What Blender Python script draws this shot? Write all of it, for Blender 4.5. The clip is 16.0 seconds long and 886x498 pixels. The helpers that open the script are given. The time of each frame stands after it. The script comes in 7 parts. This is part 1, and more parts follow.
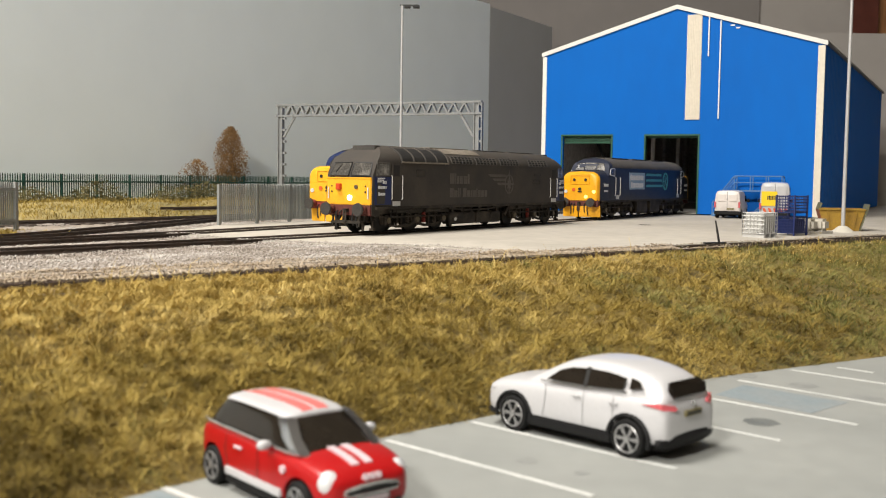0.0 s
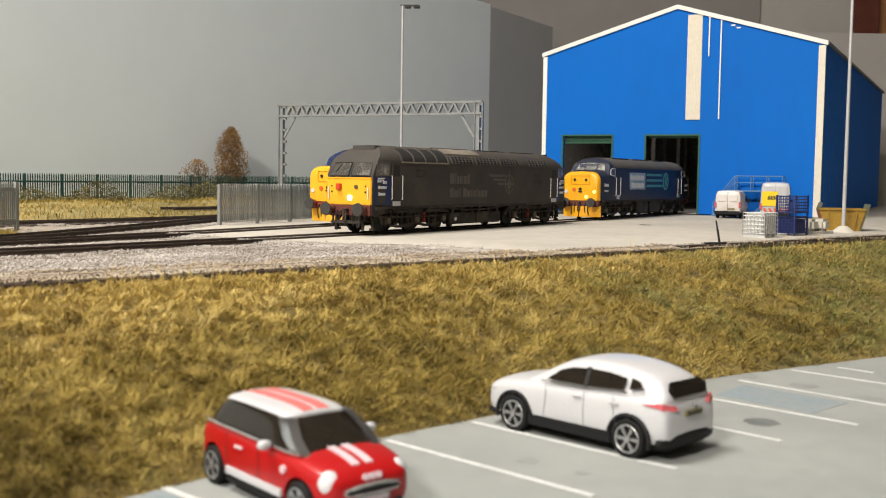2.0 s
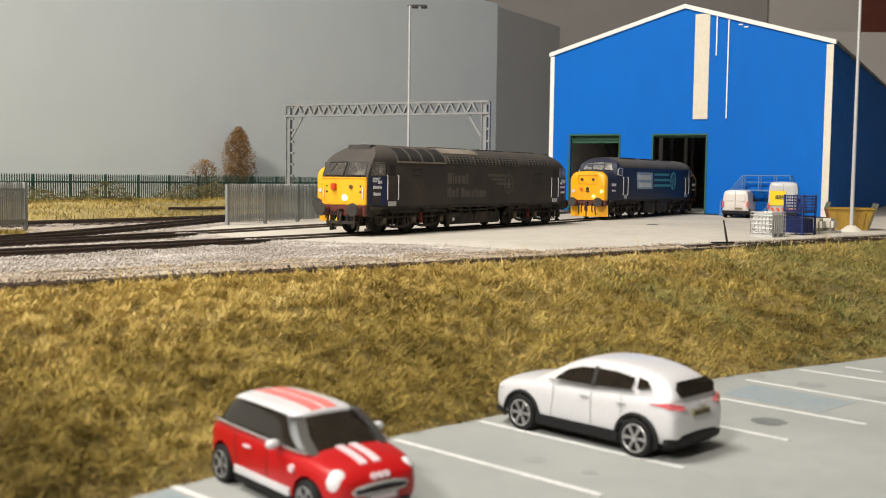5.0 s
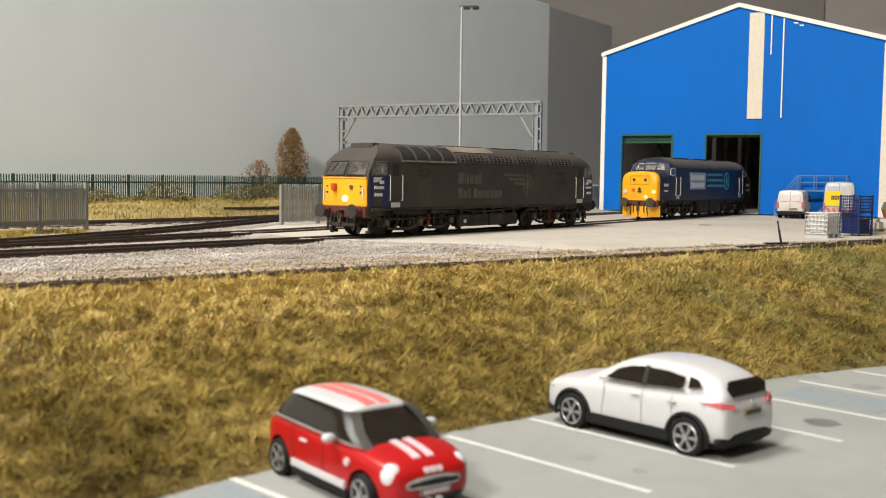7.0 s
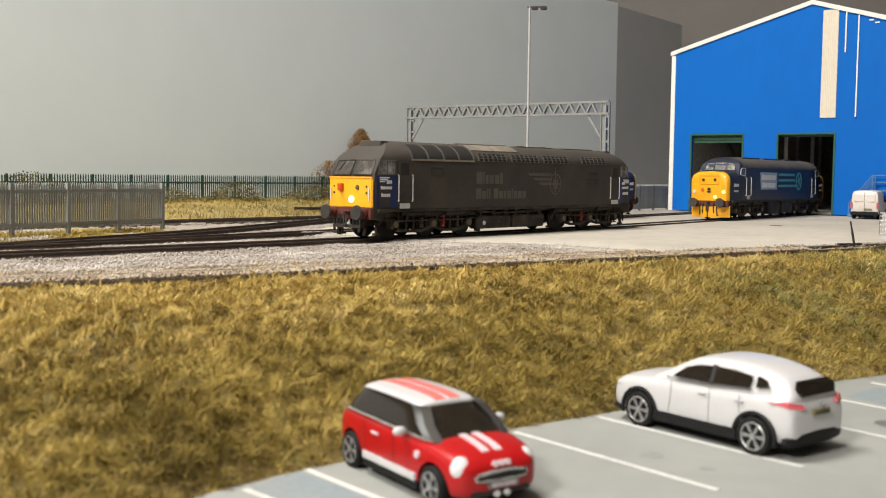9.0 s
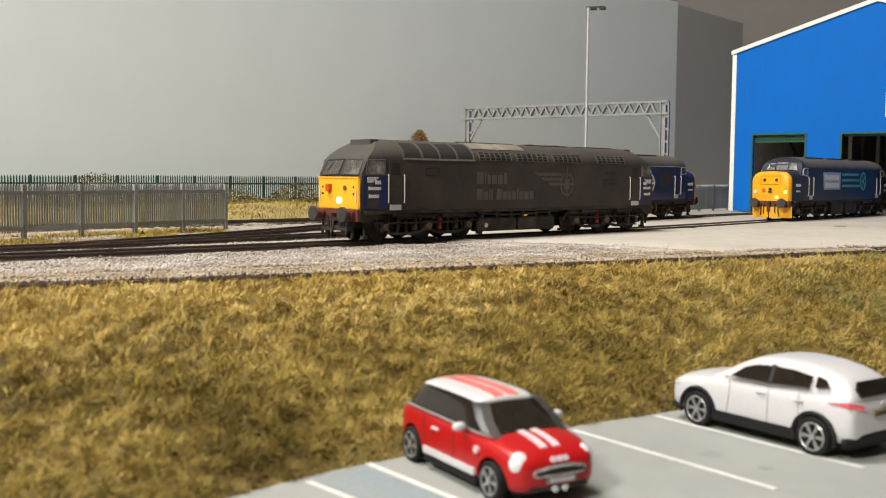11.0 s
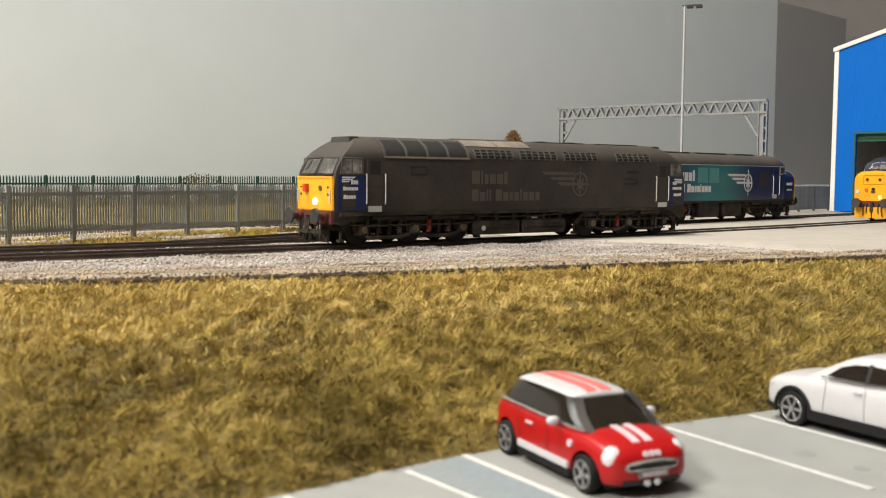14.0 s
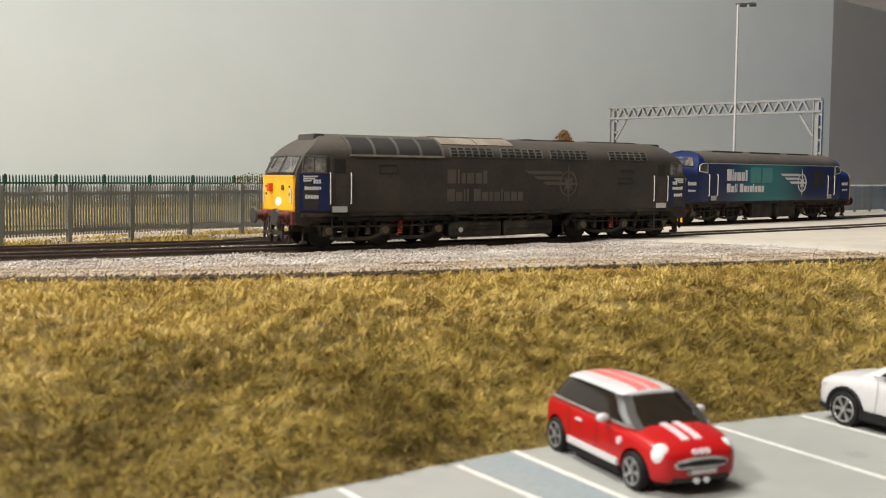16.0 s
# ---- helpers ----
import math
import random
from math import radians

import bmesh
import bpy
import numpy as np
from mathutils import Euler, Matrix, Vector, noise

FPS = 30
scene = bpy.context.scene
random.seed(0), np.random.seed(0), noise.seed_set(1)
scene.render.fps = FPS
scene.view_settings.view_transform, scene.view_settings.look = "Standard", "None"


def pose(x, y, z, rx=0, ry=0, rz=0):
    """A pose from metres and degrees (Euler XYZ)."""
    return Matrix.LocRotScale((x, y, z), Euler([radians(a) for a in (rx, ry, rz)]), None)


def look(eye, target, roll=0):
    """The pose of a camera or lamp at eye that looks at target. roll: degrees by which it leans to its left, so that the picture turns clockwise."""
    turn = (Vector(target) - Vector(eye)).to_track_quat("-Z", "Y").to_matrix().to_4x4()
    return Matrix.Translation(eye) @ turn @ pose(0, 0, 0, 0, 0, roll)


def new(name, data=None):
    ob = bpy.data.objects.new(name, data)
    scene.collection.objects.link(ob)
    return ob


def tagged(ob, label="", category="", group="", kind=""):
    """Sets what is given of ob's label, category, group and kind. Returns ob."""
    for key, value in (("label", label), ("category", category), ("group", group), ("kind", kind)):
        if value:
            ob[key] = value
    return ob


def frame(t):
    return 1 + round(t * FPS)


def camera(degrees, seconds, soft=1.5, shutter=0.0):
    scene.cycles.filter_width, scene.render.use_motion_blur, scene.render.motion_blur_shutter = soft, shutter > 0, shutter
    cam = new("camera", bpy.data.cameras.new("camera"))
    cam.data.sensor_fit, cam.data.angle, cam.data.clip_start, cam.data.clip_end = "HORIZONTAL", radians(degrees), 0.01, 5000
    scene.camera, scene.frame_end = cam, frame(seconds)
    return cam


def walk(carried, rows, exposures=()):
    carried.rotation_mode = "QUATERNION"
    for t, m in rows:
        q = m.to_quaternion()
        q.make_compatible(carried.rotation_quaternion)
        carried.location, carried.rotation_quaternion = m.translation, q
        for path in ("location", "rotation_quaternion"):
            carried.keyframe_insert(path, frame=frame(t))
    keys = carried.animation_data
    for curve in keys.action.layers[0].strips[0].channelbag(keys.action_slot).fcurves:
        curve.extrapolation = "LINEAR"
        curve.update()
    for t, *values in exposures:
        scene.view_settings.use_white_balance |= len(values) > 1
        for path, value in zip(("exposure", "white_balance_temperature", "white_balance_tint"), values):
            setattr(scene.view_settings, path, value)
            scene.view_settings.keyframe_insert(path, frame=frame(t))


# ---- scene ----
# A model railway yard at 1:76. Measures below are metres of the full-size place; K turns them into metres of the model.
K = 1 / 76.2

cam = camera(45.95, 16.0, soft=1.1)
# focused on the locomotives, the parked cars a little soft
cam.data.dof.use_dof, cam.data.dof.focus_distance, cam.data.dof.aperture_fstop = True, 0.68, 37.0
# seconds, eye x, eye y, turn to the left, tilt, lean (degrees)
CAMERA_ROWS = [
    (0.0, 0.0, 0.0, 0.0, -3.906, 0.82), (0.5, 0, 0, 0.0, -3.903, 0.82), (1.0, 0, -0.001, 0.01, -3.903, 0.82), (1.5, 0, -0.002, 0.022, -3.902, 0.82),
    (2.0, 0, -0.002, 0.024, -3.905, 0.82), (2.5, 0, -0.003, 0.026, -3.914, 0.815), (3.0, 0, -0.004, 0.036, -3.925, 0.79),
    (3.6, 0, -0.005, 0.042, -3.923, 0.78), (4.4, -0.001, -0.01, 0.1, -3.922, 0.765), (5.0, -0.004, -0.043, 0.42, -3.92, 0.75),
    (5.5, -0.009, -0.088, 0.877, -3.919, 0.745), (6.0, -0.016, -0.169, 1.674, -3.927, 0.745), (6.5, -0.021, -0.243, 2.407, -3.931, 0.735),
    (7.0, -0.026, -0.324, 3.207, -3.937, 0.718), (7.5, -0.03, -0.42, 4.156, -3.953, 0.698), (8.0, -0.032, -0.512, 5.067, -3.956, 0.689),
    (8.5, -0.033, -0.603, 5.963, -3.956, 0.673), (9.0, -0.033, -0.695, 6.871, -3.966, 0.66), (11.5, -0.014, -1.091, 10.79, -3.966, 0.533),
    (12.0, -0.007, -1.171, 11.582, -3.973, 0.53), (12.5, 0.002, -1.257, 12.439, -3.977, 0.51), (13.0, 0.013, -1.351, 13.376, -3.977, 0.505),
    (13.5, 0.026, -1.443, 14.293, -3.984, 0.468), (14.0, 0.038, -1.527, 15.123, -3.994, 0.45), (14.5, 0.05, -1.596, 15.815, -3.998, 0.442),
    (15.0, 0.061, -1.658, 16.439, -4.0, 0.435), (15.5, 0.073, -1.723, 17.093, -4.016, 0.44), (16.0, 0.088, -1.799, 17.855, -4.032, 0.47)]


def eye_pose(x, y, yaw, tilt, lean):
    a, b = radians(yaw), radians(tilt)
    eye = Vector((x, y, 2.468)) * K
    return look(eye, eye + Vector((-math.sin(a) * math.cos(b), math.cos(a) * math.cos(b), math.sin(b))), lean)


walk(cam, [(r[0], eye_pose(*r[1:])) for r in CAMERA_ROWS])

# ---- light: a lit room, unseen ceiling panels, the main one behind left of the camera ----
world = bpy.data.worlds.new("room_air")
scene.world = world
world.use_nodes = True
world.node_tree.nodes["Background"].inputs[0].default_value = (1.0, 0.95, 0.88, 1)
world.node_tree.nodes["Background"].inputs[1].default_value = 0.012
# the second, overhead lamp is added to balance the brightness along the backdrop
LAMPS = [((-0.99, -1.45, 1.42), 0.45, 0.3, 112.0), ((-0.62, 0.16, 1.42), 0.7, 0.3, 39.0)]
for place, wide, deep, watts in LAMPS:
    lamp = bpy.data.lights.new("unseen_light_glow", "AREA")
    lamp.shape, lamp.size, lamp.size_y, lamp.energy, lamp.color = "RECTANGLE", wide, deep, watts, (1.0, 0.945, 0.87)
    new("unseen_light_glow", lamp).matrix_world = pose(*place)


# ---- materials ----
def mat(name, color, rough=0.6, metal=0.0, var=0.18, size=1.0, bump=0.0, second=None, amount=0.5, dust=None, dusty=0.0, coat=0.0, emit=0.0, each=0.0, stretch=(1, 1, 1), spec=0.5):
    """A painted, weathered surface. size: metres of its larger blotches; second, amount: colour of the blotches; dust, dusty: a settled layer on top faces."""
    m = bpy.data.materials.new(name)
    m.use_nodes = True
    nt = m.node_tree
    n, link = nt.nodes, nt.links.new
    out = n["Principled BSDF"]
    geo = n.new("ShaderNodeTexCoord")
    mp = n.new("ShaderNodeMapping")
    mp.inputs["Scale"].default_value = [s / K / size for s in stretch]
    link(geo.outputs["Object"], mp.inputs[0])
    big, fine = n.new("ShaderNodeTexNoise"), n.new("ShaderNodeTexNoise")
    big.inputs["Scale"].default_value, big.inputs["Detail"].default_value = 1.0, 5
    fine.inputs["Scale"].default_value, fine.inputs["Detail"].default_value = 11.0, 4
    link(mp.outputs[0], big.inputs[0]), link(mp.outputs[0], fine.inputs[0])
    c2 = second or tuple(c * (1 - var) for c in color)
    ramp = n.new("ShaderNodeValToRGB")
    ramp.color_ramp.elements[0].position, ramp.color_ramp.elements[1].position = 0.62 - 0.35 * amount, 0.92 - 0.35 * amount
    ramp.color_ramp.elements[0].color, ramp.color_ramp.elements[1].color = (*color, 1), (*c2, 1)
    link(big.outputs[0], ramp.inputs[0])
    shade = n.new("ShaderNodeMapRange")
    shade.inputs[1].default_value, shade.inputs[2].default_value = 0.3, 0.7
    shade.inputs[3].default_value, shade.inputs[4].default_value = 1 - var, 1 + var * 0.6
    link(fine.outputs[0], shade.inputs[0])
    mul = n.new("ShaderNodeVectorMath")
    mul.operation = "SCALE"
    link(ramp.outputs[0], mul.inputs[0]), link(shade.outputs[0], mul.inputs[3])
    last = mul.outputs[0]
    if each:
        info, vary, m2 = n.new("ShaderNodeObjectInfo"), n.new("ShaderNodeMapRange"), n.new("ShaderNodeVectorMath")
        m2.operation = "SCALE"
        vary.inputs[3].default_value, vary.inputs[4].default_value = 1 - each, 1 + each
        link(info.outputs["Random"], vary.inputs[0]), link(last, m2.inputs[0]), link(vary.outputs[0], m2.inputs[3])
        last = m2.outputs[0]
    if dusty:
        gn, sep, mx, r = n.new("ShaderNodeNewGeometry"), n.new("ShaderNodeSeparateXYZ"), n.new("ShaderNodeMix"), n.new("ShaderNodeMapRange")
        mx.data_type = "RGBA"
        r.inputs[1].default_value, r.inputs[2].default_value, r.inputs[4].default_value = 0.1, 1.0, dusty
        link(gn.outputs["Normal"], sep.inputs[0]), link(sep.outputs[2], r.inputs[0]), link(r.outputs[0], mx.inputs[0])
        link(last, mx.inputs[6])
        mx.inputs[7].default_value = (*(dust or (0.3, 0.27, 0.22)), 1)
        last = mx.outputs[2]
    link(last, out.inputs["Base Color"])
    ro = n.new("ShaderNodeMapRange")
    ro.inputs[3].default_value, ro.inputs[4].default_value = max(rough - 0.1, 0.03), min(rough + 0.12, 1)
    link(fine.outputs[0], ro.inputs[0]), link(ro.outputs[0], out.inputs["Roughness"])
    out.inputs["Metallic"].default_value, out.inputs["Coat Weight"].default_value = metal, coat
    out.inputs["Specular IOR Level"].default_value = spec
    if bump:
        b = n.new("ShaderNodeBump")
        b.inputs["Strength"].default_value, b.inputs["Distance"].default_value = 0.7, bump * K
        link(fine.outputs[0], b.inputs["Height"]), link(b.outputs[0], out.inputs["Normal"])
    if emit:
        out.inputs["Emission Color"].default_value, out.inputs["Emission Strength"].default_value = (*color, 1), emit
    return m


def island_mat(name, colors, rough=0.9, blotch=6.0, tint=None):
    """Loose pieces in one mesh, each of its own shade, drifting from one colour to another over the ground."""
    m = bpy.data.materials.new(name)
    m.use_nodes = True
    n, link = m.node_tree.nodes, m.node_tree.links.new
    out = n["Principled BSDF"]
    geo, ramp, tc, noi, add = n.new("ShaderNodeNewGeometry"), n.new("ShaderNodeValToRGB"), n.new("ShaderNodeTexCoord"), n.new("ShaderNodeTexNoise"), n.new("ShaderNodeMath")
    noi.inputs["Scale"].default_value, noi.inputs["Detail"].default_value = 1 / K / blotch, 3
    link(tc.outputs["Object"], noi.inputs[0])
    add.operation = "MULTIPLY_ADD"
    add.inputs[1].default_value = 1.5
    mix = n.new("ShaderNodeMath")
    mix.operation = "MULTIPLY_ADD"
    mix.inputs[1].default_value = 0.5
    link(geo.outputs["Random Per Island"], mix.inputs[0])
    link(noi.outputs[0], add.inputs[0])
    add.inputs[2].default_value = -0.5
    link(add.outputs[0], mix.inputs[2])
    link(mix.outputs[0], ramp.inputs[0])
    el = ramp.color_ramp.elements
    while len(el) < len(colors):
        el.new(0.5)
    for i, c in enumerate(colors):
        el[i].position, el[i].color = i / (len(colors) - 1), (*c, 1)
    link(ramp.outputs[0], out.inputs["Base Color"])
    out.inputs["Roughness"].default_value = rough
    out.inputs["Specular IOR Level"].default_value = 0.25
    return m


M = dict(
    concrete=mat("yard_concrete", (0.47, 0.435, 0.375), 0.9, var=0.10, size=7, bump=0.02, second=(0.39, 0.36, 0.31), amount=0.6),
    park=mat("car_park_card", (0.25, 0.258, 0.244), 0.75, var=0.05, size=5, bump=0.004, second=(0.215, 0.224, 0.213), amount=0.6),
    parkblue=mat("blue_bay_paint", (0.19, 0.228, 0.245), 0.75, var=0.12, size=1.2, second=(0.225, 0.24, 0.238), amount=0.6),
    parkline=mat("worn_white_line", (0.50, 0.51, 0.49), 0.8, var=0.14, size=1.2, second=(0.37, 0.385, 0.375), amount=0.4),
    stain=mat("oil_stain", (0.13, 0.14, 0.135), 0.6, var=0.2, size=0.7),
    stainpale=mat("faint_stain", (0.205, 0.212, 0.203), 0.7, var=0.12, size=0.5, second=(0.25, 0.258, 0.247), amount=0.6),
    soil=mat("bank_soil", (0.20, 0.145, 0.045), 1.0, var=0.4, size=2.2, bump=0.1, second=(0.10, 0.08, 0.025), amount=0.6),
    soilfar=mat("field_soil", (0.33, 0.26, 0.10), 1.0, var=0.3, size=5, bump=0.08, second=(0.22, 0.19, 0.08), amount=0.5),
    bed=mat("ballast_bed", (0.33, 0.28, 0.23), 1.0, var=0.35, size=1.5, bump=0.05, second=(0.28, 0.25, 0.21), amount=0.5),
    rail=mat("rusty_rail", (0.06, 0.044, 0.036), 0.65, 0.1, var=0.3, size=0.6, second=(0.1, 0.066, 0.048)),
    sleeper=mat("tarred_sleeper", (0.085, 0.068, 0.056), 0.9, var=0.3, size=0.6, each=0.3, dust=(0.3, 0.27, 0.22), dusty=0.18),
    blue=mat("shed_blue_sheet", (0.003, 0.130, 0.52), 0.6, var=0.04, size=9, second=(0.003, 0.120, 0.49), stretch=(1, 1, 0.3), spec=0.12),
    cream=mat("cream_sheet", (0.70, 0.64, 0.53), 0.6, var=0.06, size=2),
    white=mat("white_trim", (0.78, 0.77, 0.73), 0.5, var=0.08, size=1.5),
    green=mat("green_door_frame", (0.02, 0.10, 0.055), 0.5, var=0.2, size=1),
    roofsheet=mat("grey_roof_sheet", (0.25, 0.25, 0.25), 0.7, var=0.15, size=4),
    inside=mat("dark_shed_inside", (0.55, 0.53, 0.5), 0.9, var=0.25, size=4),
    backdrop=mat("grey_painted_board", (0.75, 0.82, 0.86), 0.6, var=0.02, size=40, second=(0.73, 0.8, 0.84), amount=0.5, spec=0.3),
    # the backdrop's paint, darkened to put the end board's shade into its colour
    endboard_shaded=mat("end_board_shaded_grey", (0.46, 0.475, 0.48), 0.65, var=0.03, size=30, second=(0.44, 0.455, 0.46), spec=0.3),
    room=mat("room_paint", (0.33, 0.31, 0.29), 0.8, var=0.05, size=40),
    roomdark=mat("room_paint_dull", (0.2, 0.187, 0.178), 0.85, var=0.05, size=30),
    ceil=mat("ceiling_paint", (0.8, 0.79, 0.76), 0.9, var=0.03, size=40),
    wooddoor=mat("orange_brown_wood", (0.27, 0.12, 0.04), 0.5, var=0.25, size=8, stretch=(6, 6, 0.4)),
    redframe=mat("dark_red_gloss", (0.085, 0.022, 0.014), 0.35, var=0.15, size=10),
    gfence=mat("green_fence_paint", (0.012, 0.06, 0.045), 0.5, var=0.25, size=1.5, each=0.2),
    fence=mat("galvanised_fence", (0.31, 0.325, 0.315), 0.5, 0.25, var=0.15, size=1.0, each=0.15),
    steel=mat("galvanised_steel", (0.28, 0.288, 0.288), 0.5, 0.35, var=0.12, size=1.0),
    mast=mat("pale_grey_mast", (0.50, 0.50, 0.50), 0.4, 0.3, var=0.1, size=1.0),
    loco=mat("faded_dirty_navy", (0.035, 0.032, 0.03), 0.72, var=0.16, size=1.6, second=(0.053, 0.045, 0.038), amount=0.75, bump=0.006, spec=0.3, dust=(0.085, 0.075, 0.062), dusty=0.4),
    locoroof=mat("sooty_grey_roof", (0.046, 0.043, 0.039), 0.8, var=0.25, size=1.4, second=(0.08, 0.07, 0.058), amount=0.6, bump=0.01, dust=(0.12, 0.105, 0.09), dusty=0.35),
    rooftan=mat("dusty_brown_panel", (0.22, 0.19, 0.15), 0.85, var=0.25, size=0.8, second=(0.13, 0.108, 0.085)),
    grille=mat("black_grille", (0.014, 0.013, 0.012), 0.8, var=0.3, size=0.4),
    under=mat("oily_underframe", (0.022, 0.019, 0.0155), 0.75, var=0.35, size=0.7, second=(0.066, 0.053, 0.04), amount=0.55, bump=0.01, dust=(0.11, 0.09, 0.07), dusty=0.3, spec=0.3),
    yellow=mat("warning_yellow", (0.80, 0.40, 0.012), 0.45, var=0.07, size=0.9, second=(0.70, 0.32, 0.012), amount=0.35, coat=0.1),
    yellow2=mat("warm_warning_yellow", (0.76, 0.36, 0.008), 0.4, var=0.07, size=0.9, second=(0.66, 0.28, 0.008), amount=0.35, coat=0.1),
    navy=mat("clean_navy", (0.010, 0.018, 0.075), 0.45, var=0.1, size=1.2, coat=0.05, spec=0.3),
    navy2=mat("dull_navy", (0.008, 0.014, 0.038), 0.5, var=0.2, size=1.2, second=(0.014, 0.02, 0.04), dust=(0.07, 0.066, 0.062), dusty=0.2, spec=0.3),
    redbeam=mat("dull_red_beam", (0.12, 0.028, 0.02), 0.65, var=0.3, size=0.5),
    buffer=mat("buffer_steel", (0.07, 0.065, 0.06), 0.5, 0.5, var=0.3, size=0.4),
    red=mat("red_lamp_box", (0.55, 0.055, 0.01), 0.45, var=0.1, size=0.5),
    spring=mat("red_spring", (0.22, 0.035, 0.025), 0.55, var=0.2, size=0.4),
    brass=mat("axlebox_yellow", (0.085, 0.065, 0.035), 0.6, var=0.2, size=0.3),
    glow=mat("lit_marker", (1.0, 0.93, 0.75), 0.3, emit=3.0),
    glowamber=mat("lit_amber_marker", (1.0, 0.50, 0.12), 0.3, emit=3.0),
    letter=mat("ghost_grey_paint", (0.08, 0.07, 0.06), 0.7, var=0.25, size=0.5),
    letterwhite=mat("white_paint_marks", (0.62, 0.63, 0.66), 0.5, var=0.1, size=0.5),
    pale=mat("pale_blue_mark", (0.26, 0.36, 0.46), 0.5, var=0.15, size=0.5),
    tealmark=mat("teal_mark", (0.06, 0.27, 0.27), 0.5, var=0.15, size=0.5),
    handrail=mat("white_handrail", (0.66, 0.65, 0.62), 0.5, var=0.1, size=0.5),
    screen=mat("dusty_windscreen", (0.06, 0.056, 0.05), 0.25, var=0.3, size=0.4, second=(0.20, 0.185, 0.16), amount=0.45),
    # pale blotches paint in the cab glass's bright reflections and curtains
    cabglass=mat("cab_glass_pale_reflections", (0.09, 0.088, 0.084), 0.2, var=0.3, size=0.3, second=(0.30, 0.29, 0.27), amount=0.6),
    carglass=mat("smoked_car_glass", (0.016, 0.0125, 0.009), 0.1, var=0.3, size=0.5, spec=0.28),
    carred=mat("red_car_paint", (0.33, 0.004, 0.005), 0.4, var=0.0, size=0.5, coat=0.3, spec=0.3),
    carwhite=mat("white_car_paint", (0.47, 0.47, 0.48), 0.35, var=0.03, size=0.8, coat=0.4),
    vanwhite=mat("white_van_paint", (0.66, 0.61, 0.57), 0.4, var=0.06, size=0.8),
    stripe=mat("pale_red_stripe", (0.60, 0.15, 0.14), 0.35, var=0.08, size=0.3, coat=0.4),
    stripewhite=mat("pinkish_white_stripe", (0.58, 0.47, 0.50), 0.35, var=0.06, size=0.3, coat=0.4),
    tyre=mat("black_tyre", (0.007, 0.007, 0.007), 0.75, var=0.2, size=0.2, spec=0.25),
    plastic=mat("black_car_plastic", (0.008, 0.008, 0.0085), 0.6, var=0.15, size=0.4, spec=0.25),
    chrome=mat("bright_metal", (0.62, 0.62, 0.62), 0.22, 0.9, var=0.12, size=0.15),
    alloy=mat("alloy_wheel_silver", (0.46, 0.46, 0.46), 0.3, 0.7, var=0.25, size=0.1),
    lens=mat("headlamp_lens", (0.56, 0.56, 0.57), 0.15, var=0.04, size=0.2, coat=0.8),
    screenglint=mat("silvered_reflection", (0.42, 0.42, 0.43), 0.18, 0.95, var=0.15, size=0.3),
    tail=mat("red_tail_lamp", (0.52, 0.1, 0.115), 0.2, var=0.1, size=0.1, coat=0.6),
    plate=mat("grey_plate", (0.17, 0.17, 0.17), 0.5, var=0.3, size=0.1),
    plateyellow=mat("yellow_plate", (0.22, 0.19, 0.09), 0.5, var=0.3, size=0.1),
    signyellow=mat("yellow_panel_paint", (0.80, 0.55, 0.01), 0.4, var=0.04, size=0.5),
    black=mat("black_paint", (0.015, 0.015, 0.015), 0.5, var=0.2, size=0.5),
    stripered=mat("orange_red_marking", (0.62, 0.10, 0.02), 0.4, var=0.06, size=0.5),
    ibc=mat("milky_tank_plastic", (0.55, 0.55, 0.52), 0.5, var=0.08, size=0.5),
    cage=mat("cage_steel", (0.58, 0.58, 0.57), 0.4, 0.4, var=0.1, size=0.4),
    crate=mat("blue_stillage_paint", (0.009, 0.02, 0.105), 0.5, var=0.2, size=0.6, each=0.15),
    wood=mat("grey_pallet_wood", (0.36, 0.34, 0.30), 0.85, var=0.25, size=0.4),
    sack=mat("pale_bag", (0.50, 0.47, 0.40), 0.85, var=0.15, size=0.5, bump=0.02),
    skip=mat("yellow_skip_paint", (0.30, 0.175, 0.012), 0.6, var=0.25, size=0.8, second=(0.20, 0.11, 0.015), amount=0.5),
    skipin=mat("rusty_skip_inside", (0.24, 0.07, 0.025), 0.8, var=0.3, size=0.6),
    skipend=mat("olive_skip_end", (0.13, 0.13, 0.07), 0.6, var=0.2, size=0.6),
    stair=mat("blue_grey_stair_paint", (0.09, 0.20, 0.40), 0.5, var=0.12, size=0.6),
    twig=mat("brown_twig", (0.16, 0.095, 0.045), 0.9, var=0.3, size=0.4),
    plinth=mat("pale_footing", (0.52, 0.49, 0.42), 0.9, var=0.1, size=0.4),
)
M["grass"] = island_mat("dry_static_grass", [(0.062, 0.042, 0.009), (0.16, 0.113, 0.023), (0.275, 0.199, 0.045), (0.375, 0.277, 0.074), (0.5, 0.385, 0.135)], blotch=2.6)
M["grassgreen"] = island_mat("green_static_grass", [(0.075, 0.08, 0.018), (0.15, 0.15, 0.042), (0.25, 0.225, 0.072), (0.37, 0.32, 0.12)], blotch=3.0)
M["grasspale"] = island_mat("straw_static_grass", [(0.26, 0.18, 0.045), (0.41, 0.295, 0.08), (0.56, 0.42, 0.14), (0.66, 0.53, 0.23)], blotch=2.5)
M["stone"] = island_mat("mixed_ballast", [(0.19, 0.16, 0.135), (0.31, 0.27, 0.232), (0.4, 0.362, 0.325), (0.47, 0.435, 0.4), (0.62, 0.59, 0.555)], blotch=2.5)
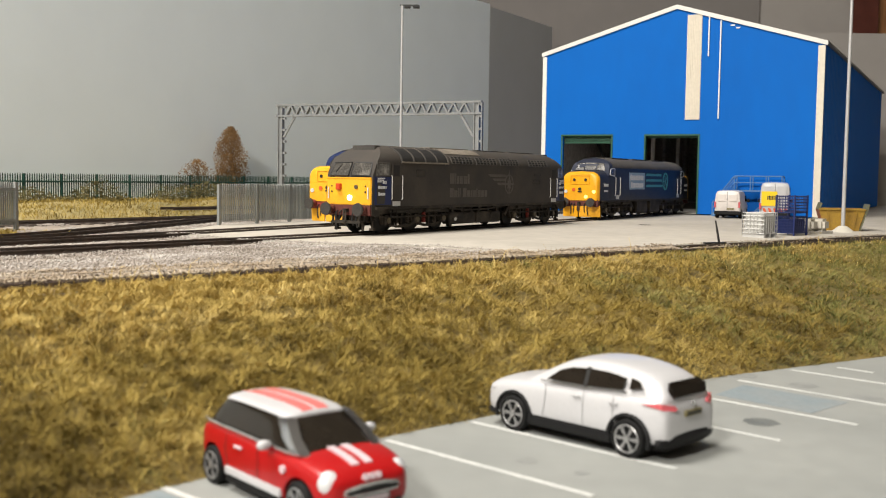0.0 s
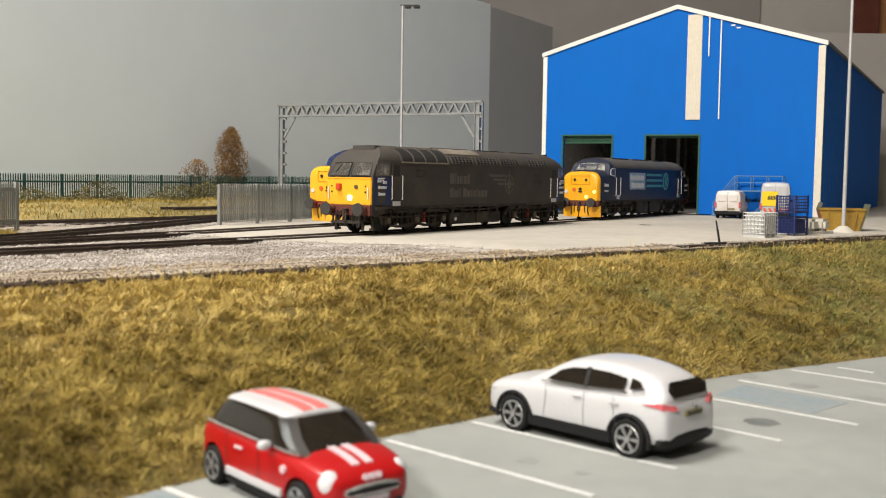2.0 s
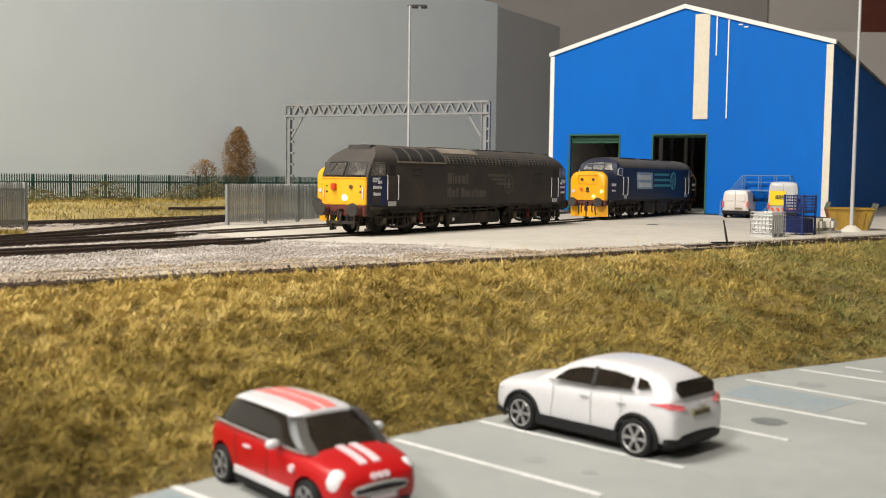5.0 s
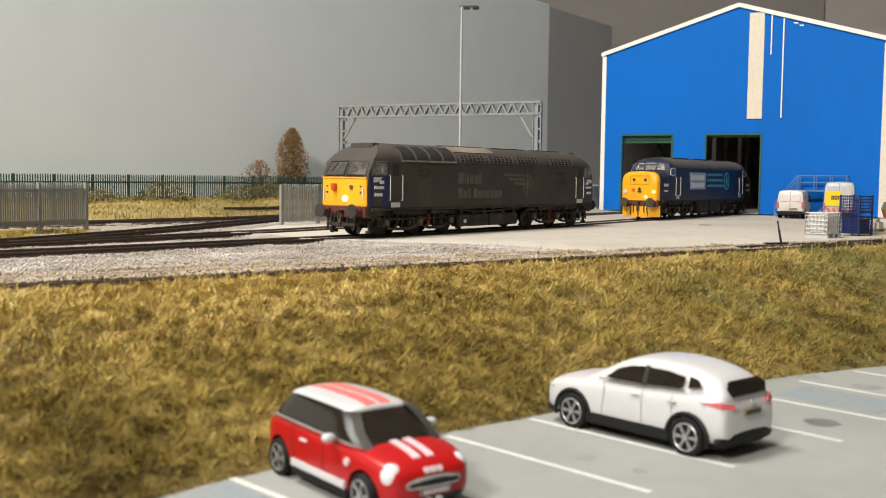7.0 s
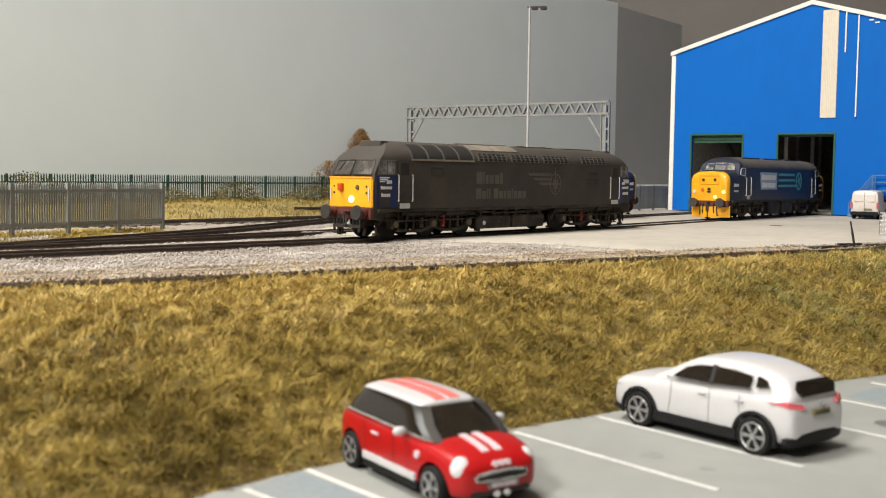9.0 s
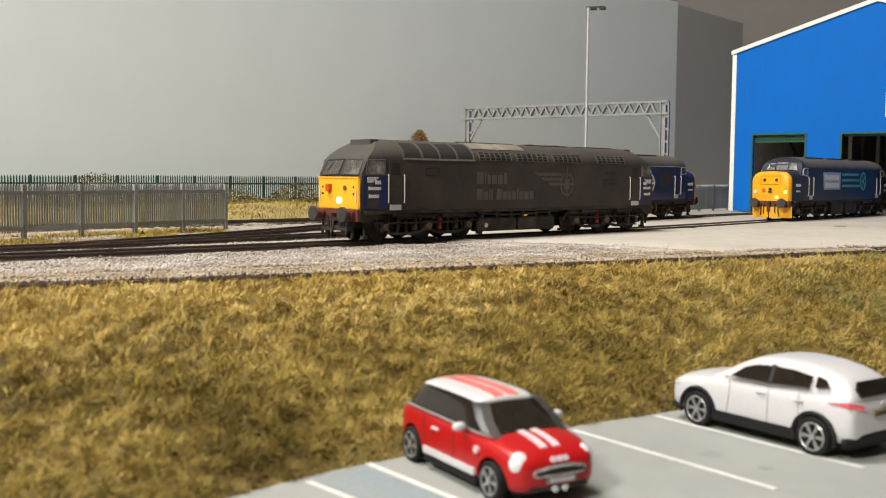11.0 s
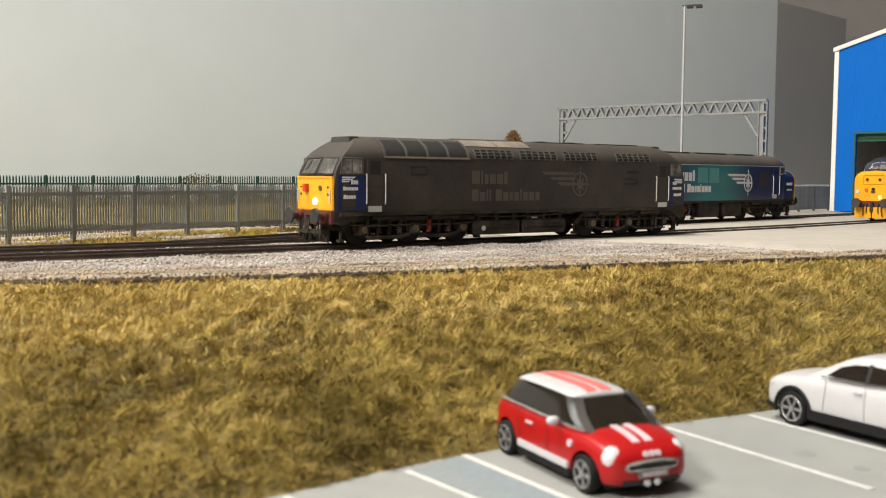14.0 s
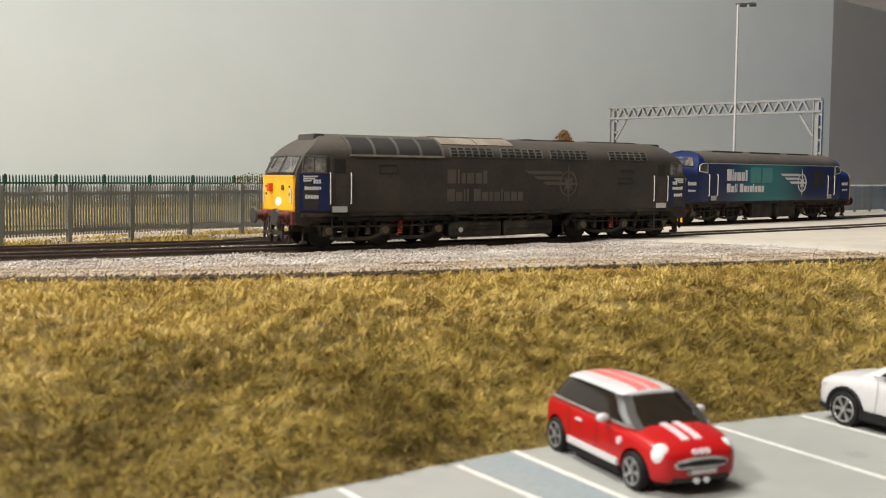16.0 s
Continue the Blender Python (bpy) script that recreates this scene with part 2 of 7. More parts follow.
M["stonebuff"] = island_mat("buff_ballast", [(0.22, 0.165, 0.112), (0.31, 0.245, 0.172), (0.37, 0.305, 0.225), (0.43, 0.365, 0.285), (0.52, 0.46, 0.38)], blotch=2.0)
M["leaf"] = island_mat("brown_foliage", [(0.07, 0.035, 0.012), (0.16, 0.085, 0.03), (0.26, 0.15, 0.06), (0.30, 0.20, 0.09)], blotch=1.5)
M["scrub"] = island_mat("olive_scrub", [(0.055, 0.05, 0.02), (0.12, 0.105, 0.045), (0.2, 0.17, 0.08)], blotch=1.5)


# ---- geometry helpers ----
def box(bm, x0, x1, y0, y1, z0, z1, bevel=0.0):
    vs = [bm.verts.new((x, y, z)) for x in (x0, x1) for y in (y0, y1) for z in (z0, z1)]
    fs = [bm.faces.new([vs[i] for i in q]) for q in ((0, 1, 3, 2), (4, 6, 7, 5), (0, 4, 5, 1), (2, 3, 7, 6), (0, 2, 6, 4), (1, 5, 7, 3))]
    if bevel:
        bmesh.ops.bevel(bm, geom=list({e for f in fs for e in f.edges}), offset=bevel, segments=2, affect="EDGES")


def rod(bm, a, b, r, n=6, r2=None, caps=True):
    a, b = Vector(a), Vector(b)
    q = (b - a).to_track_quat("Z", "Y")
    rings = []
    for p, rr in ((a, r), (b, r if r2 is None else r2)):
        rings.append([bm.verts.new(p + q @ Vector((rr * math.cos(i * math.tau / n), rr * math.sin(i * math.tau / n), 0))) for i in range(n)])
    for i in range(n):
        bm.faces.new((rings[0][i], rings[0][(i + 1) % n], rings[1][(i + 1) % n], rings[1][i]))
    if caps:
        bm.faces.new(rings[0][::-1]), bm.faces.new(rings[1])


def bent(bm, pts, r, n=5):
    for a, b in zip(pts, pts[1:]):
        rod(bm, a, b, r, n)


def bar(bm, a, b, w, h):
    """A square bar from a to b, w wide and h high."""
    a, b = Vector(a), Vector(b)
    d = (b - a).normalized()
    s = d.cross(Vector((0, 0, 1)))
    s = s.normalized() if s.length > 1e-4 else Vector((1, 0, 0))
    u = s.cross(d)
    vs = [bm.verts.new(p + s * i * w / 2 + u * j * h / 2) for p in (a, b) for i, j in ((-1, -1), (1, -1), (1, 1), (-1, 1))]
    for i in range(4):
        bm.faces.new((vs[i], vs[(i + 1) % 4], vs[4 + (i + 1) % 4], vs[4 + i]))
    bm.faces.new(vs[3::-1]), bm.faces.new(vs[4:])


def plate(bm, pts, thick):
    """A flat piece with the given outline, thick along its own normal (both ways if thick is a pair)."""
    pts = [Vector(p) for p in pts]
    nrm = sum((p.cross(q) for p, q in zip(pts, pts[1:] + pts[:1])), Vector()).normalized()
    lo, hi = thick if isinstance(thick, tuple) else (0, thick)
    a, b = [bm.verts.new(p + nrm * lo) for p in pts], [bm.verts.new(p + nrm * hi) for p in pts]
    bm.faces.new(a[::-1]), bm.faces.new(b)
    for i in range(len(pts)):
        j = (i + 1) % len(pts)
        bm.faces.new((a[i], a[j], b[j], b[i]))


def prism(bm, xz, y0, y1):
    """An outline in x and z, drawn out from y0 to y1."""
    a, b = [bm.verts.new((x, y0, z)) for x, z in xz], [bm.verts.new((x, y1, z)) for x, z in xz]
    bm.faces.new(a), bm.faces.new(b[::-1])
    for i in range(len(xz)):
        j = (i + 1) % len(xz)
        bm.faces.new((a[j], a[i], b[i], b[j]))


def loft(bm, rings, caps=(True, True)):
    vs = [[bm.verts.new(p) for p in ring] for ring in rings]
    n = len(vs[0])
    for a, b in zip(vs, vs[1:]):
        for i in range(n):
            bm.faces.new((a[i], a[(i + 1) % n], b[(i + 1) % n], b[i]))
    if caps[0]:
        bm.faces.new(vs[0][::-1])
    if caps[1]:
        bm.faces.new(vs[-1])


def disc(bm, c, axis, r, h, n=20, r2=None):
    c, axis = Vector(c), Vector(axis).normalized()
    rod(bm, c - axis * h / 2, c + axis * h / 2, r, n, r2)


def part(name, bm, material, parent=None, label="", smooth=0, at=None, fix=True):
    """Links a bmesh, given in full-size metres, as one mesh object of the model."""
    if fix:
        bmesh.ops.recalc_face_normals(bm, faces=bm.faces)
    me = bpy.data.meshes.new(name)
    bmesh.ops.scale(bm, vec=(K, K, K), verts=bm.verts)
    bm.to_mesh(me)
    bm.free()
    return link_mesh(name, me, material, parent, label, smooth, at)


def link_mesh(name, me, material, parent=None, label="", smooth=0, at=None):
    if not me.materials:
        me.materials.append(material)
    if smooth:
        me.shade_smooth()
        me.set_sharp_from_angle(angle=radians(smooth))
    ob = new(name, me)
    if parent is not None:
        ob.parent = parent
    if at is not None:
        ob.matrix_basis = at
    if label:
        tagged(ob, label)
    return ob


def put(x, y, z, rz=0.0, rx=0.0, ry=0.0):
    return pose(x * K, y * K, z * K, rx, ry, rz)


def thing(name, x, y, z, rz, label, category, group=""):
    ob = new(name)
    ob.empty_display_size = 0.005
    ob.matrix_basis = put(x, y, z, rz)
    return tagged(ob, label, category, group)


def structure(name, bm, material, label, smooth=0):
    return tagged(part(name, bm, material, None, label, smooth), kind="structure")


def raw_mesh(name, verts, faces, material):
    me = bpy.data.meshes.new(name)
    me.from_pydata((np.asarray(verts) * K).tolist(), [], faces)
    me.materials.append(material)
    return me


BM = bmesh.new

# ---- the plan ----
PARK = -2.38
SLAB_Z = -0.085
TRACK_AT, TRACK_TURN, TRACK_BEND = Vector((-4.308, 45.396)), radians(35.637), 0.004869


def main_line(s):
    """Centre and heading (angle of the way forward) on the main line, s metres on from its mark; straight before the bend."""
    s = float(s)
    back = min(s + 19.0, 0.0)
    q = max(s, -19.0)
    a, half = TRACK_TURN + TRACK_BEND * q, TRACK_TURN + TRACK_BEND * q / 2
    p = TRACK_AT + q * Vector((-math.sin(half), -math.cos(half))) + back * Vector((-math.sin(a), -math.cos(a)))
    return p, math.degrees(math.atan2(-math.cos(a), -math.sin(a)))


def smooth_line(pts, step=0.8):
    """Points about step metres apart on a smooth curve through pts."""
    p = [Vector(q) for q in pts]
    p = [2 * p[0] - p[1], *p, 2 * p[-1] - p[-2]]
    out = []
    for i in range(1, len(p) - 2):
        n = max(1, round((p[i + 1] - p[i]).length / step))
        for k in range(n):
            t = k / n
            a, b, c, d = p[i - 1 : i + 3]
            out.append(0.5 * (2 * b + t * (c - a) + t * t * (2 * a - 5 * b + 4 * c - d) + t**3 * (3 * b - a - 3 * c + d)))
    return out + [p[-2]]


def sideways(line, d):
    """The line moved d metres to the left of its way."""
    out = []
    for i, p in enumerate(line):
        w = (line[min(i + 1, len(line) - 1)] - line[max(i - 1, 0)]).normalized()
        out.append(p + Vector((-w.y, w.x)) * d)
    return out


def inside(poly, x, y):
    hit, j = np.zeros(len(x), bool), len(poly) - 1
    for i in range(len(poly)):
        (xi, yi), (xj, yj) = poly[i], poly[j]
        cross = ((yi > y) != (yj > y)) & (x < (xj - xi) * (y - yi) / (yj - yi + 1e-12) + xi)
        hit ^= cross
        j = i
    return hit


def away(line, x, y):
    """Distance of each place from a line."""
    best = np.full(len(x), 1e9)
    for a, b in zip(line, line[1:]):
        dx, dy = b[0] - a[0], b[1] - a[1]
        t = np.clip(((x - a[0]) * dx + (y - a[1]) * dy) / (dx * dx + dy * dy + 1e-9), 0, 1)
        best = np.minimum(best, np.hypot(x - a[0] - t * dx, y - a[1] - t * dy))
    return best


FRONT_NEAR = smooth_line([(-34, 8.5), (-25, 14.3), (-17.6, 18.6), (-12.9, 21.4), (-8.4, 24.8), (-5.0, 27.7), (-1.06, 30.9), (4.14, 35.3), (11.6, 41.5), (21, 49.5), (35, 61.0), (52, 75)])
LINE_FRONT = sideways(FRONT_NEAR, 0.63)
LINE_A = [main_line(s)[0] for s in range(62, -50, -1)]
LINE_B = smooth_line([(-40, 11), (-30, 20.4), (-24.5, 26.2), (-19.3, 32.5), (-16.6, 36.2), (-14.3, 39.6), (-11.9, 43.4), (-9.2, 48.0), (-6.7, 52.5), (-1.36, 61.66), (11.4, 83.3), (15, 89.4)])
LINE_C = smooth_line([(-19.3, 32.9), (-17.2, 39.4), (-15.6, 45.4), (-14.2, 53.0), (-13.0, 60.0), (-11.0, 70), (-8, 80)])
LINE_D = smooth_line([(-48, 24), (-32, 40), (-26, 46.6), (-20.8, 52.8), (-17.8, 57.0), (-14, 62.5), (-11.2, 68.5)])
BANK_TOP = [(-34, 7.2), (-25, 13.0), (-17.6, 17.2), (-12.9, 20.0), (-8.2, 23.4), (-5, 26.3), (-1, 29.4), (4.1, 33.8), (11.6, 40.0), (21, 48.0), (35, 59.5), (52, 73.5)]
BANK_FOOT = [(-17, -6), (-12.5, 2), (-9.3, 8), (-6.96, 12.06), (-4.8, 15.32), (-2.2, 18.2), (1.05, 21.2), (7.07, 25.9), (12.57, 29.3), (22, 34.8), (36, 42), (54, 50)]
SLAB = [(-11.97, 44.7), (-10.85, 44.07), (-8.59, 41.4), (-6.42, 40.27), (-4.77, 39.4), (-3.04, 38.95), (-0.51, 39.1), (1.72, 36.9), (3.3, 35.7)] + [tuple(p) for p in sideways(FRONT_NEAR, 1.6) if p.x > 4] + [(60, 125), (6, 125), (3, 84), (-5.6, 64), (-11.4, 53.5)]


# ---- the large structure ----
def build_ground():
    bm = BM()
    top = [tuple(p) for p in smooth_line(BANK_TOP, 3)]
    pts = top + [(150, 120), (150, 131), (-160, 131), (-160, 7)]
    plate(bm, [(x, y, -0.24) for x, y in pts], (-1.5, 0))
    structure("ground", bm, M["bed"], "pale grey ballast bed of the yard")
    bm = BM()
    plate(bm, [(-70, -60, PARK), (70, -60, PARK), (70, 66, PARK), (-70, 20, PARK)], (-1.5, 0))
    structure("car_park", bm, M["park"], "smooth pale grey car park surface with worn bay lines")
    bm = BM()
    plate(bm, [(x, y, SLAB_Z) for x, y in SLAB], (-0.14, 0))
    structure("yard_slab", bm, M["concrete"], "pale beige concrete yard with rails set flush in it")


def build_room():
    bm = BM()
    box(bm, -190, 210, -215, 140, -95, -92)
    structure("floor", bm, M["roomdark"], "plain dull floor of the room")
    bm = BM()
    box(bm, -190, 210, -215, 140, 113, 116)
    structure("ceiling", bm, M["ceil"], "plain white ceiling of the room")
    for name, q, m in (("wall_west", (-193, -190, -215, 140), "room"), ("wall_east", (210, 213, -215, 140), "room"), ("wall_south", (-190, 210, -218, -215), "room"), ("wall_north", (-190, 40.2, 136, 140), "roomdark")):
        bm = BM()
        box(bm, *q, -92, 113)
        structure(name, bm, M[m], "plain painted wall of the room")
    bm = BM()
    box(bm, 40.2, 52.2, 136.5, 140, -92, 113)
    box(bm, 52.2, 80, 136.5, 140, 80, 113)
    box(bm, 80, 210, 136.5, 140, -92, 113)
    structure("wall_north_pale", bm, M["room"], "off-white painted wall of the room")
    door = tagged(thing("door_1", 52.2, 137, -92, 0, "orange-brown wooden door in a dark red frame", "door"), kind="structure")
    bm = BM()
    box(bm, 0.02, 3.2, -1.2, 2.4, 0, 171.9), box(bm, 24.6, 27.7, -1.2, 2.4, 0, 171.9), box(bm, 3.2, 24.6, -1.2, 2.4, 168, 171.9)
    part("door_frame", bm, M["redframe"], door, "dark red gloss frame")
    bm = BM()
    box(bm, 3.25, 24.55, 0.4, 2.2, 0, 167.9)
    for a, b in ((6, 12), (15.5, 21.5)):
        box(bm, a, b, -0.1, 0.4, 15, 75), box(bm, a, b, -0.1, 0.4, 90, 155)
    part("door_leaf", bm, M["wooddoor"], door, "orange-brown panelled leaf")
    bm = BM()
    box(bm, 30.5, 130, 125, 126, -0.28, 20.2)
    structure("backboard", bm, M["room"], "low pale grey board behind the shed")
    # the long painted board along the back of the yard
    d, n, o = Vector((0.559, 0.829)), Vector((-0.829, 0.559)), Vector((-38.65, 47.5))
    bm = BM()
    a, b = o + d * -95 + n * 2.6, o + d * 81.6 + n * 2.6
    c, e = b + n * 0.5, a + n * 0.5
    plate(bm, [(p.x, p.y, -0.28) for p in (a, b, c, e)], 21.9)
    structure("backdrop", bm, M["backdrop"], "tall smooth light grey painted backdrop board")
    # end board; its shade is painted in with a darker grey
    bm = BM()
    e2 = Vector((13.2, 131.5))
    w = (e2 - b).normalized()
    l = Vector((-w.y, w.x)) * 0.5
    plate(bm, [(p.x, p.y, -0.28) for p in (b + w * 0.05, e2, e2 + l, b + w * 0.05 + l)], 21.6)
    structure("backdrop_end", bm, M["endboard_shaded"], "end board turning the backdrop's corner, its grey darkened for shade")
    random.seed(5)
    bm = BM()
    for _ in range(620):
        if random.random() < 0.75:
            s, z = random.gauss(14, 7), random.gauss(8.5, 2.6)
            z = 13 - (s - 2) * 0.28 + random.gauss(0, 1.0)
        else:
            s, z = random.uniform(-40, 70), random.uniform(3.5, 17)
        r = random.uniform(0.018, 0.045)
        p = o + d * s + n * 2.6
        q = Vector((n.x, n.y, 0)).to_track_quat("Z", "Y").to_matrix().to_4x4()
        bmesh.ops.create_icosphere(bm, subdivisions=1, radius=r, matrix=Matrix.Translation((p.x, p.y, max(z, 3.2))) @ q @ Matrix.Diagonal((1, random.uniform(1, 2.2), 0.28, 1)))
    tagged(part("paint_specks", bm, M["backdrop"], None, "small raised specks in the backdrop's grey paint", 60), category="paint", kind="stuff")
    # panels out of view, added round the lamps
    for place, wide, deep, watts in LAMPS:
        x, y, z = (v / K for v in place)
        light = thing("unseen_ceiling_light", x, y, 113, 0, "unseen white ceiling light panel with a frosted diffuser, added for its lamp", "ceiling light", "ceiling lights")
        w, h = wide / K / 2, deep / K / 2
        bm = BM()
        for q in ((-w - 1.5, -w, -h - 1.5, h + 1.5), (w, w + 1.5, -h - 1.5, h + 1.5), (-w, w, -h - 1.5, -h), (-w, w, h, h + 1.5)):
            box(bm, *q, -3.0, 0)
        part("frame", bm, M["white"], light)
        bm = BM()
        box(bm, -w, w, -h, h, -2.6, -1.0)
        part("diffuser", bm, M["lens"], light, "frosted white diffuser")


def rails(name, line, label, sleepers=None, spacing=0.72, top=0.0):
    """A track: two rails and its sleepers. sleepers: a test that says where they lie."""
    track = tagged(thing(name, 0, 0, 0, 0, label, "railway track"), kind="structure")
    for side in (-0.63, 0.63):
        bm = BM()
        run = sideways(line, side)
        rings = []
        for i, p in enumerate(run):
            w = (run[min(i + 1, len(run) - 1)] - run[max(i - 1, 0)]).normalized()
            l = Vector((-w.y, w.x))
            rings.append([(p.x + l.x * u, p.y + l.y * u, top + z) for u, z in ((-0.07, -0.17), (0.07, -0.17), (0.022, -0.13), (0.022, -0.05), (0.045, -0.04), (0.045, 0), (-0.045, 0), (-0.045, -0.04), (-0.022, -0.05), (-0.022, -0.13))])
        loft(bm, rings)
        part("rail", bm, M["rail"], track)
    if sleepers:
        bm = BM()
        box(bm, -0.13, 0.13, -1.15, 1.15, -0.13, 0)
        me = bpy.data.meshes.new("sleeper")
        bmesh.ops.scale(bm, vec=(K, K, K), verts=bm.verts)
        bm.to_mesh(me), bm.free()
        run = 0.0
        bmc = BM()
        for a, b in zip(line, line[1:]):
            run += (b - a).length
            if run > spacing:
                run -= spacing
                if sleepers(b):
                    w = (b - a).normalized()
                    link_mesh("sleeper", me, M["sleeper"], track, at=put(b.x, b.y, top - 0.16, math.degrees(math.atan2(w.y, w.x))))
                    l = Vector((-w.y, w.x))
                    for sd in (-0.63, 0.63):
                        for e in (-0.1, 0.1):
                            c = b + l * (sd + e)
                            rod(bmc, (c.x, c.y, top - 0.16), (c.x, c.y, top - 0.1), 0.05, 5)
        part("rail_chair", bmc, M["rail"], track)
    return track


def build_tracks():
    def off_slab(p):
        return not inside(SLAB, np.array([p.x]), np.array([p.y]))[0] and p.y < 75
    rails("track_main", LINE_A, "dark rusty main track running from ballast into the concrete yard", off_slab)
    rails("track_second", LINE_B, "dark rusty second track running into the concrete yard", off_slab)
    rails("track_third", LINE_C, "dark rusty siding curving away behind the fence", off_slab)
    rails("track_far", LINE_D, "dark rusty siding along the edge of the dry grass", off_slab)
    rails("track_front", LINE_FRONT, "dark rusty curved track along the top of the grass bank", lambda p: p.x > 7, top=-0.085)
    rails("track_short", smooth_line([(-16.9, 63.7), (-14.4, 66.8), (-11.8, 70.4)]), "short overgrown rusty rails in the dry grass", None, top=0.42)


def triangles(name, verts, tris, material):
    me = bpy.data.meshes.new(name)
    verts, tris = np.ascontiguousarray(verts * K, np.float32), np.ascontiguousarray(tris, np.int32)
    me.vertices.add(len(verts)), me.loops.add(tris.size), me.polygons.add(len(tris))
    me.vertices.foreach_set("co", verts.ravel())
    me.loops.foreach_set("vertex_index", tris.ravel())
    me.polygons.foreach_set("loop_start", np.arange(0, tris.size, 3, dtype=np.int32))
    me.update(calc_edges=True)
    me.materials.append(material)
    return me


def grass(name, base, lean, length, width, material, label, curl=0.45):
    """Upright fibres: base places, the way each leans, and its length and width."""
    rng = np.random.default_rng(len(base))
    n = len(base)
    az = rng.uniform(0, math.tau, n)
    across = np.stack([np.cos(az), np.sin(az), 0 * az], 1) * width[:, None] / 2
    up = np.zeros((n, 3))
    up[:, 2] = 1
    d1 = up * (1 - curl) + lean
    d1 /= np.linalg.norm(d1, axis=1, keepdims=True)
    d2 = up * (0.35 - curl * 0.7) + lean * 1.5
    d2 /= np.linalg.norm(d2, axis=1, keepdims=True)
    mid = base + d1 * (length * 0.55)[:, None]
    tip = mid + d2 * (length * 0.5)[:, None]
    v = np.stack([base - across, base + across, mid + across * 0.8, mid - across * 0.8, tip], 1).reshape(-1, 3)
    i = np.arange(n)[:, None] * 5
    t = np.concatenate([i + [[0, 1, 2]], i + [[0, 2, 3]], i + [[3, 2, 4]]], 0)
    ob = new(name, triangles(name, v, t, material))
    return tagged(ob, label, "grass", kind="stuff")


def patch_noise(x, y, scale, seed):
    """Smooth uneven values about 0 over the ground."""
    rng = np.random.default_rng(seed)
    out = np.zeros(len(x))
    for k in range(14):
        a, f, p = rng.uniform(0, math.tau), rng.uniform(0.5, 1.6) / scale * math.tau, rng.uniform(0, math.tau)
        out += np.sin((x * math.cos(a) + y * math.sin(a)) * f + p)
    return out / 14**0.5


def bank_place(v, u):
    """Places on the bank: v along it (0 to 1), u up it (0 foot, 1 top)."""
    k = np.linspace(0, 1, len(BANK_TOP))
    top = np.stack([np.interp(v, k, [p[i] for p in BANK_TOP]) for i in (0, 1)], 1)
    foot = np.stack([np.interp(v, k, [p[i] for p in BANK_FOOT]) for i in (0, 1)], 1)
    xy = foot + (top - foot) * u[:, None]
    z = PARK + (-0.22 - PARK) * np.clip(u, 0, 1) ** 0.72
    z = z + (0.12 * patch_noise(xy[:, 0], xy[:, 1], 3.5, 3) + 0.1 * patch_noise(xy[:, 0], xy[:, 1], 1.1, 2)) * np.sin(np.clip(u, 0, 1) * math.pi)
    return np.concatenate([xy, z[:, None]], 1)


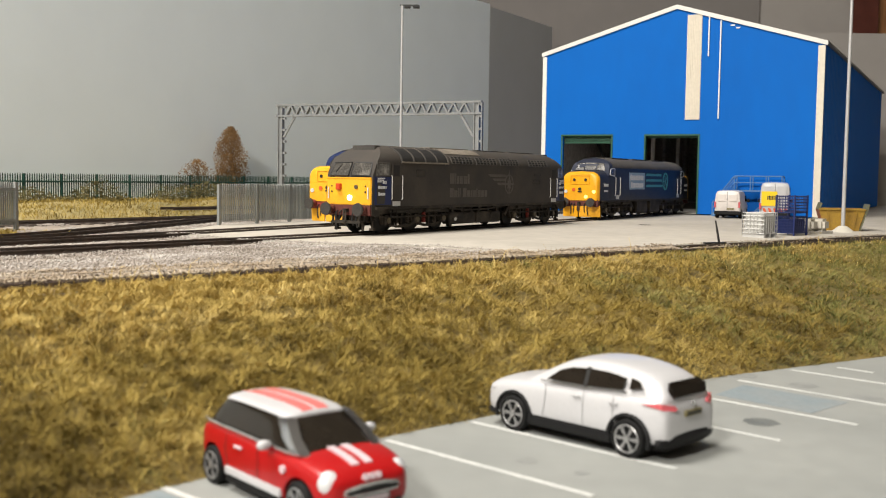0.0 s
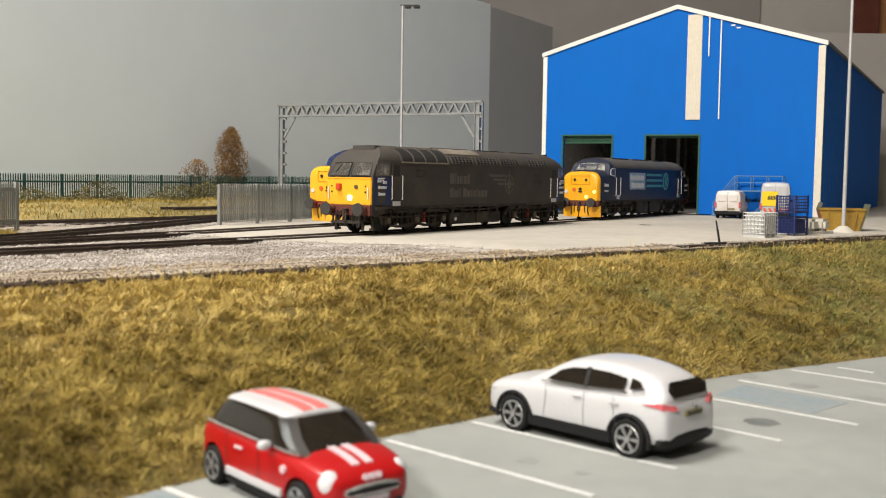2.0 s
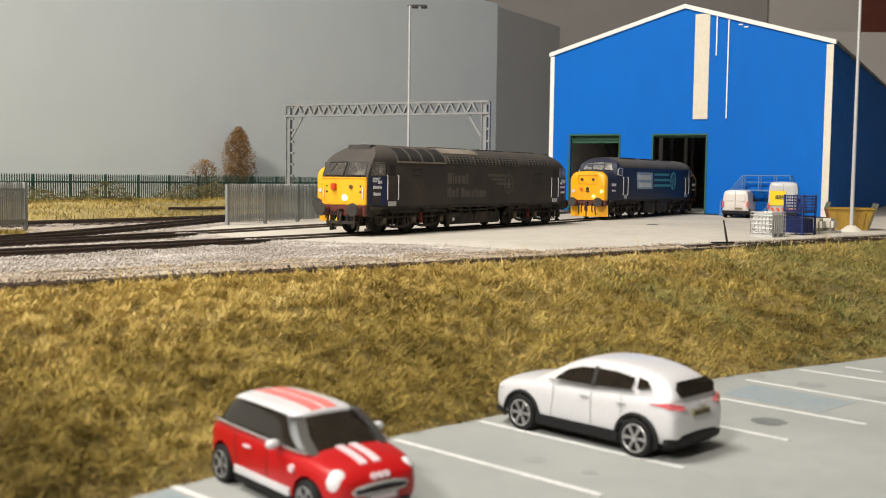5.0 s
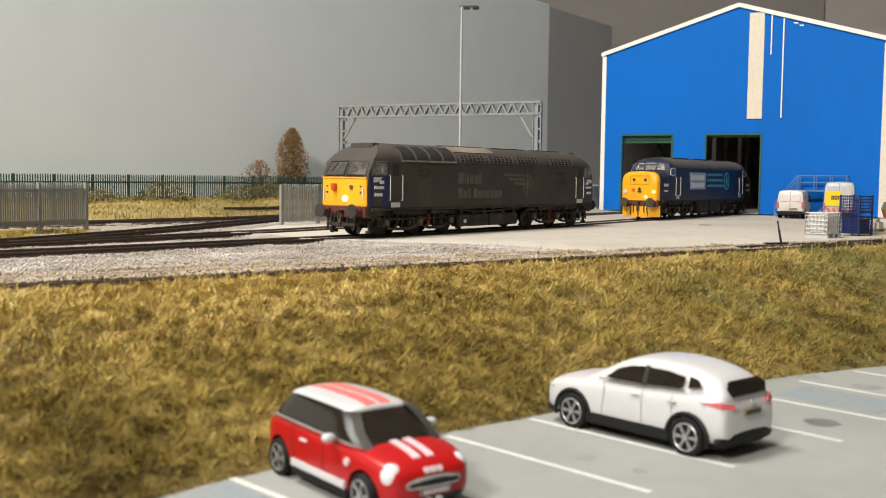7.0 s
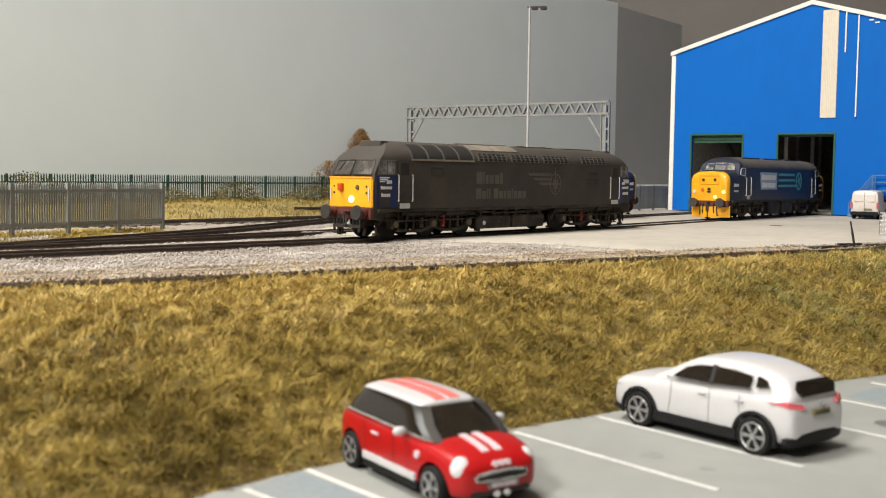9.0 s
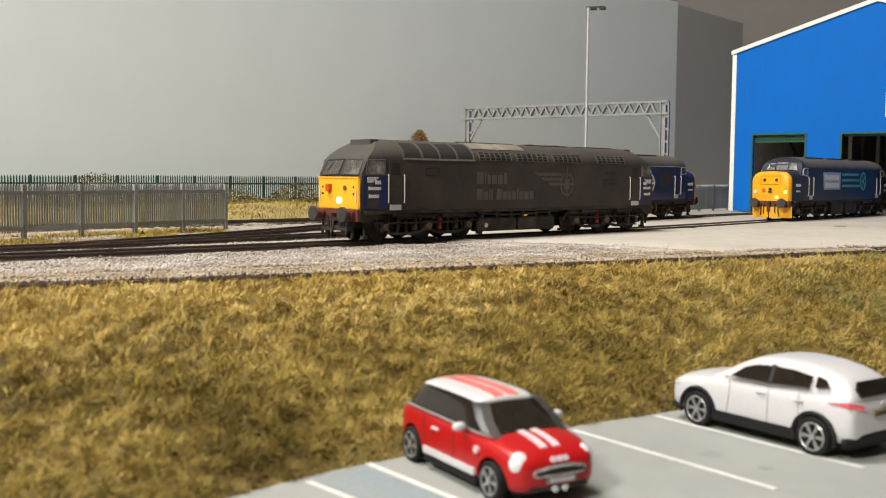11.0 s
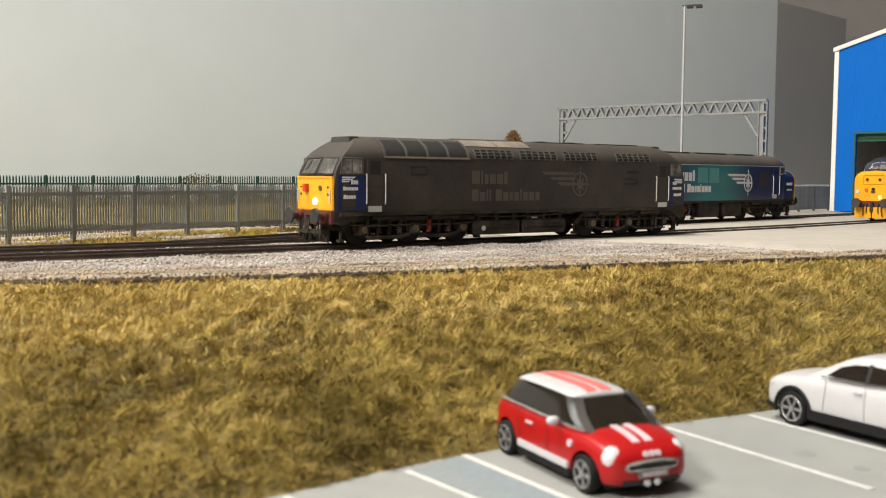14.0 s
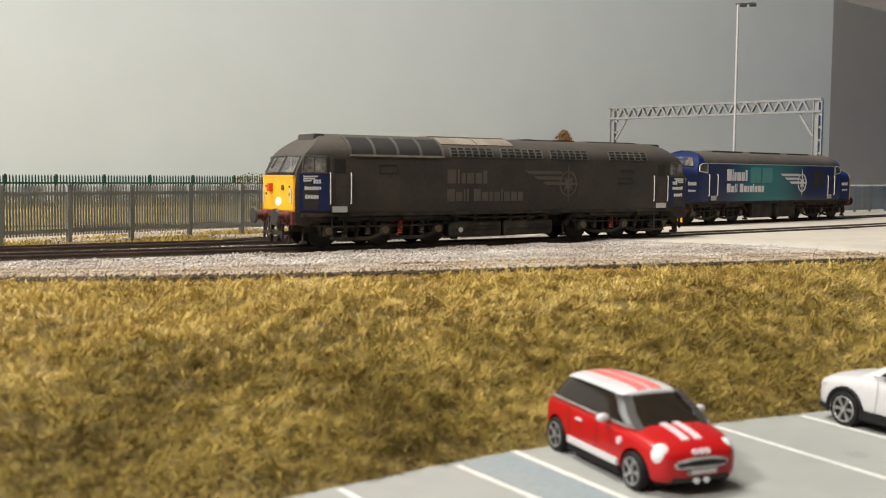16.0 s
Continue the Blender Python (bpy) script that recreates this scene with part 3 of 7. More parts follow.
def build_bank():
    nv, nu = 260, 44
    v, u = np.meshgrid(np.linspace(0, 1, nv), np.linspace(-0.01, 1.04, nu), indexing="ij")
    p = bank_place(v.ravel(), u.ravel())
    p[:, 2] -= 0.02
    i = (np.arange(nv - 1)[:, None] * nu + np.arange(nu - 1)).ravel()
    t = np.concatenate([np.stack([i, i + nu, i + nu + 1], 1), np.stack([i, i + nu + 1, i + 1], 1)])
    me = triangles("bank", p, t[:, ::-1], M["soil"])
    me.shade_smooth()
    tagged(new("grass_bank_soil", me), "brown earth slope of the grass bank", "bank", kind="structure")
    rng = np.random.default_rng(11)
    n = 330000
    v, u = rng.uniform(0.07, 0.93, n), rng.uniform(-0.005, 1.06, n)
    b = bank_place(v, u)
    x, y = b[:, 0], b[:, 1]
    keep = (b[:, 0] ** 2 + b[:, 1] ** 2 > 36)
    ang = 2.4 * patch_noise(x, y, 0.8, 7) + rng.normal(0, 1.1, n)
    amp = np.clip(0.7 + 0.3 * patch_noise(x, y, 0.7, 8), 0.25, 1.3)
    down = np.array([0.64, -0.77])
    lean = np.stack([np.cos(ang) * amp + down[0] * 0.45, np.sin(ang) * amp + down[1] * 0.45, rng.normal(0, 0.25, n)], 1)
    tall = np.clip(0.28 + 0.15 * patch_noise(x, y, 0.75, 9), 0.1, 0.65) * rng.uniform(0.6, 1.3, n)
    tall *= np.where(u < 0.05, 0.6, 1.0)
    wide = rng.uniform(0.011, 0.024, n)
    greenish = 0.8 * patch_noise(x, y, 6.0, 21) + 0.5 * patch_noise(x, y, 1.6, 22) + np.clip(0.17 * (x - 5.5), -1.2, 1.35) + rng.normal(0, 0.6, n) > 1.0
    crest = (u > 0.6 + 0.24 * np.clip((x + 7) / 15, 0, 1) + 0.1 * patch_noise(x, y, 2.2, 23) + rng.normal(0, 0.11, n)) & ~greenish
    for name, sel, m, label in (("bank_grass", ~greenish & ~crest, "grass", "dense dry golden-brown grass covering the bank"), ("green_grass", greenish & ~crest, "grassgreen", "patches of olive green grass in the bank"), ("crest_grass", crest, "grasspale", "pale straw grass along the top of the bank")):
        s = sel & keep
        grass(name, b[s], lean[s] * (0.45 if name == "crest_grass" else 1), tall[s] * (0.8 if name == "crest_grass" else 1), wide[s], M[m], label)
    n = 90
    v, u = rng.uniform(0.2, 0.9, n), rng.uniform(0.92, 1.04, n)
    b = bank_place(v, u)
    grass("tall_stalks", b, rng.normal(0, 0.3, (n, 3)) * [1, 1, 0], rng.uniform(0.6, 1.0, n), np.full(n, 0.02), M["grasspale"], "single tall pale stalks on the crest of the bank", curl=0.1)


FIELD_O, FIELD_D, FIELD_N = np.array([-38.65, 47.5]), np.array([0.559, 0.829]), np.array([-0.829, 0.559])


def field_place(s, w):
    xy = FIELD_O + s[:, None] * FIELD_D + w[:, None] * FIELD_N
    z = -0.25 + 0.85 * np.clip((w + 10.8) / 6, 0, 1) ** 0.8 + 0.07 * patch_noise(xy[:, 0], xy[:, 1], 5, 4)
    return np.concatenate([xy, z[:, None]], 1)


def build_field():
    ns, nw = 110, 16
    s, w = np.meshgrid(np.linspace(-60, 84, ns), np.linspace(-10.9, 2.6, nw), indexing="ij")
    p = field_place(s.ravel(), w.ravel())
    i = (np.arange(ns - 1)[:, None] * nw + np.arange(nw - 1)).ravel()
    t = np.concatenate([np.stack([i, i + nw, i + nw + 1], 1), np.stack([i, i + nw + 1, i + 1], 1)])
    me = triangles("field", p, t, M["soilfar"])
    me.shade_smooth()
    tagged(new("field_ground", me), "rough straw-coloured ground before the backdrop", "ground", kind="structure")
    rng = np.random.default_rng(12)
    n = 46000
    s, w = rng.uniform(-35, 62, n), rng.uniform(-10.8, 0.6, n)
    b = field_place(s, w)
    thin = rng.uniform(0, 1, n) < 0.75 + 0.3 * patch_noise(b[:, 0], b[:, 1], 3, 5)
    b, w = b[thin], w[thin]
    n = len(b)
    lean = rng.normal(0, 0.45, (n, 3))
    lean[:, 2] = 0
    grass("field_grass", b, lean, rng.uniform(0.14, 0.42, n), rng.uniform(0.025, 0.05, n), M["grass"], "dry straw-brown grass before the green fence", curl=0.3)
    # dark scrub at the foot of the green fence
    n = 26000
    s = rng.uniform(-30, 56, n)
    hump = np.clip(0.45 + 0.55 * patch_noise(s, s * 0, 7, 31), 0, 1.3)
    b = field_place(s, rng.normal(-1.6, 0.6, n))
    b[:, 2] += rng.uniform(0, 1, n) ** 1.3 * hump * 1.45
    leafy("scrub", b, 0.075, M["scrub"], "low olive-brown scrub at the foot of the green fence", "scrub", hump > 0.12)
    # grass strips round the left-hand fence and between the tracks
    n = 26000
    a = np.array([(-29, 21), (-25.2, 31.5), (-23.4, 37), (-21.3, 41.5), (-19.2, 46.0)])
    t = rng.uniform(0, 4, n)
    xy = np.stack([np.interp(t, range(5), a[:, 0]), np.interp(t, range(5), a[:, 1])], 1) + rng.normal(0, 1, (n, 2)) * [[1.3, 0.8]]
    ok = (patch_noise(xy[:, 0], xy[:, 1], 4, 41) > -0.7) & (away(LINE_B, xy[:, 0], xy[:, 1]) > 1.6) & (away(LINE_D, xy[:, 0], xy[:, 1]) > 1.2)
    xy = xy[ok]
    n = len(xy)
    lean = rng.normal(0, 0.5, (n, 3))
    lean[:, 2] = 0
    grass("verge_grass", np.concatenate([xy, np.full((n, 1), -0.27)], 1), lean, rng.uniform(0.15, 0.4, n), rng.uniform(0.02, 0.04, n), M["grass"], "short dry grass along the foot of the grey fence", curl=0.3)


def leafy(name, places, size, material, label, category, keep=None, parent=None):
    """Many small bent leaves at the given places."""
    rng = np.random.default_rng(len(places))
    p = places if keep is None else places[keep]
    n = len(p)
    a = rng.normal(0, 1, (n, 3))
    a /= np.linalg.norm(a, axis=1, keepdims=True)
    b = np.cross(a, rng.normal(0, 1, (n, 3)))
    b /= np.linalg.norm(b, axis=1, keepdims=True)
    s = (size * rng.uniform(0.6, 1.5, n))[:, None]
    v = np.stack([p - a * s, p + b * s * 0.5, p + a * s, p - b * s * 0.5 + np.cross(a, b) * s * 0.3], 1).reshape(-1, 3)
    i = np.arange(n)[:, None] * 4
    me = triangles(name, v, np.concatenate([i + [[0, 1, 2]], i + [[0, 2, 3]]]), material)
    ob = new(name, me)
    if parent is not None:
        ob.parent = parent
        return ob
    return tagged(ob, label, category, kind="stuff")


def build_ballast():
    rng = np.random.default_rng(13)
    n = 320000
    x, y = rng.uniform(-34, 12, n), rng.uniform(12, 64, n)
    low = [tuple(p) for p in sideways(FRONT_NEAR, 0.1)]
    region = low + [(-10.9, 66), (-14, 64), (-22, 53.5), (-24.5, 42), (-36, 28)]
    k = inside(region, x, y) & ~inside(SLAB, x, y)
    near = np.minimum(np.minimum(away(LINE_A, x, y), away(LINE_B, x, y)), np.minimum(away(LINE_C, x, y), away(LINE_FRONT, x, y)))
    k &= (np.abs(near - 0.63) > 0.16)
    verge = (away(LINE_B, x, y) > 1.9) & (away(LINE_A, x, y) > away(LINE_B, x, y)) & (away(LINE_C, x, y) > 1.7) & (x < -15) & (patch_noise(x, y, 4, 41) > -0.7)
    k &= ~verge
    strip = rng.uniform(0, 1, 4000)
    run = sideways(FRONT_NEAR, 1.45)
    run = [p for p in run if p.x > 3]
    sx = np.interp(strip, np.linspace(0, 1, len(run)), [p.x for p in run]) + rng.normal(0, 0.22, 4000)
    sy = np.interp(strip, np.linspace(0, 1, len(run)), [p.y for p in run]) + rng.normal(0, 0.22, 4000)
    spill = np.array(SLAB[0:9])
    q = rng.uniform(0, 8, 4200)
    ex = np.interp(q, range(9), spill[:, 0]) + rng.normal(-0.1, 0.4, 4200)
    ey = np.interp(q, range(9), spill[:, 1]) + rng.normal(-0.2, 0.4, 4200)
    x, y, near = np.concatenate([x[k], sx, ex]), np.concatenate([y[k], sy, ey]), np.concatenate([near[k], np.full(8200, 3.0)])
    on = inside(SLAB, x, y)
    by_front = np.clip(1 - (away(LINE_FRONT, x, y) - 1.0) / 2.5, 0, 1) * (x < 9)
    z = np.where(on, SLAB_Z + 0.01, np.where(near < 1.3, -0.2, -0.2 + 0.03 * patch_noise(x, y, 3, 6) + rng.uniform(0, 0.07, len(x)))) + 0.12 * by_front * ~on
    n = len(x)
    r = rng.uniform(0.022, 0.05, n) * np.where(on, 0.85, 1)
    c = np.stack([x, y, z + r * 0.35], 1)
    shape = np.array([(1, 0, 0), (-1, 0, 0), (0, 1, 0), (0, -1, 0), (0, 0, 0.75), (0, 0, -0.75)])
    a = rng.uniform(0, math.tau, n)
    v = np.repeat(shape[None], n, 0) * rng.uniform(0.55, 1.3, (n, 6, 1)) * r[:, None, None]
    ca, sa = np.cos(a)[:, None], np.sin(a)[:, None]
    v = np.stack([v[..., 0] * ca - v[..., 1] * sa, v[..., 0] * sa + v[..., 1] * ca, v[..., 2] + 0.25 * v[..., 0]], 2) + c[:, None]
    f = [(0, 2, 4), (2, 1, 4), (1, 3, 4), (3, 0, 4), (2, 0, 5), (1, 2, 5), (3, 1, 5), (0, 3, 5)]
    buff = away(LINE_FRONT, x, y) + rng.normal(0, 0.35, n) + 0.4 * patch_noise(x, y, 2.5, 51) < np.where(x < 4, 2.1, 1.2)
    for name, pick, m, label in (("ballast_stones", ~buff, "stone", "loose pale grey ballast stones between the tracks"), ("buff_ballast", buff, "stonebuff", "fine buff-brown ballast beside the front track")):
        q = v[pick]
        i = np.arange(len(q))[:, None] * 6
        t = np.concatenate([i + [k] for k in f])
        tagged(new(name, triangles(name, q.reshape(-1, 3), t, M[m])), label, "ballast", kind="stuff")


# bay lines: pairs of ends on the car park
BAYS = [((-0.98, 18.97), (2.36, 15.76)), ((0.62, 20.54), (3.99, 17.34)), ((5.33, 20.44), (6.4, 19.35)), ((6.04, 23.1), (8.4, 20.75)), ((7.28, 25.3), (10.0, 22.4)), ((9.07, 26.83), (12.0, 23.9)), ((10.45, 27.3), (11.1, 26.6)), ((-4.92, 14.64), (-1.6, 12.0)), ((-4.32, 15.92), (-1.0, 12.85)), ((-6.26, 12.79), (-3.2, 10.4)), ((-2.6, 17.45), (0.7, 14.25))]


def build_car_park_marks():
    for a, b in BAYS[:-1]:
        a, b = Vector(a), Vector(b)
        w = (b - a).normalized()
        l = Vector((-w.y, w.x)) * 0.06
        bm = BM()
        plate(bm, [(p.x, p.y, PARK) for p in (a - l, b - l, b + l, a + l)], (0.002, 0.012))
        tagged(part("bay_line", bm, M["parkline"], None, "worn white parking bay line on the grey surface"), category="road marking", group="bay lines", kind="structure")
    for q in ([(6.25, 23.54), (7.23, 24.71), (9.04, 22.89), (7.82, 21.75)], [(-4.85, 14.75), (-4.35, 15.75), (-1.9, 13.6), (-2.4, 12.75)]):
        bm = BM()
        plate(bm, [(x, y, PARK) for x, y in q[::-1]], (0.001, 0.007))
        tagged(part("blue_bay", bm, M["parkblue"], None, "faded blue-grey painted bay on the car park"), category="road marking", group="blue bays", kind="structure")
    random.seed(3)
    for x, y, r, m in ((6.5, 20.9, 0.36, "stain"), (7.55, 26.0, 0.4, "stainpale"), (9.6, 23.3, 0.45, "stainpale"), (1.5, 17.75, 0.2, "stainpale"), (2.35, 17.0, 0.14, "stainpale"), (-1.4, 18.6, 0.3, "stainpale"), (8.7, 24.8, 0.35, "stainpale")):
        bm = BM()
        plate(bm, [(x + r * (0.85 + 0.25 * random.random()) * math.cos(i * math.tau / 22), y + r * (0.85 + 0.25 * random.random()) * math.sin(i * math.tau / 22), PARK) for i in range(22)], (0.001, 0.005))
        tagged(part("oil_stain", bm, M[m], None, "dark oily stain on the car park surface"), category="stain", group="stains", kind="structure")


SHED = thing("engine_shed", 7.97, 84.91, 0, math.degrees(math.atan2(-0.45918, 0.88834)), "tall blue corrugated engine shed with two open track doors", "shed")


def build_shed():
    """Local x runs along the front from its left corner, y into the building."""
    W, E, A, T, D = 21.35, 12.4, 15.53, 0.3, 46.0
    roof = lambda x: E + (A - E) * (1 - abs(x - W / 2) / (W / 2))
    doors = [(1.69, 5.74, 5.92), (8.5, 12.54, 5.9)]
    # the front in strips of ribbed sheet, a rib every 0.2 m, with the doorways left open
    bm = BM()
    n = 212
    xs = [W * i / n for i in range(n + 1)]
    for a, b in zip(xs, xs[1:]):
        mid = (a + b) / 2
        bottom = next((h for l, r, h in doors if l <= mid <= r), 0.0)
        rib = 0.0 if int(round(a / (W / n))) % 2 else -0.007
        za, zb = roof(a), roof(b)
        vs = [bm.verts.new(p) for p in ((a, rib, bottom), (b, rib, bottom), (b, rib, zb), (a, rib, za), (a, T, bottom), (b, T, bottom), (b, T, zb), (a, T, za))]
        for q in ((0, 1, 2, 3), (5, 4, 7, 6), (4, 0, 3, 7), (1, 5, 6, 2), (4, 5, 1, 0), (3, 2, 6, 7)):
            bm.faces.new([vs[i] for i in q])
    bmesh.ops.remove_doubles(bm, verts=bm.verts, dist=0.001)
    part("front_wall", bm, M["blue"], SHED, "bright blue ribbed front wall", fix=False)
    for x0, x1, nm in ((0.0, T, "side_wall"), (W - T, W, "side_wall")):
        bm = BM()
        k = 115
        for i in range(k):
            y0, y1 = T + (D - T) * i / k, T + (D - T) * (i + 1) / k
            o = 0.03 if i % 2 else 0
            box(bm, x0 - (o if x0 == 0 else 0), x1 + (o if x0 else 0), y0, y1, 0, E - 0.02)
        bmesh.ops.remove_doubles(bm, verts=bm.verts, dist=0.001)
        part(nm, bm, M["blue"], SHED, "blue ribbed side wall")
    bm = BM()
    box(bm, T, W - T, D - T, D, 0, E)
    part("back_wall", bm, M["inside"], SHED)
    bm = BM()
    box(bm, T, W - T, T, D - T, 0.002, 0.03)
    part("shed_floor", bm, M["inside"], SHED)
    for x0 in (T + 0.005, W - T - 0.055):
        bm = BM()
        box(bm, x0, x0 + 0.05, T + 0.2, D - T - 0.01, 0.035, E - 0.3)
        part("wall_lining", bm, M["inside"], SHED, "plain grey inner lining")
    for x0, x1 in ((-0.25, W / 2), (W / 2, W + 0.25)):
        bm = BM()
        z0, z1 = (roof(0) - 0.05, A) if x0 < 1 else (A, roof(W) - 0.05)
        prism(bm, [(x0, z0 + 0.02), (x1, z1 + 0.02), (x1, z1 + 0.2), (x0, z0 + 0.2)], 0.12, D)
        part("roof", bm, M["roofsheet"], SHED, "grey sheet roof slope")
    # white verge trims and corner flashings
    for x0, x1 in ((-0.2, W / 2), (W / 2, W + 0.2)):
        bm = BM()
        z0, z1 = (E - 0.06, A) if x0 < 1 else (A, E - 0.06)
        prism(bm, [(x0, z0 - 0.1), (x1, z1 - 0.1), (x1, z1 + 0.22), (x0, z0 + 0.22)], -0.14, 0.1)
        part("verge_trim", bm, M["white"], SHED, "white verge trim")
    bm = BM()
    box(bm, -0.12, 0.22, -0.07, 0.12, 0, E - 0.15)
    part("corner_trim", bm, M["white"], SHED, "white corner flashing")
    bm = BM()
    box(bm, W - 0.42, W + 0.06, -0.08, 0.12, 0, E - 0.15)
    part("corner_trim", bm, M["cream"], SHED, "cream corner flashing with worn edge")
    bm = BM()
    for i in range(9):
        x = 11.5 + i * 0.122
        box(bm, x, x + 0.085, -0.085, -0.03, 7.1, roof(12.05) - 0.2)
        box(bm, x + 0.085, x + 0.122, -0.055, -0.03, 7.1, roof(12.05) - 0.2)
    bmesh.ops.remove_doubles(bm, verts=bm.verts, dist=0.001)
    part("cream_strip", bm, M["cream"], SHED, "cream ribbed vertical panel")
    for x, z0, z1, w in ((13.13, 11.8, 14.7, 0.09), (14.0, 7.12, 14.4, 0.09)):
        bm = BM()
        box(bm, x - w / 2, x + w / 2, -0.11, -0.03, z0, z1)
        part("white_pipe", bm, M["white"], SHED, "thin white downpipe")
    for x, z in ((14.7, 13.95), (15.1, 13.75)):
        bm = BM()
        box(bm, x, x + 0.3, -0.06, -0.03, z, z + 0.09)
        part("scuff", bm, M["white"], SHED, "pale scuff in the blue sheet")
    for l, r, h in doors:
        bm = BM()
        box(bm, l - 0.12, l, -0.06, T + 0.02, 0, h + 0.12), box(bm, r, r + 0.12, -0.06, T + 0.02, 0, h + 0.12), box(bm, l, r, -0.06, T + 0.02, h, h + 0.12)
        part("door_frame", bm, M["green"], SHED, "dark green steel door frame")
        bm = BM()
        for i in range(3 if l < 5 else 1):
            box(bm, l + 0.02, r - 0.02, T + 0.05, T + 0.15, h - 0.17 - i * 0.2, h + 0.01 - i * 0.2)
        part("rolled_shutter", bm, M["green"], SHED, "raised green shutter under the lintel")
    for x in (3.6, 7.1, 14.6):
        for y in (7, 15, 23, 31):
            bm = BM()
            box(bm, x - 0.15, x + 0.15, y - 0.15, y + 0.15, 0.03, 11)
            part("stanchion", bm, M["inside"], SHED)
    bm = BM()
    box(bm, 13.4, 15.2, 9.0, 9.4, 0.03, 6.5)
    part("inner_door", bm, M["navy"], SHED, "dark blue panel inside the shed")
    bm = BM()
    bar(bm, (2.2, 6.5, 5.9), (3.6, 6.5, 3.2), 0.12, 0.2), bar(bm, (3.6, 6.4, 5.8), (3.6, 6.4, 0.03), 0.1, 0.1)
    part("brace", bm, M["black"], SHED, "dark steel brace inside the doorway")


build_ground(), build_room(), build_tracks(), build_bank(), build_field(), build_ballast(), build_car_park_marks(), build_shed()


# ---- fences, gantry, masts, plants ----
def fence(name, posts, height, pales_per_bay, rail_z, material, label, pale_w, post_w, limit=300, base=0.0, bury=0.35, rail_h=0.11):
    """A palisade fence through the given post places; pales are pieces of their own up to the limit."""
    f = thing(name, posts[0][0], posts[0][1], base, 0, label, "fence")
    o = Vector((posts[0][0], posts[0][1], 0))
    bm = BM()
    w = pale_w / 2
    prism(bm, [(-w, 0), (w, 0), (w, height - 0.12), (0, height), (-w, height - 0.12)], -0.015, 0.02)
    pale = bpy.data.meshes.new("pale")
    bmesh.ops.scale(bm, vec=(K, K, K), verts=bm.verts)
    bm.to_mesh(pale), bm.free()
    bm = BM()
    box(bm, -post_w / 2, post_w / 2, -post_w / 2, post_w / 2, -bury, height + 0.03)
    post = bpy.data.meshes.new("post")
    bmesh.ops.scale(bm, vec=(K, K, K), verts=bm.verts)
    bm.to_mesh(post), bm.free()
    count, rest = 0, BM()
    for a, b in zip(posts, posts[1:]):
        a, b = Vector((*a, 0)) - o, Vector((*b, 0)) - o
        d = (b - a).normalized()
        rz = math.degrees(math.atan2(d.y, d.x))
        n = Vector((d.y, -d.x, 0))
        link_mesh("post", post, material, f, at=put(a.x, a.y, 0, rz))
        for z in rail_z:
            bm = BM()
            bar(bm, a - n * 0.02 + Vector((0, 0, z)), b - n * 0.02 + Vector((0, 0, z)), 0.09, rail_h)
            part("rail", bm, material, f)
        for i in range(pales_per_bay):
            p = a + (b - a) * ((i + 0.5) / pales_per_bay) + n * 0.06
            if count < limit:
                link_mesh("pale", pale, material, f, at=put(p.x, p.y, 0.06, rz))
            else:
                q = d * w
                plate(rest, [p - q, p + q, p + q + Vector((0, 0, height - 0.12)), p + Vector((0, 0, height)), p - q + Vector((0, 0, height - 0.12))], (-0.03, 0.03))
            count += 1
    b = Vector((*posts[-1], 0)) - o
    link_mesh("post", post, material, f, at=put(b.x, b.y, 0, rz))
    if count > limit:
        tagged(part("far_pale", rest, material, f), kind="stuff")
    else:
        rest.free()
    return f


def build_fences():
    def spaced(line, step):
        out, run = [tuple(line[0])], 0.0
        for a, b in zip(line, line[1:]):
            run += (b - a).length
            if run >= step:
                out.append(tuple(b))
                run -= step
        return out
    left = spaced(smooth_line([(-19.0, 46.4), (-20.9, 41.6), (-22.9, 37.0), (-24.9, 31.8), (-27.2, 25.2), (-30, 18), (-33, 11)], 0.1), 2.75)
    fence("grey_fence", left, 1.92, 23, (0.24, 1.62), M["fence"], "grey galvanised palisade fence beside the tracks", 0.072, 0.16, base=0.06, rail_h=0.14)
    right = spaced(smooth_line([(-11.3, 52.6), (-8.9, 56.6), (-6.4, 61.4), (-2.2, 69.5), (5.2, 83.6), (8.1, 89.1)], 0.1), 2.75)
    fence("grey_fence", right, 1.95, 20, (0.3, 1.62), M["fence"], "grey galvanised palisade fence along the concrete yard", 0.08, 0.15, base=0.0, rail_h=0.14)
    o, d = Vector((-38.65, 47.5)), Vector((0.559, 0.829))
    green = [tuple(o + d * 2.75 * i) for i in range(-7, 24)]
    fence("green_fence", green[::-1], 2.2, 16, (0.4, 1.72), M["gfence"], "dark green palisade fence before the backdrop", 0.075, 0.1, limit=300, base=0.14)


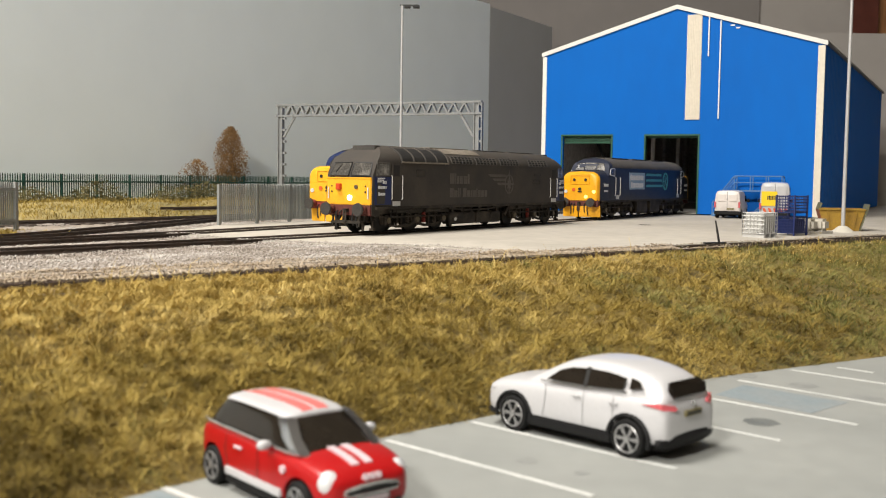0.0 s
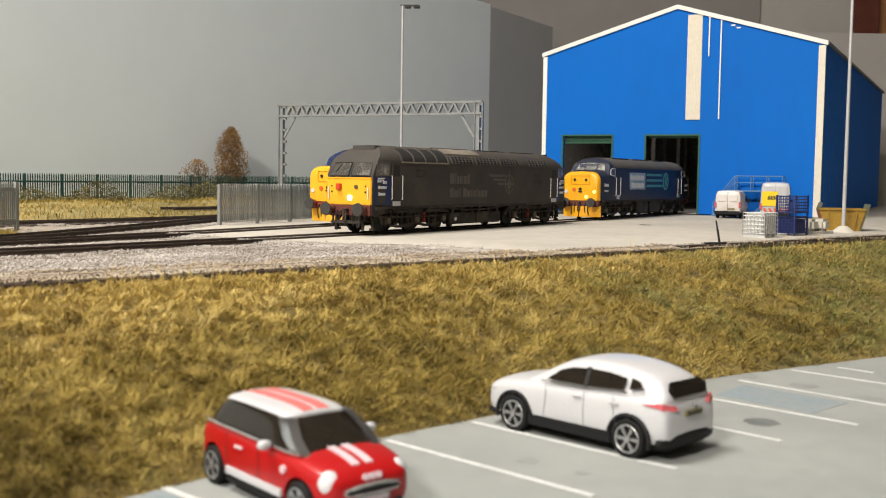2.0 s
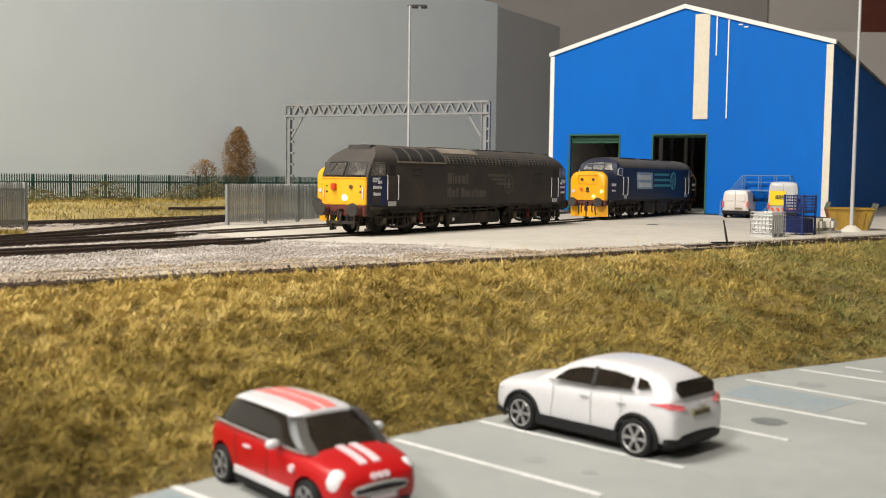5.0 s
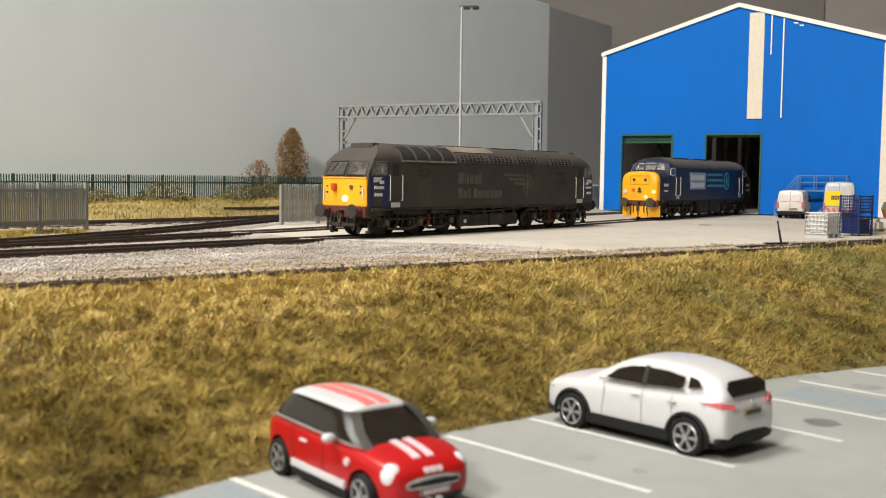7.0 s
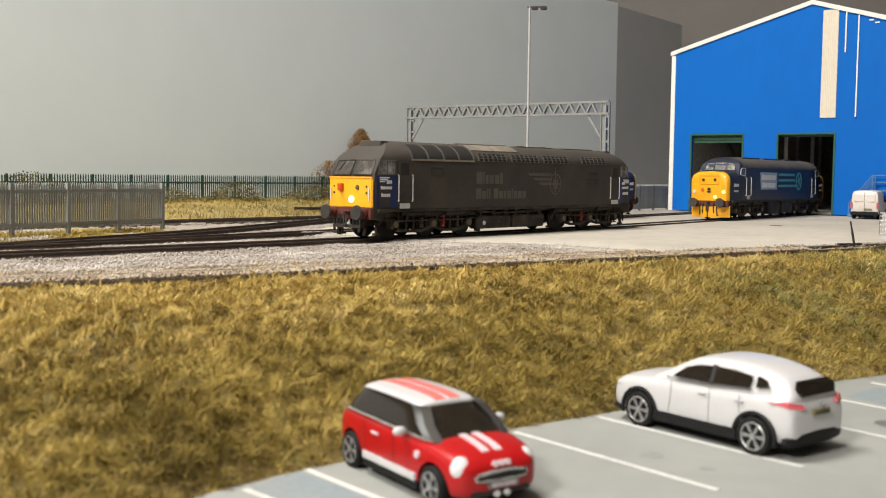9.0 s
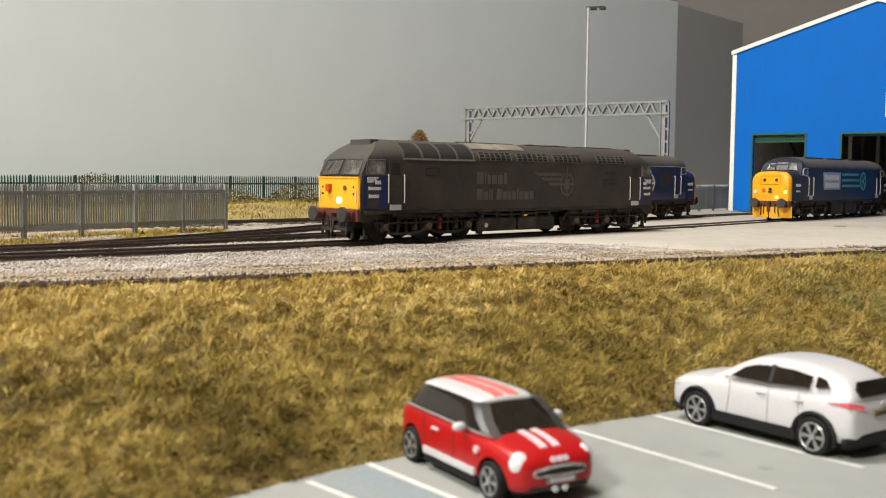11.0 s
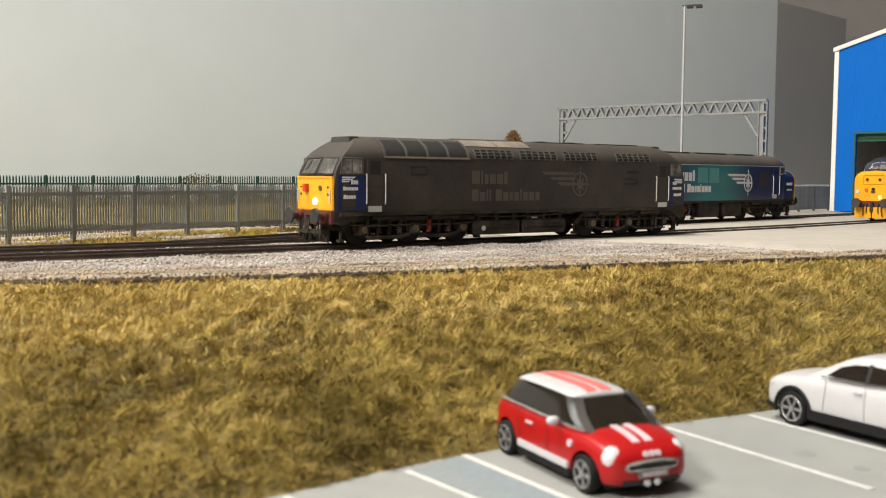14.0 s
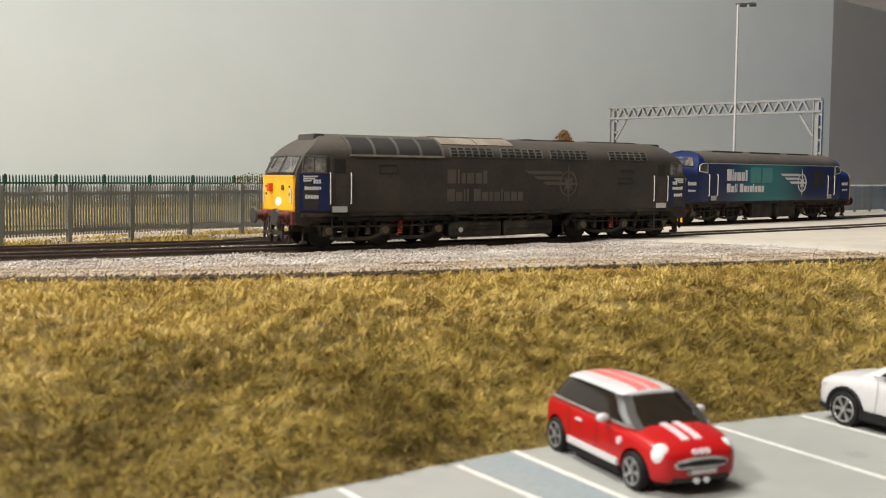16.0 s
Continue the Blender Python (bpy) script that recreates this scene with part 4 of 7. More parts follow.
def build_gantry():
    g = thing("track_gantry", -12.23, 78.5, 0.36, math.degrees(math.atan2(-6.5, 14.43)), "galvanised lattice portal gantry spanning the tracks", "gantry")
    L, H, D, B = 15.83, 7.4, 0.95, 0.16
    for x in (0.0, L):
        bm = BM()
        box(bm, x - 0.2, x - 0.14, -0.16, 0.16, -0.5, H - 0.02), box(bm, x + 0.14, x + 0.2, -0.16, 0.16, -0.5, H - 0.02), box(bm, x - 0.14, x + 0.14, -0.03, 0.03, -0.5, H - 0.02)
        for i in range(9):
            z = 0.3 + i * 0.85
            box(bm, x + 0.2, x + 0.42, -0.1, 0.1, z, z + 0.16)
        if x > 1:
            box(bm, x + 0.36, x + 0.42, -0.12, 0.12, -0.5, H - 0.1)
        part("post", bm, M["steel"], g)
    for z, nm in ((H, "top_chord"), (H - D + 0.15, "bottom_chord")):
        bm = BM()
        box(bm, -0.35, L + 0.35, -B, B, z - 0.15, z, 0.01)
        part(nm, bm, M["steel"], g)
    n = 18
    for i in range(n):
        a, b = 0.5 + (L - 1.0) * i / n, 0.5 + (L - 1.0) * (i + 1) / n
        m = (a + b) / 2
        bm = BM()
        bar(bm, (a, 0, H - D + 0.08), (m, 0, H - 0.1), 0.3, 0.11), bar(bm, (m, 0, H - 0.1), (b, 0, H - D + 0.08), 0.3, 0.11)
        part("lattice_bar", bm, M["steel"], g)
    for x, s in ((0.25, 1), (L - 0.25, -1)):
        bm = BM()
        bar(bm, (x, 0, H - D - 1.5), (x + s * 0.95, 0, H - D), 0.12, 0.16)
        part("knee_brace", bm, M["steel"], g)


def yard_mast(x, y, h, label, head=True):
    m = thing("lighting_mast", x, y, SLAB_Z, 0, label, "lighting mast", "lighting masts")
    bm = BM()
    rod(bm, (0, 0, 0.2), (0, 0, h), 0.105, 12, 0.075)
    part("pole", bm, M["mast"], m, smooth=50)
    bm = BM()
    rod(bm, (0, 0, 0), (0, 0, 0.32), 0.62, 12, 0.2)
    part("footing", bm, M["plinth"], m, "pale conical footing", smooth=40)
    bm = BM()
    bar(bm, (-0.15, 0, h), (1.1, -0.1, h), 0.1, 0.1)
    part("crossarm", bm, M["black"], m)
    for dx in (0.35, 0.95):
        bm = BM()
        box(bm, dx - 0.22, dx + 0.22, -0.4, 0.05, h - 0.2, h - 0.02, 0.03)
        part("floodlight", bm, M["black"], m, "dark floodlight head")


def tree(x, y, z, h, w, label, leaves, stem=True, seed=1):
    t = thing("tree" if stem else "bush", x, y, z, 0, label, "tree" if stem else "bush")
    rng = np.random.default_rng(seed)
    bm = BM()
    rod(bm, (0, 0, 0), (0.1, 0, h * 0.5), 0.12, 8, 0.07)
    rod(bm, (0.1, 0, h * 0.5), (0.05, 0, h * 0.93), 0.07, 6, 0.02)
    part("trunk", bm, M["twig"], t)
    tips = []
    for i in range(26):
        a, z0 = rng.uniform(0, math.tau), rng.uniform(0.15, 0.85) * h
        r = w / 2 * math.sin(math.pi * min(0.97, (z0 / h) ** 0.8 * 0.95 + 0.05)) * rng.uniform(0.55, 1.0)
        tip = Vector((math.cos(a) * r, math.sin(a) * r, z0 + rng.uniform(0.2, 0.8)))
        bm = BM()
        rod(bm, (0.06, 0, z0 * 0.9), tip, 0.03, 5, 0.01)
        part("limb", bm, M["twig"], t)
        tips.append(tip)
    f = rng.uniform(0.06, 1.0, leaves)
    az, out = rng.uniform(0, math.tau, leaves), rng.uniform(0, 1, leaves) ** 0.5
    lump = 1 + 0.16 * np.sin(az * 3 + f * 9 + seed) + 0.12 * np.sin(az * 5 - f * 17)
    rad = w / 2 * np.sin(math.pi * np.clip(f**0.9, 0, 0.985)) ** 0.55 * out * lump
    c = np.stack([np.cos(az) * rad, np.sin(az) * rad, f * h], 1) + rng.normal(0, 0.07, (leaves, 3))
    c[:, 2] = np.clip(c[:, 2], 0.15, h * 1.02)
    leafy("crown", c, 0.065, M["leaf"], "", "", parent=t)


def build_plants():
    tree(-16.7, 81.9, 0.35, 5.75, 2.5, "slender tree with a dense crown of small brown leaves", 9000, seed=3)
    tree(-18.7, 79.3, 0.35, 3.2, 2.9, "low thin brown bush with bare twigs", 1500, False, seed=4)
    tree(2.6, 86.5, 0, 2.75, 1.9, "small dry brown shrub behind the grey fence", 1500, False, seed=6)


# ---- yard clutter ----
def build_clutter():
    # bulk container on a pallet
    t = thing("bulk_container", 14.72, 48.6, SLAB_Z, -45, "milky bulk liquid container in a steel cage on a pallet", "bulk container")
    bm = BM()
    box(bm, -0.5, 0.5, -0.55, 0.55, 0.17, 1.1, 0.08)
    part("tank", bm, M["ibc"], t, "milky white plastic tank", 40)
    for z in (0.2, 0.4, 0.6, 0.8, 1.0, 1.14):
        bm = BM()
        pts = [(-0.55, -0.6, z), (0.55, -0.6, z), (0.55, 0.6, z), (-0.55, 0.6, z), (-0.55, -0.6, z)]
        bent(bm, pts, 0.022, 6)
        part("cage_hoop", bm, M["cage"], t)
    for i in range(7):
        for sgn in (-1, 1):
            u = -0.55 + 1.1 * i / 6
            bm = BM()
            rod(bm, (u, sgn * 0.6, 0.15), (u, sgn * 0.6, 1.15), 0.022)
            part("cage_bar", bm, M["cage"], t)
            v = -0.6 + 1.2 * i / 6
            bm = BM()
            rod(bm, (sgn * 0.55, v, 0.15), (sgn * 0.55, v, 1.15), 0.022)
            part("cage_bar", bm, M["cage"], t)
    bm = BM()
    box(bm, -0.57, -0.555, -0.3, 0.15, 0.55, 0.95)
    part("label_plate", bm, M["white"], t, "blank pale label plate")
    for v in (-0.5, 0.0, 0.5):
        bm = BM()
        box(bm, -0.55, 0.55, v - 0.08, v + 0.08, 0, 0.1), box(bm, -0.55, 0.55, v - 0.07, v + 0.07, 0.1, 0.15)
        part("pallet_bearer", bm, M["cage"], t)
    # blue wire stillages, two stacks
    for x, y, k in ((16.95, 50.9, 2),):
        for j in range(k):
            t = thing("wire_stillage", x, y, SLAB_Z + j * 0.98, -47, "dark blue steel wire stillage, stacked in the yard", "stillage", "blue stillages")
            for sx in (-0.48, 0.48):
                for sy in (-0.6, 0.6):
                    bm = BM()
                    box(bm, sx - 0.04, sx + 0.04, sy - 0.04, sy + 0.04, 0, 0.97)
                    part("post", bm, M["crate"], t)
            bm = BM()
            box(bm, -0.5, 0.5, -0.62, 0.62, 0.1, 0.15)
            part("deck", bm, M["crate"], t)
            for i in range(6):
                z = 0.2 + i * 0.14
                bm = BM()
                bent(bm, [(-0.48, -0.6, z), (0.48, -0.6, z), (0.48, 0.6, z), (-0.48, 0.6, z), (-0.48, -0.6, z)], 0.02, 5)
                part("wire_hoop", bm, M["crate"], t)
            for i in range(7):
                u, v = -0.48 + 0.96 * i / 6, -0.6 + 1.2 * i / 6
                for sgn in (-1, 1):
                    bm = BM()
                    rod(bm, (u, sgn * 0.6, 0.15), (u, sgn * 0.6, 0.95), 0.017, 5)
                    part("wire", bm, M["crate"], t)
                    bm = BM()
                    rod(bm, (sgn * 0.48, v, 0.15), (sgn * 0.48, v, 0.95), 0.017, 5)
                    part("wire", bm, M["crate"], t)
            if j == 0:
                bm = BM()
                box(bm, -0.42, 0.42, -0.54, 0.54, 0.15, 0.8, 0.04)
                part("load", bm, M["crate"], t, "dark blue boxed load")
    # pallet with two bags
    t = thing("wooden_pallet", 18.75, 52.9, SLAB_Z, 30, "weathered grey wooden pallet on the concrete", "pallet")
    for v in (-0.45, 0, 0.45):
        bm = BM()
        box(bm, -0.85, 0.85, v - 0.05, v + 0.05, 0, 0.1)
        part("bearer", bm, M["wood"], t)
    for i in range(8):
        bm = BM()
        box(bm, -0.85 + i * 0.22, -0.69 + i * 0.22, -0.5, 0.5, 0.1, 0.13)
        part("board", bm, M["wood"], t)
    for dx in (-0.42, 0.42):
        c = Vector((18.75, 52.9)) + Vector((math.cos(radians(30)), math.sin(radians(30)))) * dx
        bm = BM()
        box(bm, -0.36, 0.36, -0.4, 0.4, 0.0, 0.62, 0.14)
        b = tagged(part("bulk_bag", bm, M["sack"], None, "full pale woven bag standing on the pallet", 60, at=put(c.x, c.y, SLAB_Z + 0.13, 46)), category="bag", group="bags on the pallet")
    # skip
    t = thing("skip", 21.75, 57.3, SLAB_Z, -14, "open yellow steel skip with a rusty inside", "skip")
    bm = BM()
    out = [(-0.85, 0), (0.85, 0), (1.2, 1.15), (-1.2, 1.15)]
    prism(bm, out, -0.85, -0.8), prism(bm, out, 0.8, 0.85)
    part("side_panel", bm, M["skip"], t, "yellow side panels")
    bm = BM()
    box(bm, -0.85, 0.85, -0.8, 0.8, 0, 0.06)
    plate(bm, [(-0.85, -0.8, 0.02), (-1.18, -0.8, 1.12), (-1.18, 0.8, 1.12), (-0.85, 0.8, 0.02)], 0.04)
    part("inner_tray", bm, M["skipin"], t, "rust-brown inside")
    bm = BM()
    plate(bm, [(0.88, -0.87, 0.0), (0.88, 0.87, 0.0), (1.33, 0.87, 1.45), (1.33, -0.87, 1.45)], 0.07)
    part("end_panel", bm, M["skipend"], t, "olive drab end panel")
    bm = BM()
    plate(bm, [(-1.21, -0.87, 1.1), (-1.21, 0.87, 1.1), (-1.08, 0.87, 1.5), (-1.08, -0.87, 1.5)], 0.06)
    part("end_panel", bm, M["skipend"], t, "olive drab end panel")
    bm = BM()
    for y in (-0.89, 0.89):
        for x in (-0.6, 0, 0.6):
            bar(bm, (x, y, 0.05), (x * 1.25, y, 1.12), 0.07, 0.05)
    bar(bm, (-1.2, -0.88, 1.15), (1.2, -0.88, 1.15), 0.09, 0.09), bar(bm, (-1.2, 0.88, 1.15), (1.2, 0.88, 1.15), 0.09, 0.09)
    part("rim", bm, M["skip"], t)
    # lever by the front track
    t = thing("point_lever", 11.4, 43.1, SLAB_Z, 20, "thin black hand lever on a small base plate", "lever")
    bm = BM()
    box(bm, -0.7, 0.3, -0.1, 0.1, 0, 0.06)
    part("base_plate", bm, M["black"], t)
    bm = BM()
    bar(bm, (0, 0, 0.05), (-0.12, 0, 0.6), 0.09, 0.05), bar(bm, (-0.12, 0, 0.6), (-0.2, 0.0, 0.95), 0.06, 0.04)
    part("lever_arm", bm, M["black"], t)
    # drain cover
    for x, y in ((11.6, 60.2), (3.2, 55.2)):
        bm = BM()
        disc(bm, (0, 0, 0.005), (0, 0, 1), 0.35, 0.01, 16)
        tagged(part("drain_cover", bm, M["under"], None, "dark round drain cover in the concrete", at=put(x, y, SLAB_Z + 0.002, 0)), category="drain cover", group="drain covers")
    # steel stair and landing against the shed
    t = thing("steel_stair", 20.55, 77.25, SLAB_Z, math.degrees(math.atan2(-0.45918, 0.88834)), "blue-grey painted steel stair and landing against the shed", "stair")
    for y in (-0.45, 0.45):
        bm = BM()
        bar(bm, (-0.6, y, 0.0), (0.95, y, 1.95), 0.06, 0.22)
        part("stringer", bm, M["stair"], t)
        bm = BM()
        bent(bm, [(-0.6, y, 0.0), (-0.6, y, 1.0), (0.95, y, 2.98), (4.3, y, 2.98)] + ([(4.3, -0.45, 2.98)] if y > 0 else []), 0.045)
        bent(bm, [(-0.6, y, 0.55), (0.95, y, 2.5), (4.3, y, 2.5)], 0.035)
        part("handrail", bm, M["stair"], t)
        for x in (0.95, 2.1, 3.2, 4.3):
            bm = BM()
            rod(bm, (x, y, 1.95), (x, y, 2.98), 0.04)
            part("baluster", bm, M["stair"], t)
        for x in (1.05, 4.2):
            bm = BM()
            rod(bm, (x, y, 0), (x, y, 1.9), 0.06)
            part("leg", bm, M["stair"], t)
        bm = BM()
        rod(bm, (2.1, y, 0.1), (3.9, y, 1.85), 0.04)
        part("brace", bm, M["stair"], t)
    for i in range(9):
        f = (i + 0.5) / 9
        bm = BM()
        box(bm, -0.6 + 1.55 * f - 0.11, -0.6 + 1.55 * f + 0.11, -0.43, 0.43, 1.95 * f, 1.95 * f + 0.04)
        part("tread", bm, M["stair"], t)
    bm = BM()
    box(bm, 0.95, 4.35, -0.5, 0.5, 1.86, 1.96)
    part("landing", bm, M["stair"], t)


build_fences(), build_gantry(), build_plants(), build_clutter()
yard_mast(-2.95, 70.8, 14.0, "tall slim pale grey lighting mast behind the locomotives")
yard_mast(21.0, 54.9, 14.2, "tall slim pale grey lighting mast beside the skip")


# ---- locomotives: local x forward, y to the left, z up from the rail ----
def roof_y(z, hw, cant, top):
    t = min(max((z - cant) / (top - cant), 0), 1)
    return hw * math.sqrt(max(1 - t * t, 0))


def roof_patch(bm, x0, x1, z0, z1, hw, cant, top, off, side, n=6):
    """A curved plate lying on the roof between two heights."""
    rings = []
    for x in (x0, x1):
        outer, inner = [], []
        for i in range(n + 1):
            z = z0 + (z1 - z0) * i / n
            y = roof_y(z, hw, cant, top)
            nz = (z - cant) / (top - cant) ** 2
            ny = y / hw**2
            q = math.hypot(nz, ny)
            outer.append((x, side * (y + off * ny / q), z + off * nz / q))
            inner.append((x, side * (y - 0.02 * ny / q), z - 0.02 * nz / q))
        rings.append(outer + inner[::-1])
    loft(bm, rings)


def body_ring(x_of, hw, zb, cant, top, n=9):
    half = [(hw * 0.97, zb), (hw, zb + 0.12), (hw, (zb + cant) * 0.45), (hw, (zb + cant) * 0.6), (hw, cant - 0.15)]
    half += [(hw * math.cos(i * math.pi / 2 / n), cant + (top - cant) * math.sin(i * math.pi / 2 / n)) for i in range(n + 1)]
    pts = half + [(-y, z) for y, z in half[-2::-1]]
    return [(x_of(z), y, z) for y, z in pts]


def paired_cap(bm, ring):
    vs = [bm.verts.new(p) for p in ring]
    n = len(vs)
    for i in range(n // 2):
        q = [vs[i], vs[i + 1], vs[n - 2 - i], vs[n - 1 - i]]
        q = [v for k, v in enumerate(q) if v not in q[:k]]
        if len(q) > 2:
            bm.faces.new(q)


def wheelset(parent, x, r=0.57, keep=None):
    bm = BM()
    for y in (-0.68, 0.68):
        disc(bm, (0, y, 0), (0, 1, 0), r, 0.14, 20)
        disc(bm, (0, y * 0.93, 0), (0, 1, 0), r + 0.03, 0.04, 20)
        for i in range(3):
            a = i * math.tau / 3
            rod(bm, (math.cos(a) * 0.28, y - 0.09, math.sin(a) * 0.28), (math.cos(a) * 0.28, y + 0.09, math.sin(a) * 0.28), 0.07, 6)
    rod(bm, (0, -0.8, 0), (0, 0.8, 0), 0.1, 10)
    ob = part("wheelset", bm, M["grille"], parent, "dark oily wheels on their axle", 40, at=put(x, 0, r))
    if keep is not None:
        keep.append((ob, x, r))


def bogie(parent, cx, flip, keep=None, springs=True):
    """Three axles; side frames with axleboxes, springs and brake gear."""
    for x in (-2.2, 0, 2.2):
        wheelset(parent, cx + x, keep=keep)
    for s in (-1, 1):
        y = s * 1.0
        bm = BM()
        for p, q in (((-3.05, 0.58), (-2.7, 0.93)), ((-2.7, 0.93), (2.7, 0.93)), ((2.7, 0.93), (3.05, 0.58))):
            bar(bm, (cx + p[0], y, p[1]), (cx + q[0], y, q[1]), 0.16, 0.17)
        for x in (-2.2, 0, 2.2):
            for e in (-0.3, 0.3):
                bar(bm, (cx + x + e * 1.25, y, 0.9), (cx + x + e * 0.75, y, 0.4), 0.15, 0.1)
        part("bogie_frame", bm, M["under"], parent)
        for x in (-1.1, 1.1):
            bm = BM()
            q = [(-1.1, 0.5), (-0.8, 0.3), (-0.4, 0.22), (0.4, 0.22), (0.8, 0.3), (1.1, 0.5), (0.8, 0.42), (0.4, 0.34), (-0.4, 0.34), (-0.8, 0.42)]
            prism(bm, [(cx + x + u, z) for u, z in q], s * 1.07, s * 1.15)
            part("equaliser_beam", bm, M["under"], parent, "dusty brown beam between the axles")
            bm = BM()
            bar(bm, (cx + x - 0.1, y, 0.9), (cx + x - 0.05, y, 0.33), 0.1, 0.12)
            part("brake_hanger", bm, M["under"], parent)
        for x in (-2.2, 0, 2.2):
            bm = BM()
            box(bm, cx + x - 0.2, cx + x + 0.2, min(s * 1.02, s * 1.2), max(s * 1.02, s * 1.2), 0.37, 0.78, 0.03)
            part("axlebox", bm, M["under"], parent)
            bm = BM()
            disc(bm, (cx + x, s * 1.22, 0.56), (0, 1, 0), 0.13, 0.06, 12)
            part("axlebox_cover", bm, M["brass"], parent, "dull yellow axlebox cover")
        for x in (-1.55, -0.65, 0.65, 1.55):
            red = springs and x * flip < 0 and abs(x) < 1
            bm = BM()
            for k in range(6):
                rod(bm, (cx + x, s * 1.1, 0.4 + k * 0.08), (cx + x, s * 1.1, 0.44 + k * 0.08), 0.07, 10, 0.115), rod(bm, (cx + x, s * 1.1, 0.44 + k * 0.08), (cx + x, s * 1.1, 0.48 + k * 0.08), 0.115, 10, 0.07)
            bmesh.ops.remove_doubles(bm, verts=bm.verts, dist=0.0005)
            part("spring", bm, M["spring" if red else "under"], parent, "dull red coil spring" if red else "")
        bm = BM()
        rod(bm, (cx - 1.9, s * 1.15, 1.0), (cx - 0.7, s * 1.15, 1.0), 0.1, 8), rod(bm, (cx + 0.7, s * 1.15, 1.0), (cx + 1.9, s * 1.15, 1.0), 0.1, 8)
        part("brake_cylinder", bm, M["under"], parent)
        bm = BM()
        bent(bm, [(cx - 2.8, s * 1.12, 0.75), (cx - 1.6, s * 1.16, 0.7), (cx + 1.6, s * 1.16, 0.7), (cx + 2.8, s * 1.12, 0.75)], 0.035)
        part("brake_rod", bm, M["under"], parent)
        for x in (-3.05, 3.05):
            bm = BM()
            rod(bm, (cx + x, s * 0.95, 0.2), (cx + x, s * 0.95, 0.75), 0.05)
            box(bm, cx + x - 0.1, cx + x + 0.1, s * 0.95 - 0.1, s * 0.95 + 0.1, 0.14, 0.24)
            part("sand_pipe", bm, M["under"], parent)
    bm = BM()
    box(bm, cx - 2.8, cx + 2.8, -0.55, 0.55, 0.5, 1.05)
    part("bogie_bolster", bm, M["under"], parent)


def buffer_gear(parent, e, x, beam, head, plough=None):
    """Buffer beam, buffers, coupling and hoses at the end e (1 front, -1 rear)."""
    bm = BM()
    box(bm, min(e * (x - 0.35), e * x), max(e * (x - 0.35), e * x), -1.2, 1.2, 0.78, 1.24, 0.02)
    part("buffer_beam", bm, beam, parent, "dull red buffer beam" if beam is M["redbeam"] else "")
    for y in (-0.87, 0.87):
        bm = BM()
        rod(bm, (e * x, y, 1.055), (e * (x + 0.42), y, 1.055), 0.15, 12)
        rod(bm, (e * (x + 0.02), y, 1.055), (e * (x + 0.16), y, 1.055), 0.2, 12)
        shank = part("buffer_shank", bm, beam, parent, "dull red buffer shank" if beam is M["redbeam"] else "", 40)
        bm = BM()
        rod(bm, (e * (x + 0.42), y, 1.055), (e * (x + 0.5), y, 1.055), 0.29, 18, 0.27)
        part("buffer_head", bm, head, parent, "", 40)
    bm = BM()
    bar(bm, (e * x, 0, 1.0), (e * (x + 0.3), 0, 1.0), 0.1, 0.16)
    bent(bm, [(e * (x + 0.22), -0.05, 1.0), (e * (x + 0.26), -0.07, 0.55), (e * (x + 0.26), 0.07, 0.55), (e * (x + 0.22), 0.05, 1.0)], 0.04)
    part("coupling", bm, M["under"], parent)
    for y, z in ((-0.55, 0.3), (-0.35, 0.35), (0.35, 0.35), (0.55, 0.25)):
        bm = BM()
        bent(bm, [(e * x, y, 1.0), (e * (x + 0.12), y, 0.9), (e * (x + 0.14), y, 0.55), (e * (x + 0.05), y * 1.05, z)], 0.035)
        part("brake_hose", bm, M["black"], parent)
    bm = BM()
    if plough:
        for y in (-1, 1):
            plate(bm, [(e * (x - 0.35), y * 1.25, 0.14), (e * (x + 0.2), y * 0.04, 0.14), (e * (x + 0.2), y * 0.04, 0.8), (e * (x - 0.3), y * 1.25, 0.85)], (-0.03, 0.03))
        part("snowplough", bm, plough, parent, "yellow snowplough blades")
    else:
        for y in (-0.72, 0.72):
            bar(bm, (e * (x - 0.2), y, 0.78), (e * (x - 0.1), y, 0.14), 0.12, 0.1)
            bar(bm, (e * (x + 0.1), y, 0.8), (e * (x + 0.14), y, 0.3), 0.07, 0.07)
        bar(bm, (e * (x - 0.02), -0.78, 0.5), (e * (x - 0.02), 0.78, 0.5), 0.36, 0.12)
        part("guard_iron", bm, M["under"], parent)


WORD_SHORT = ((1.15, 1.0), (0.4, 1.0), (0.65, 0.76), (0.95, 0.76), (0.9, 0.76), (0.6, 0.95))
WORD_LONG = ((1.1, 1.0), (0.95, 0.76), (0.4, 1.0), (0.4, 1.0), (0.5, 0), (1.05, 1.0), (0.95, 0.76), (0.65, 0.76), (0.9, 0.76), (0.4, 1.0), (0.9, 0.76), (0.95, 0.76), (0.85, 0.76))


def marks(parent, m, x0, x1, z0, z1, y, shape, name="lettering", gap=0.2):
    """A line of worn characters as plain bars; shape: their number, or the width and height of each."""
    if isinstance(shape, int):
        shape = [(1.0, 1.0 if i == 0 else 0.84) for i in range(shape)]
    unit = (x1 - x0) / sum(w for w, h in shape)
    bm = BM()
    s = 1 if y > 0 else -1
    x = x0
    for w, h in shape:
        a, b = x + unit * gap / 2, x + unit * (w - gap / 2)
        x += unit * w
        if h:
            box(bm, min(a, b), max(a, b), min(y, y + s * 0.012), max(y, y + s * 0.012), z0, z0 + (z1 - z0) * h)
    return tagged(part(name, bm, m, parent, "row of plain painted bars"), kind="stuff")


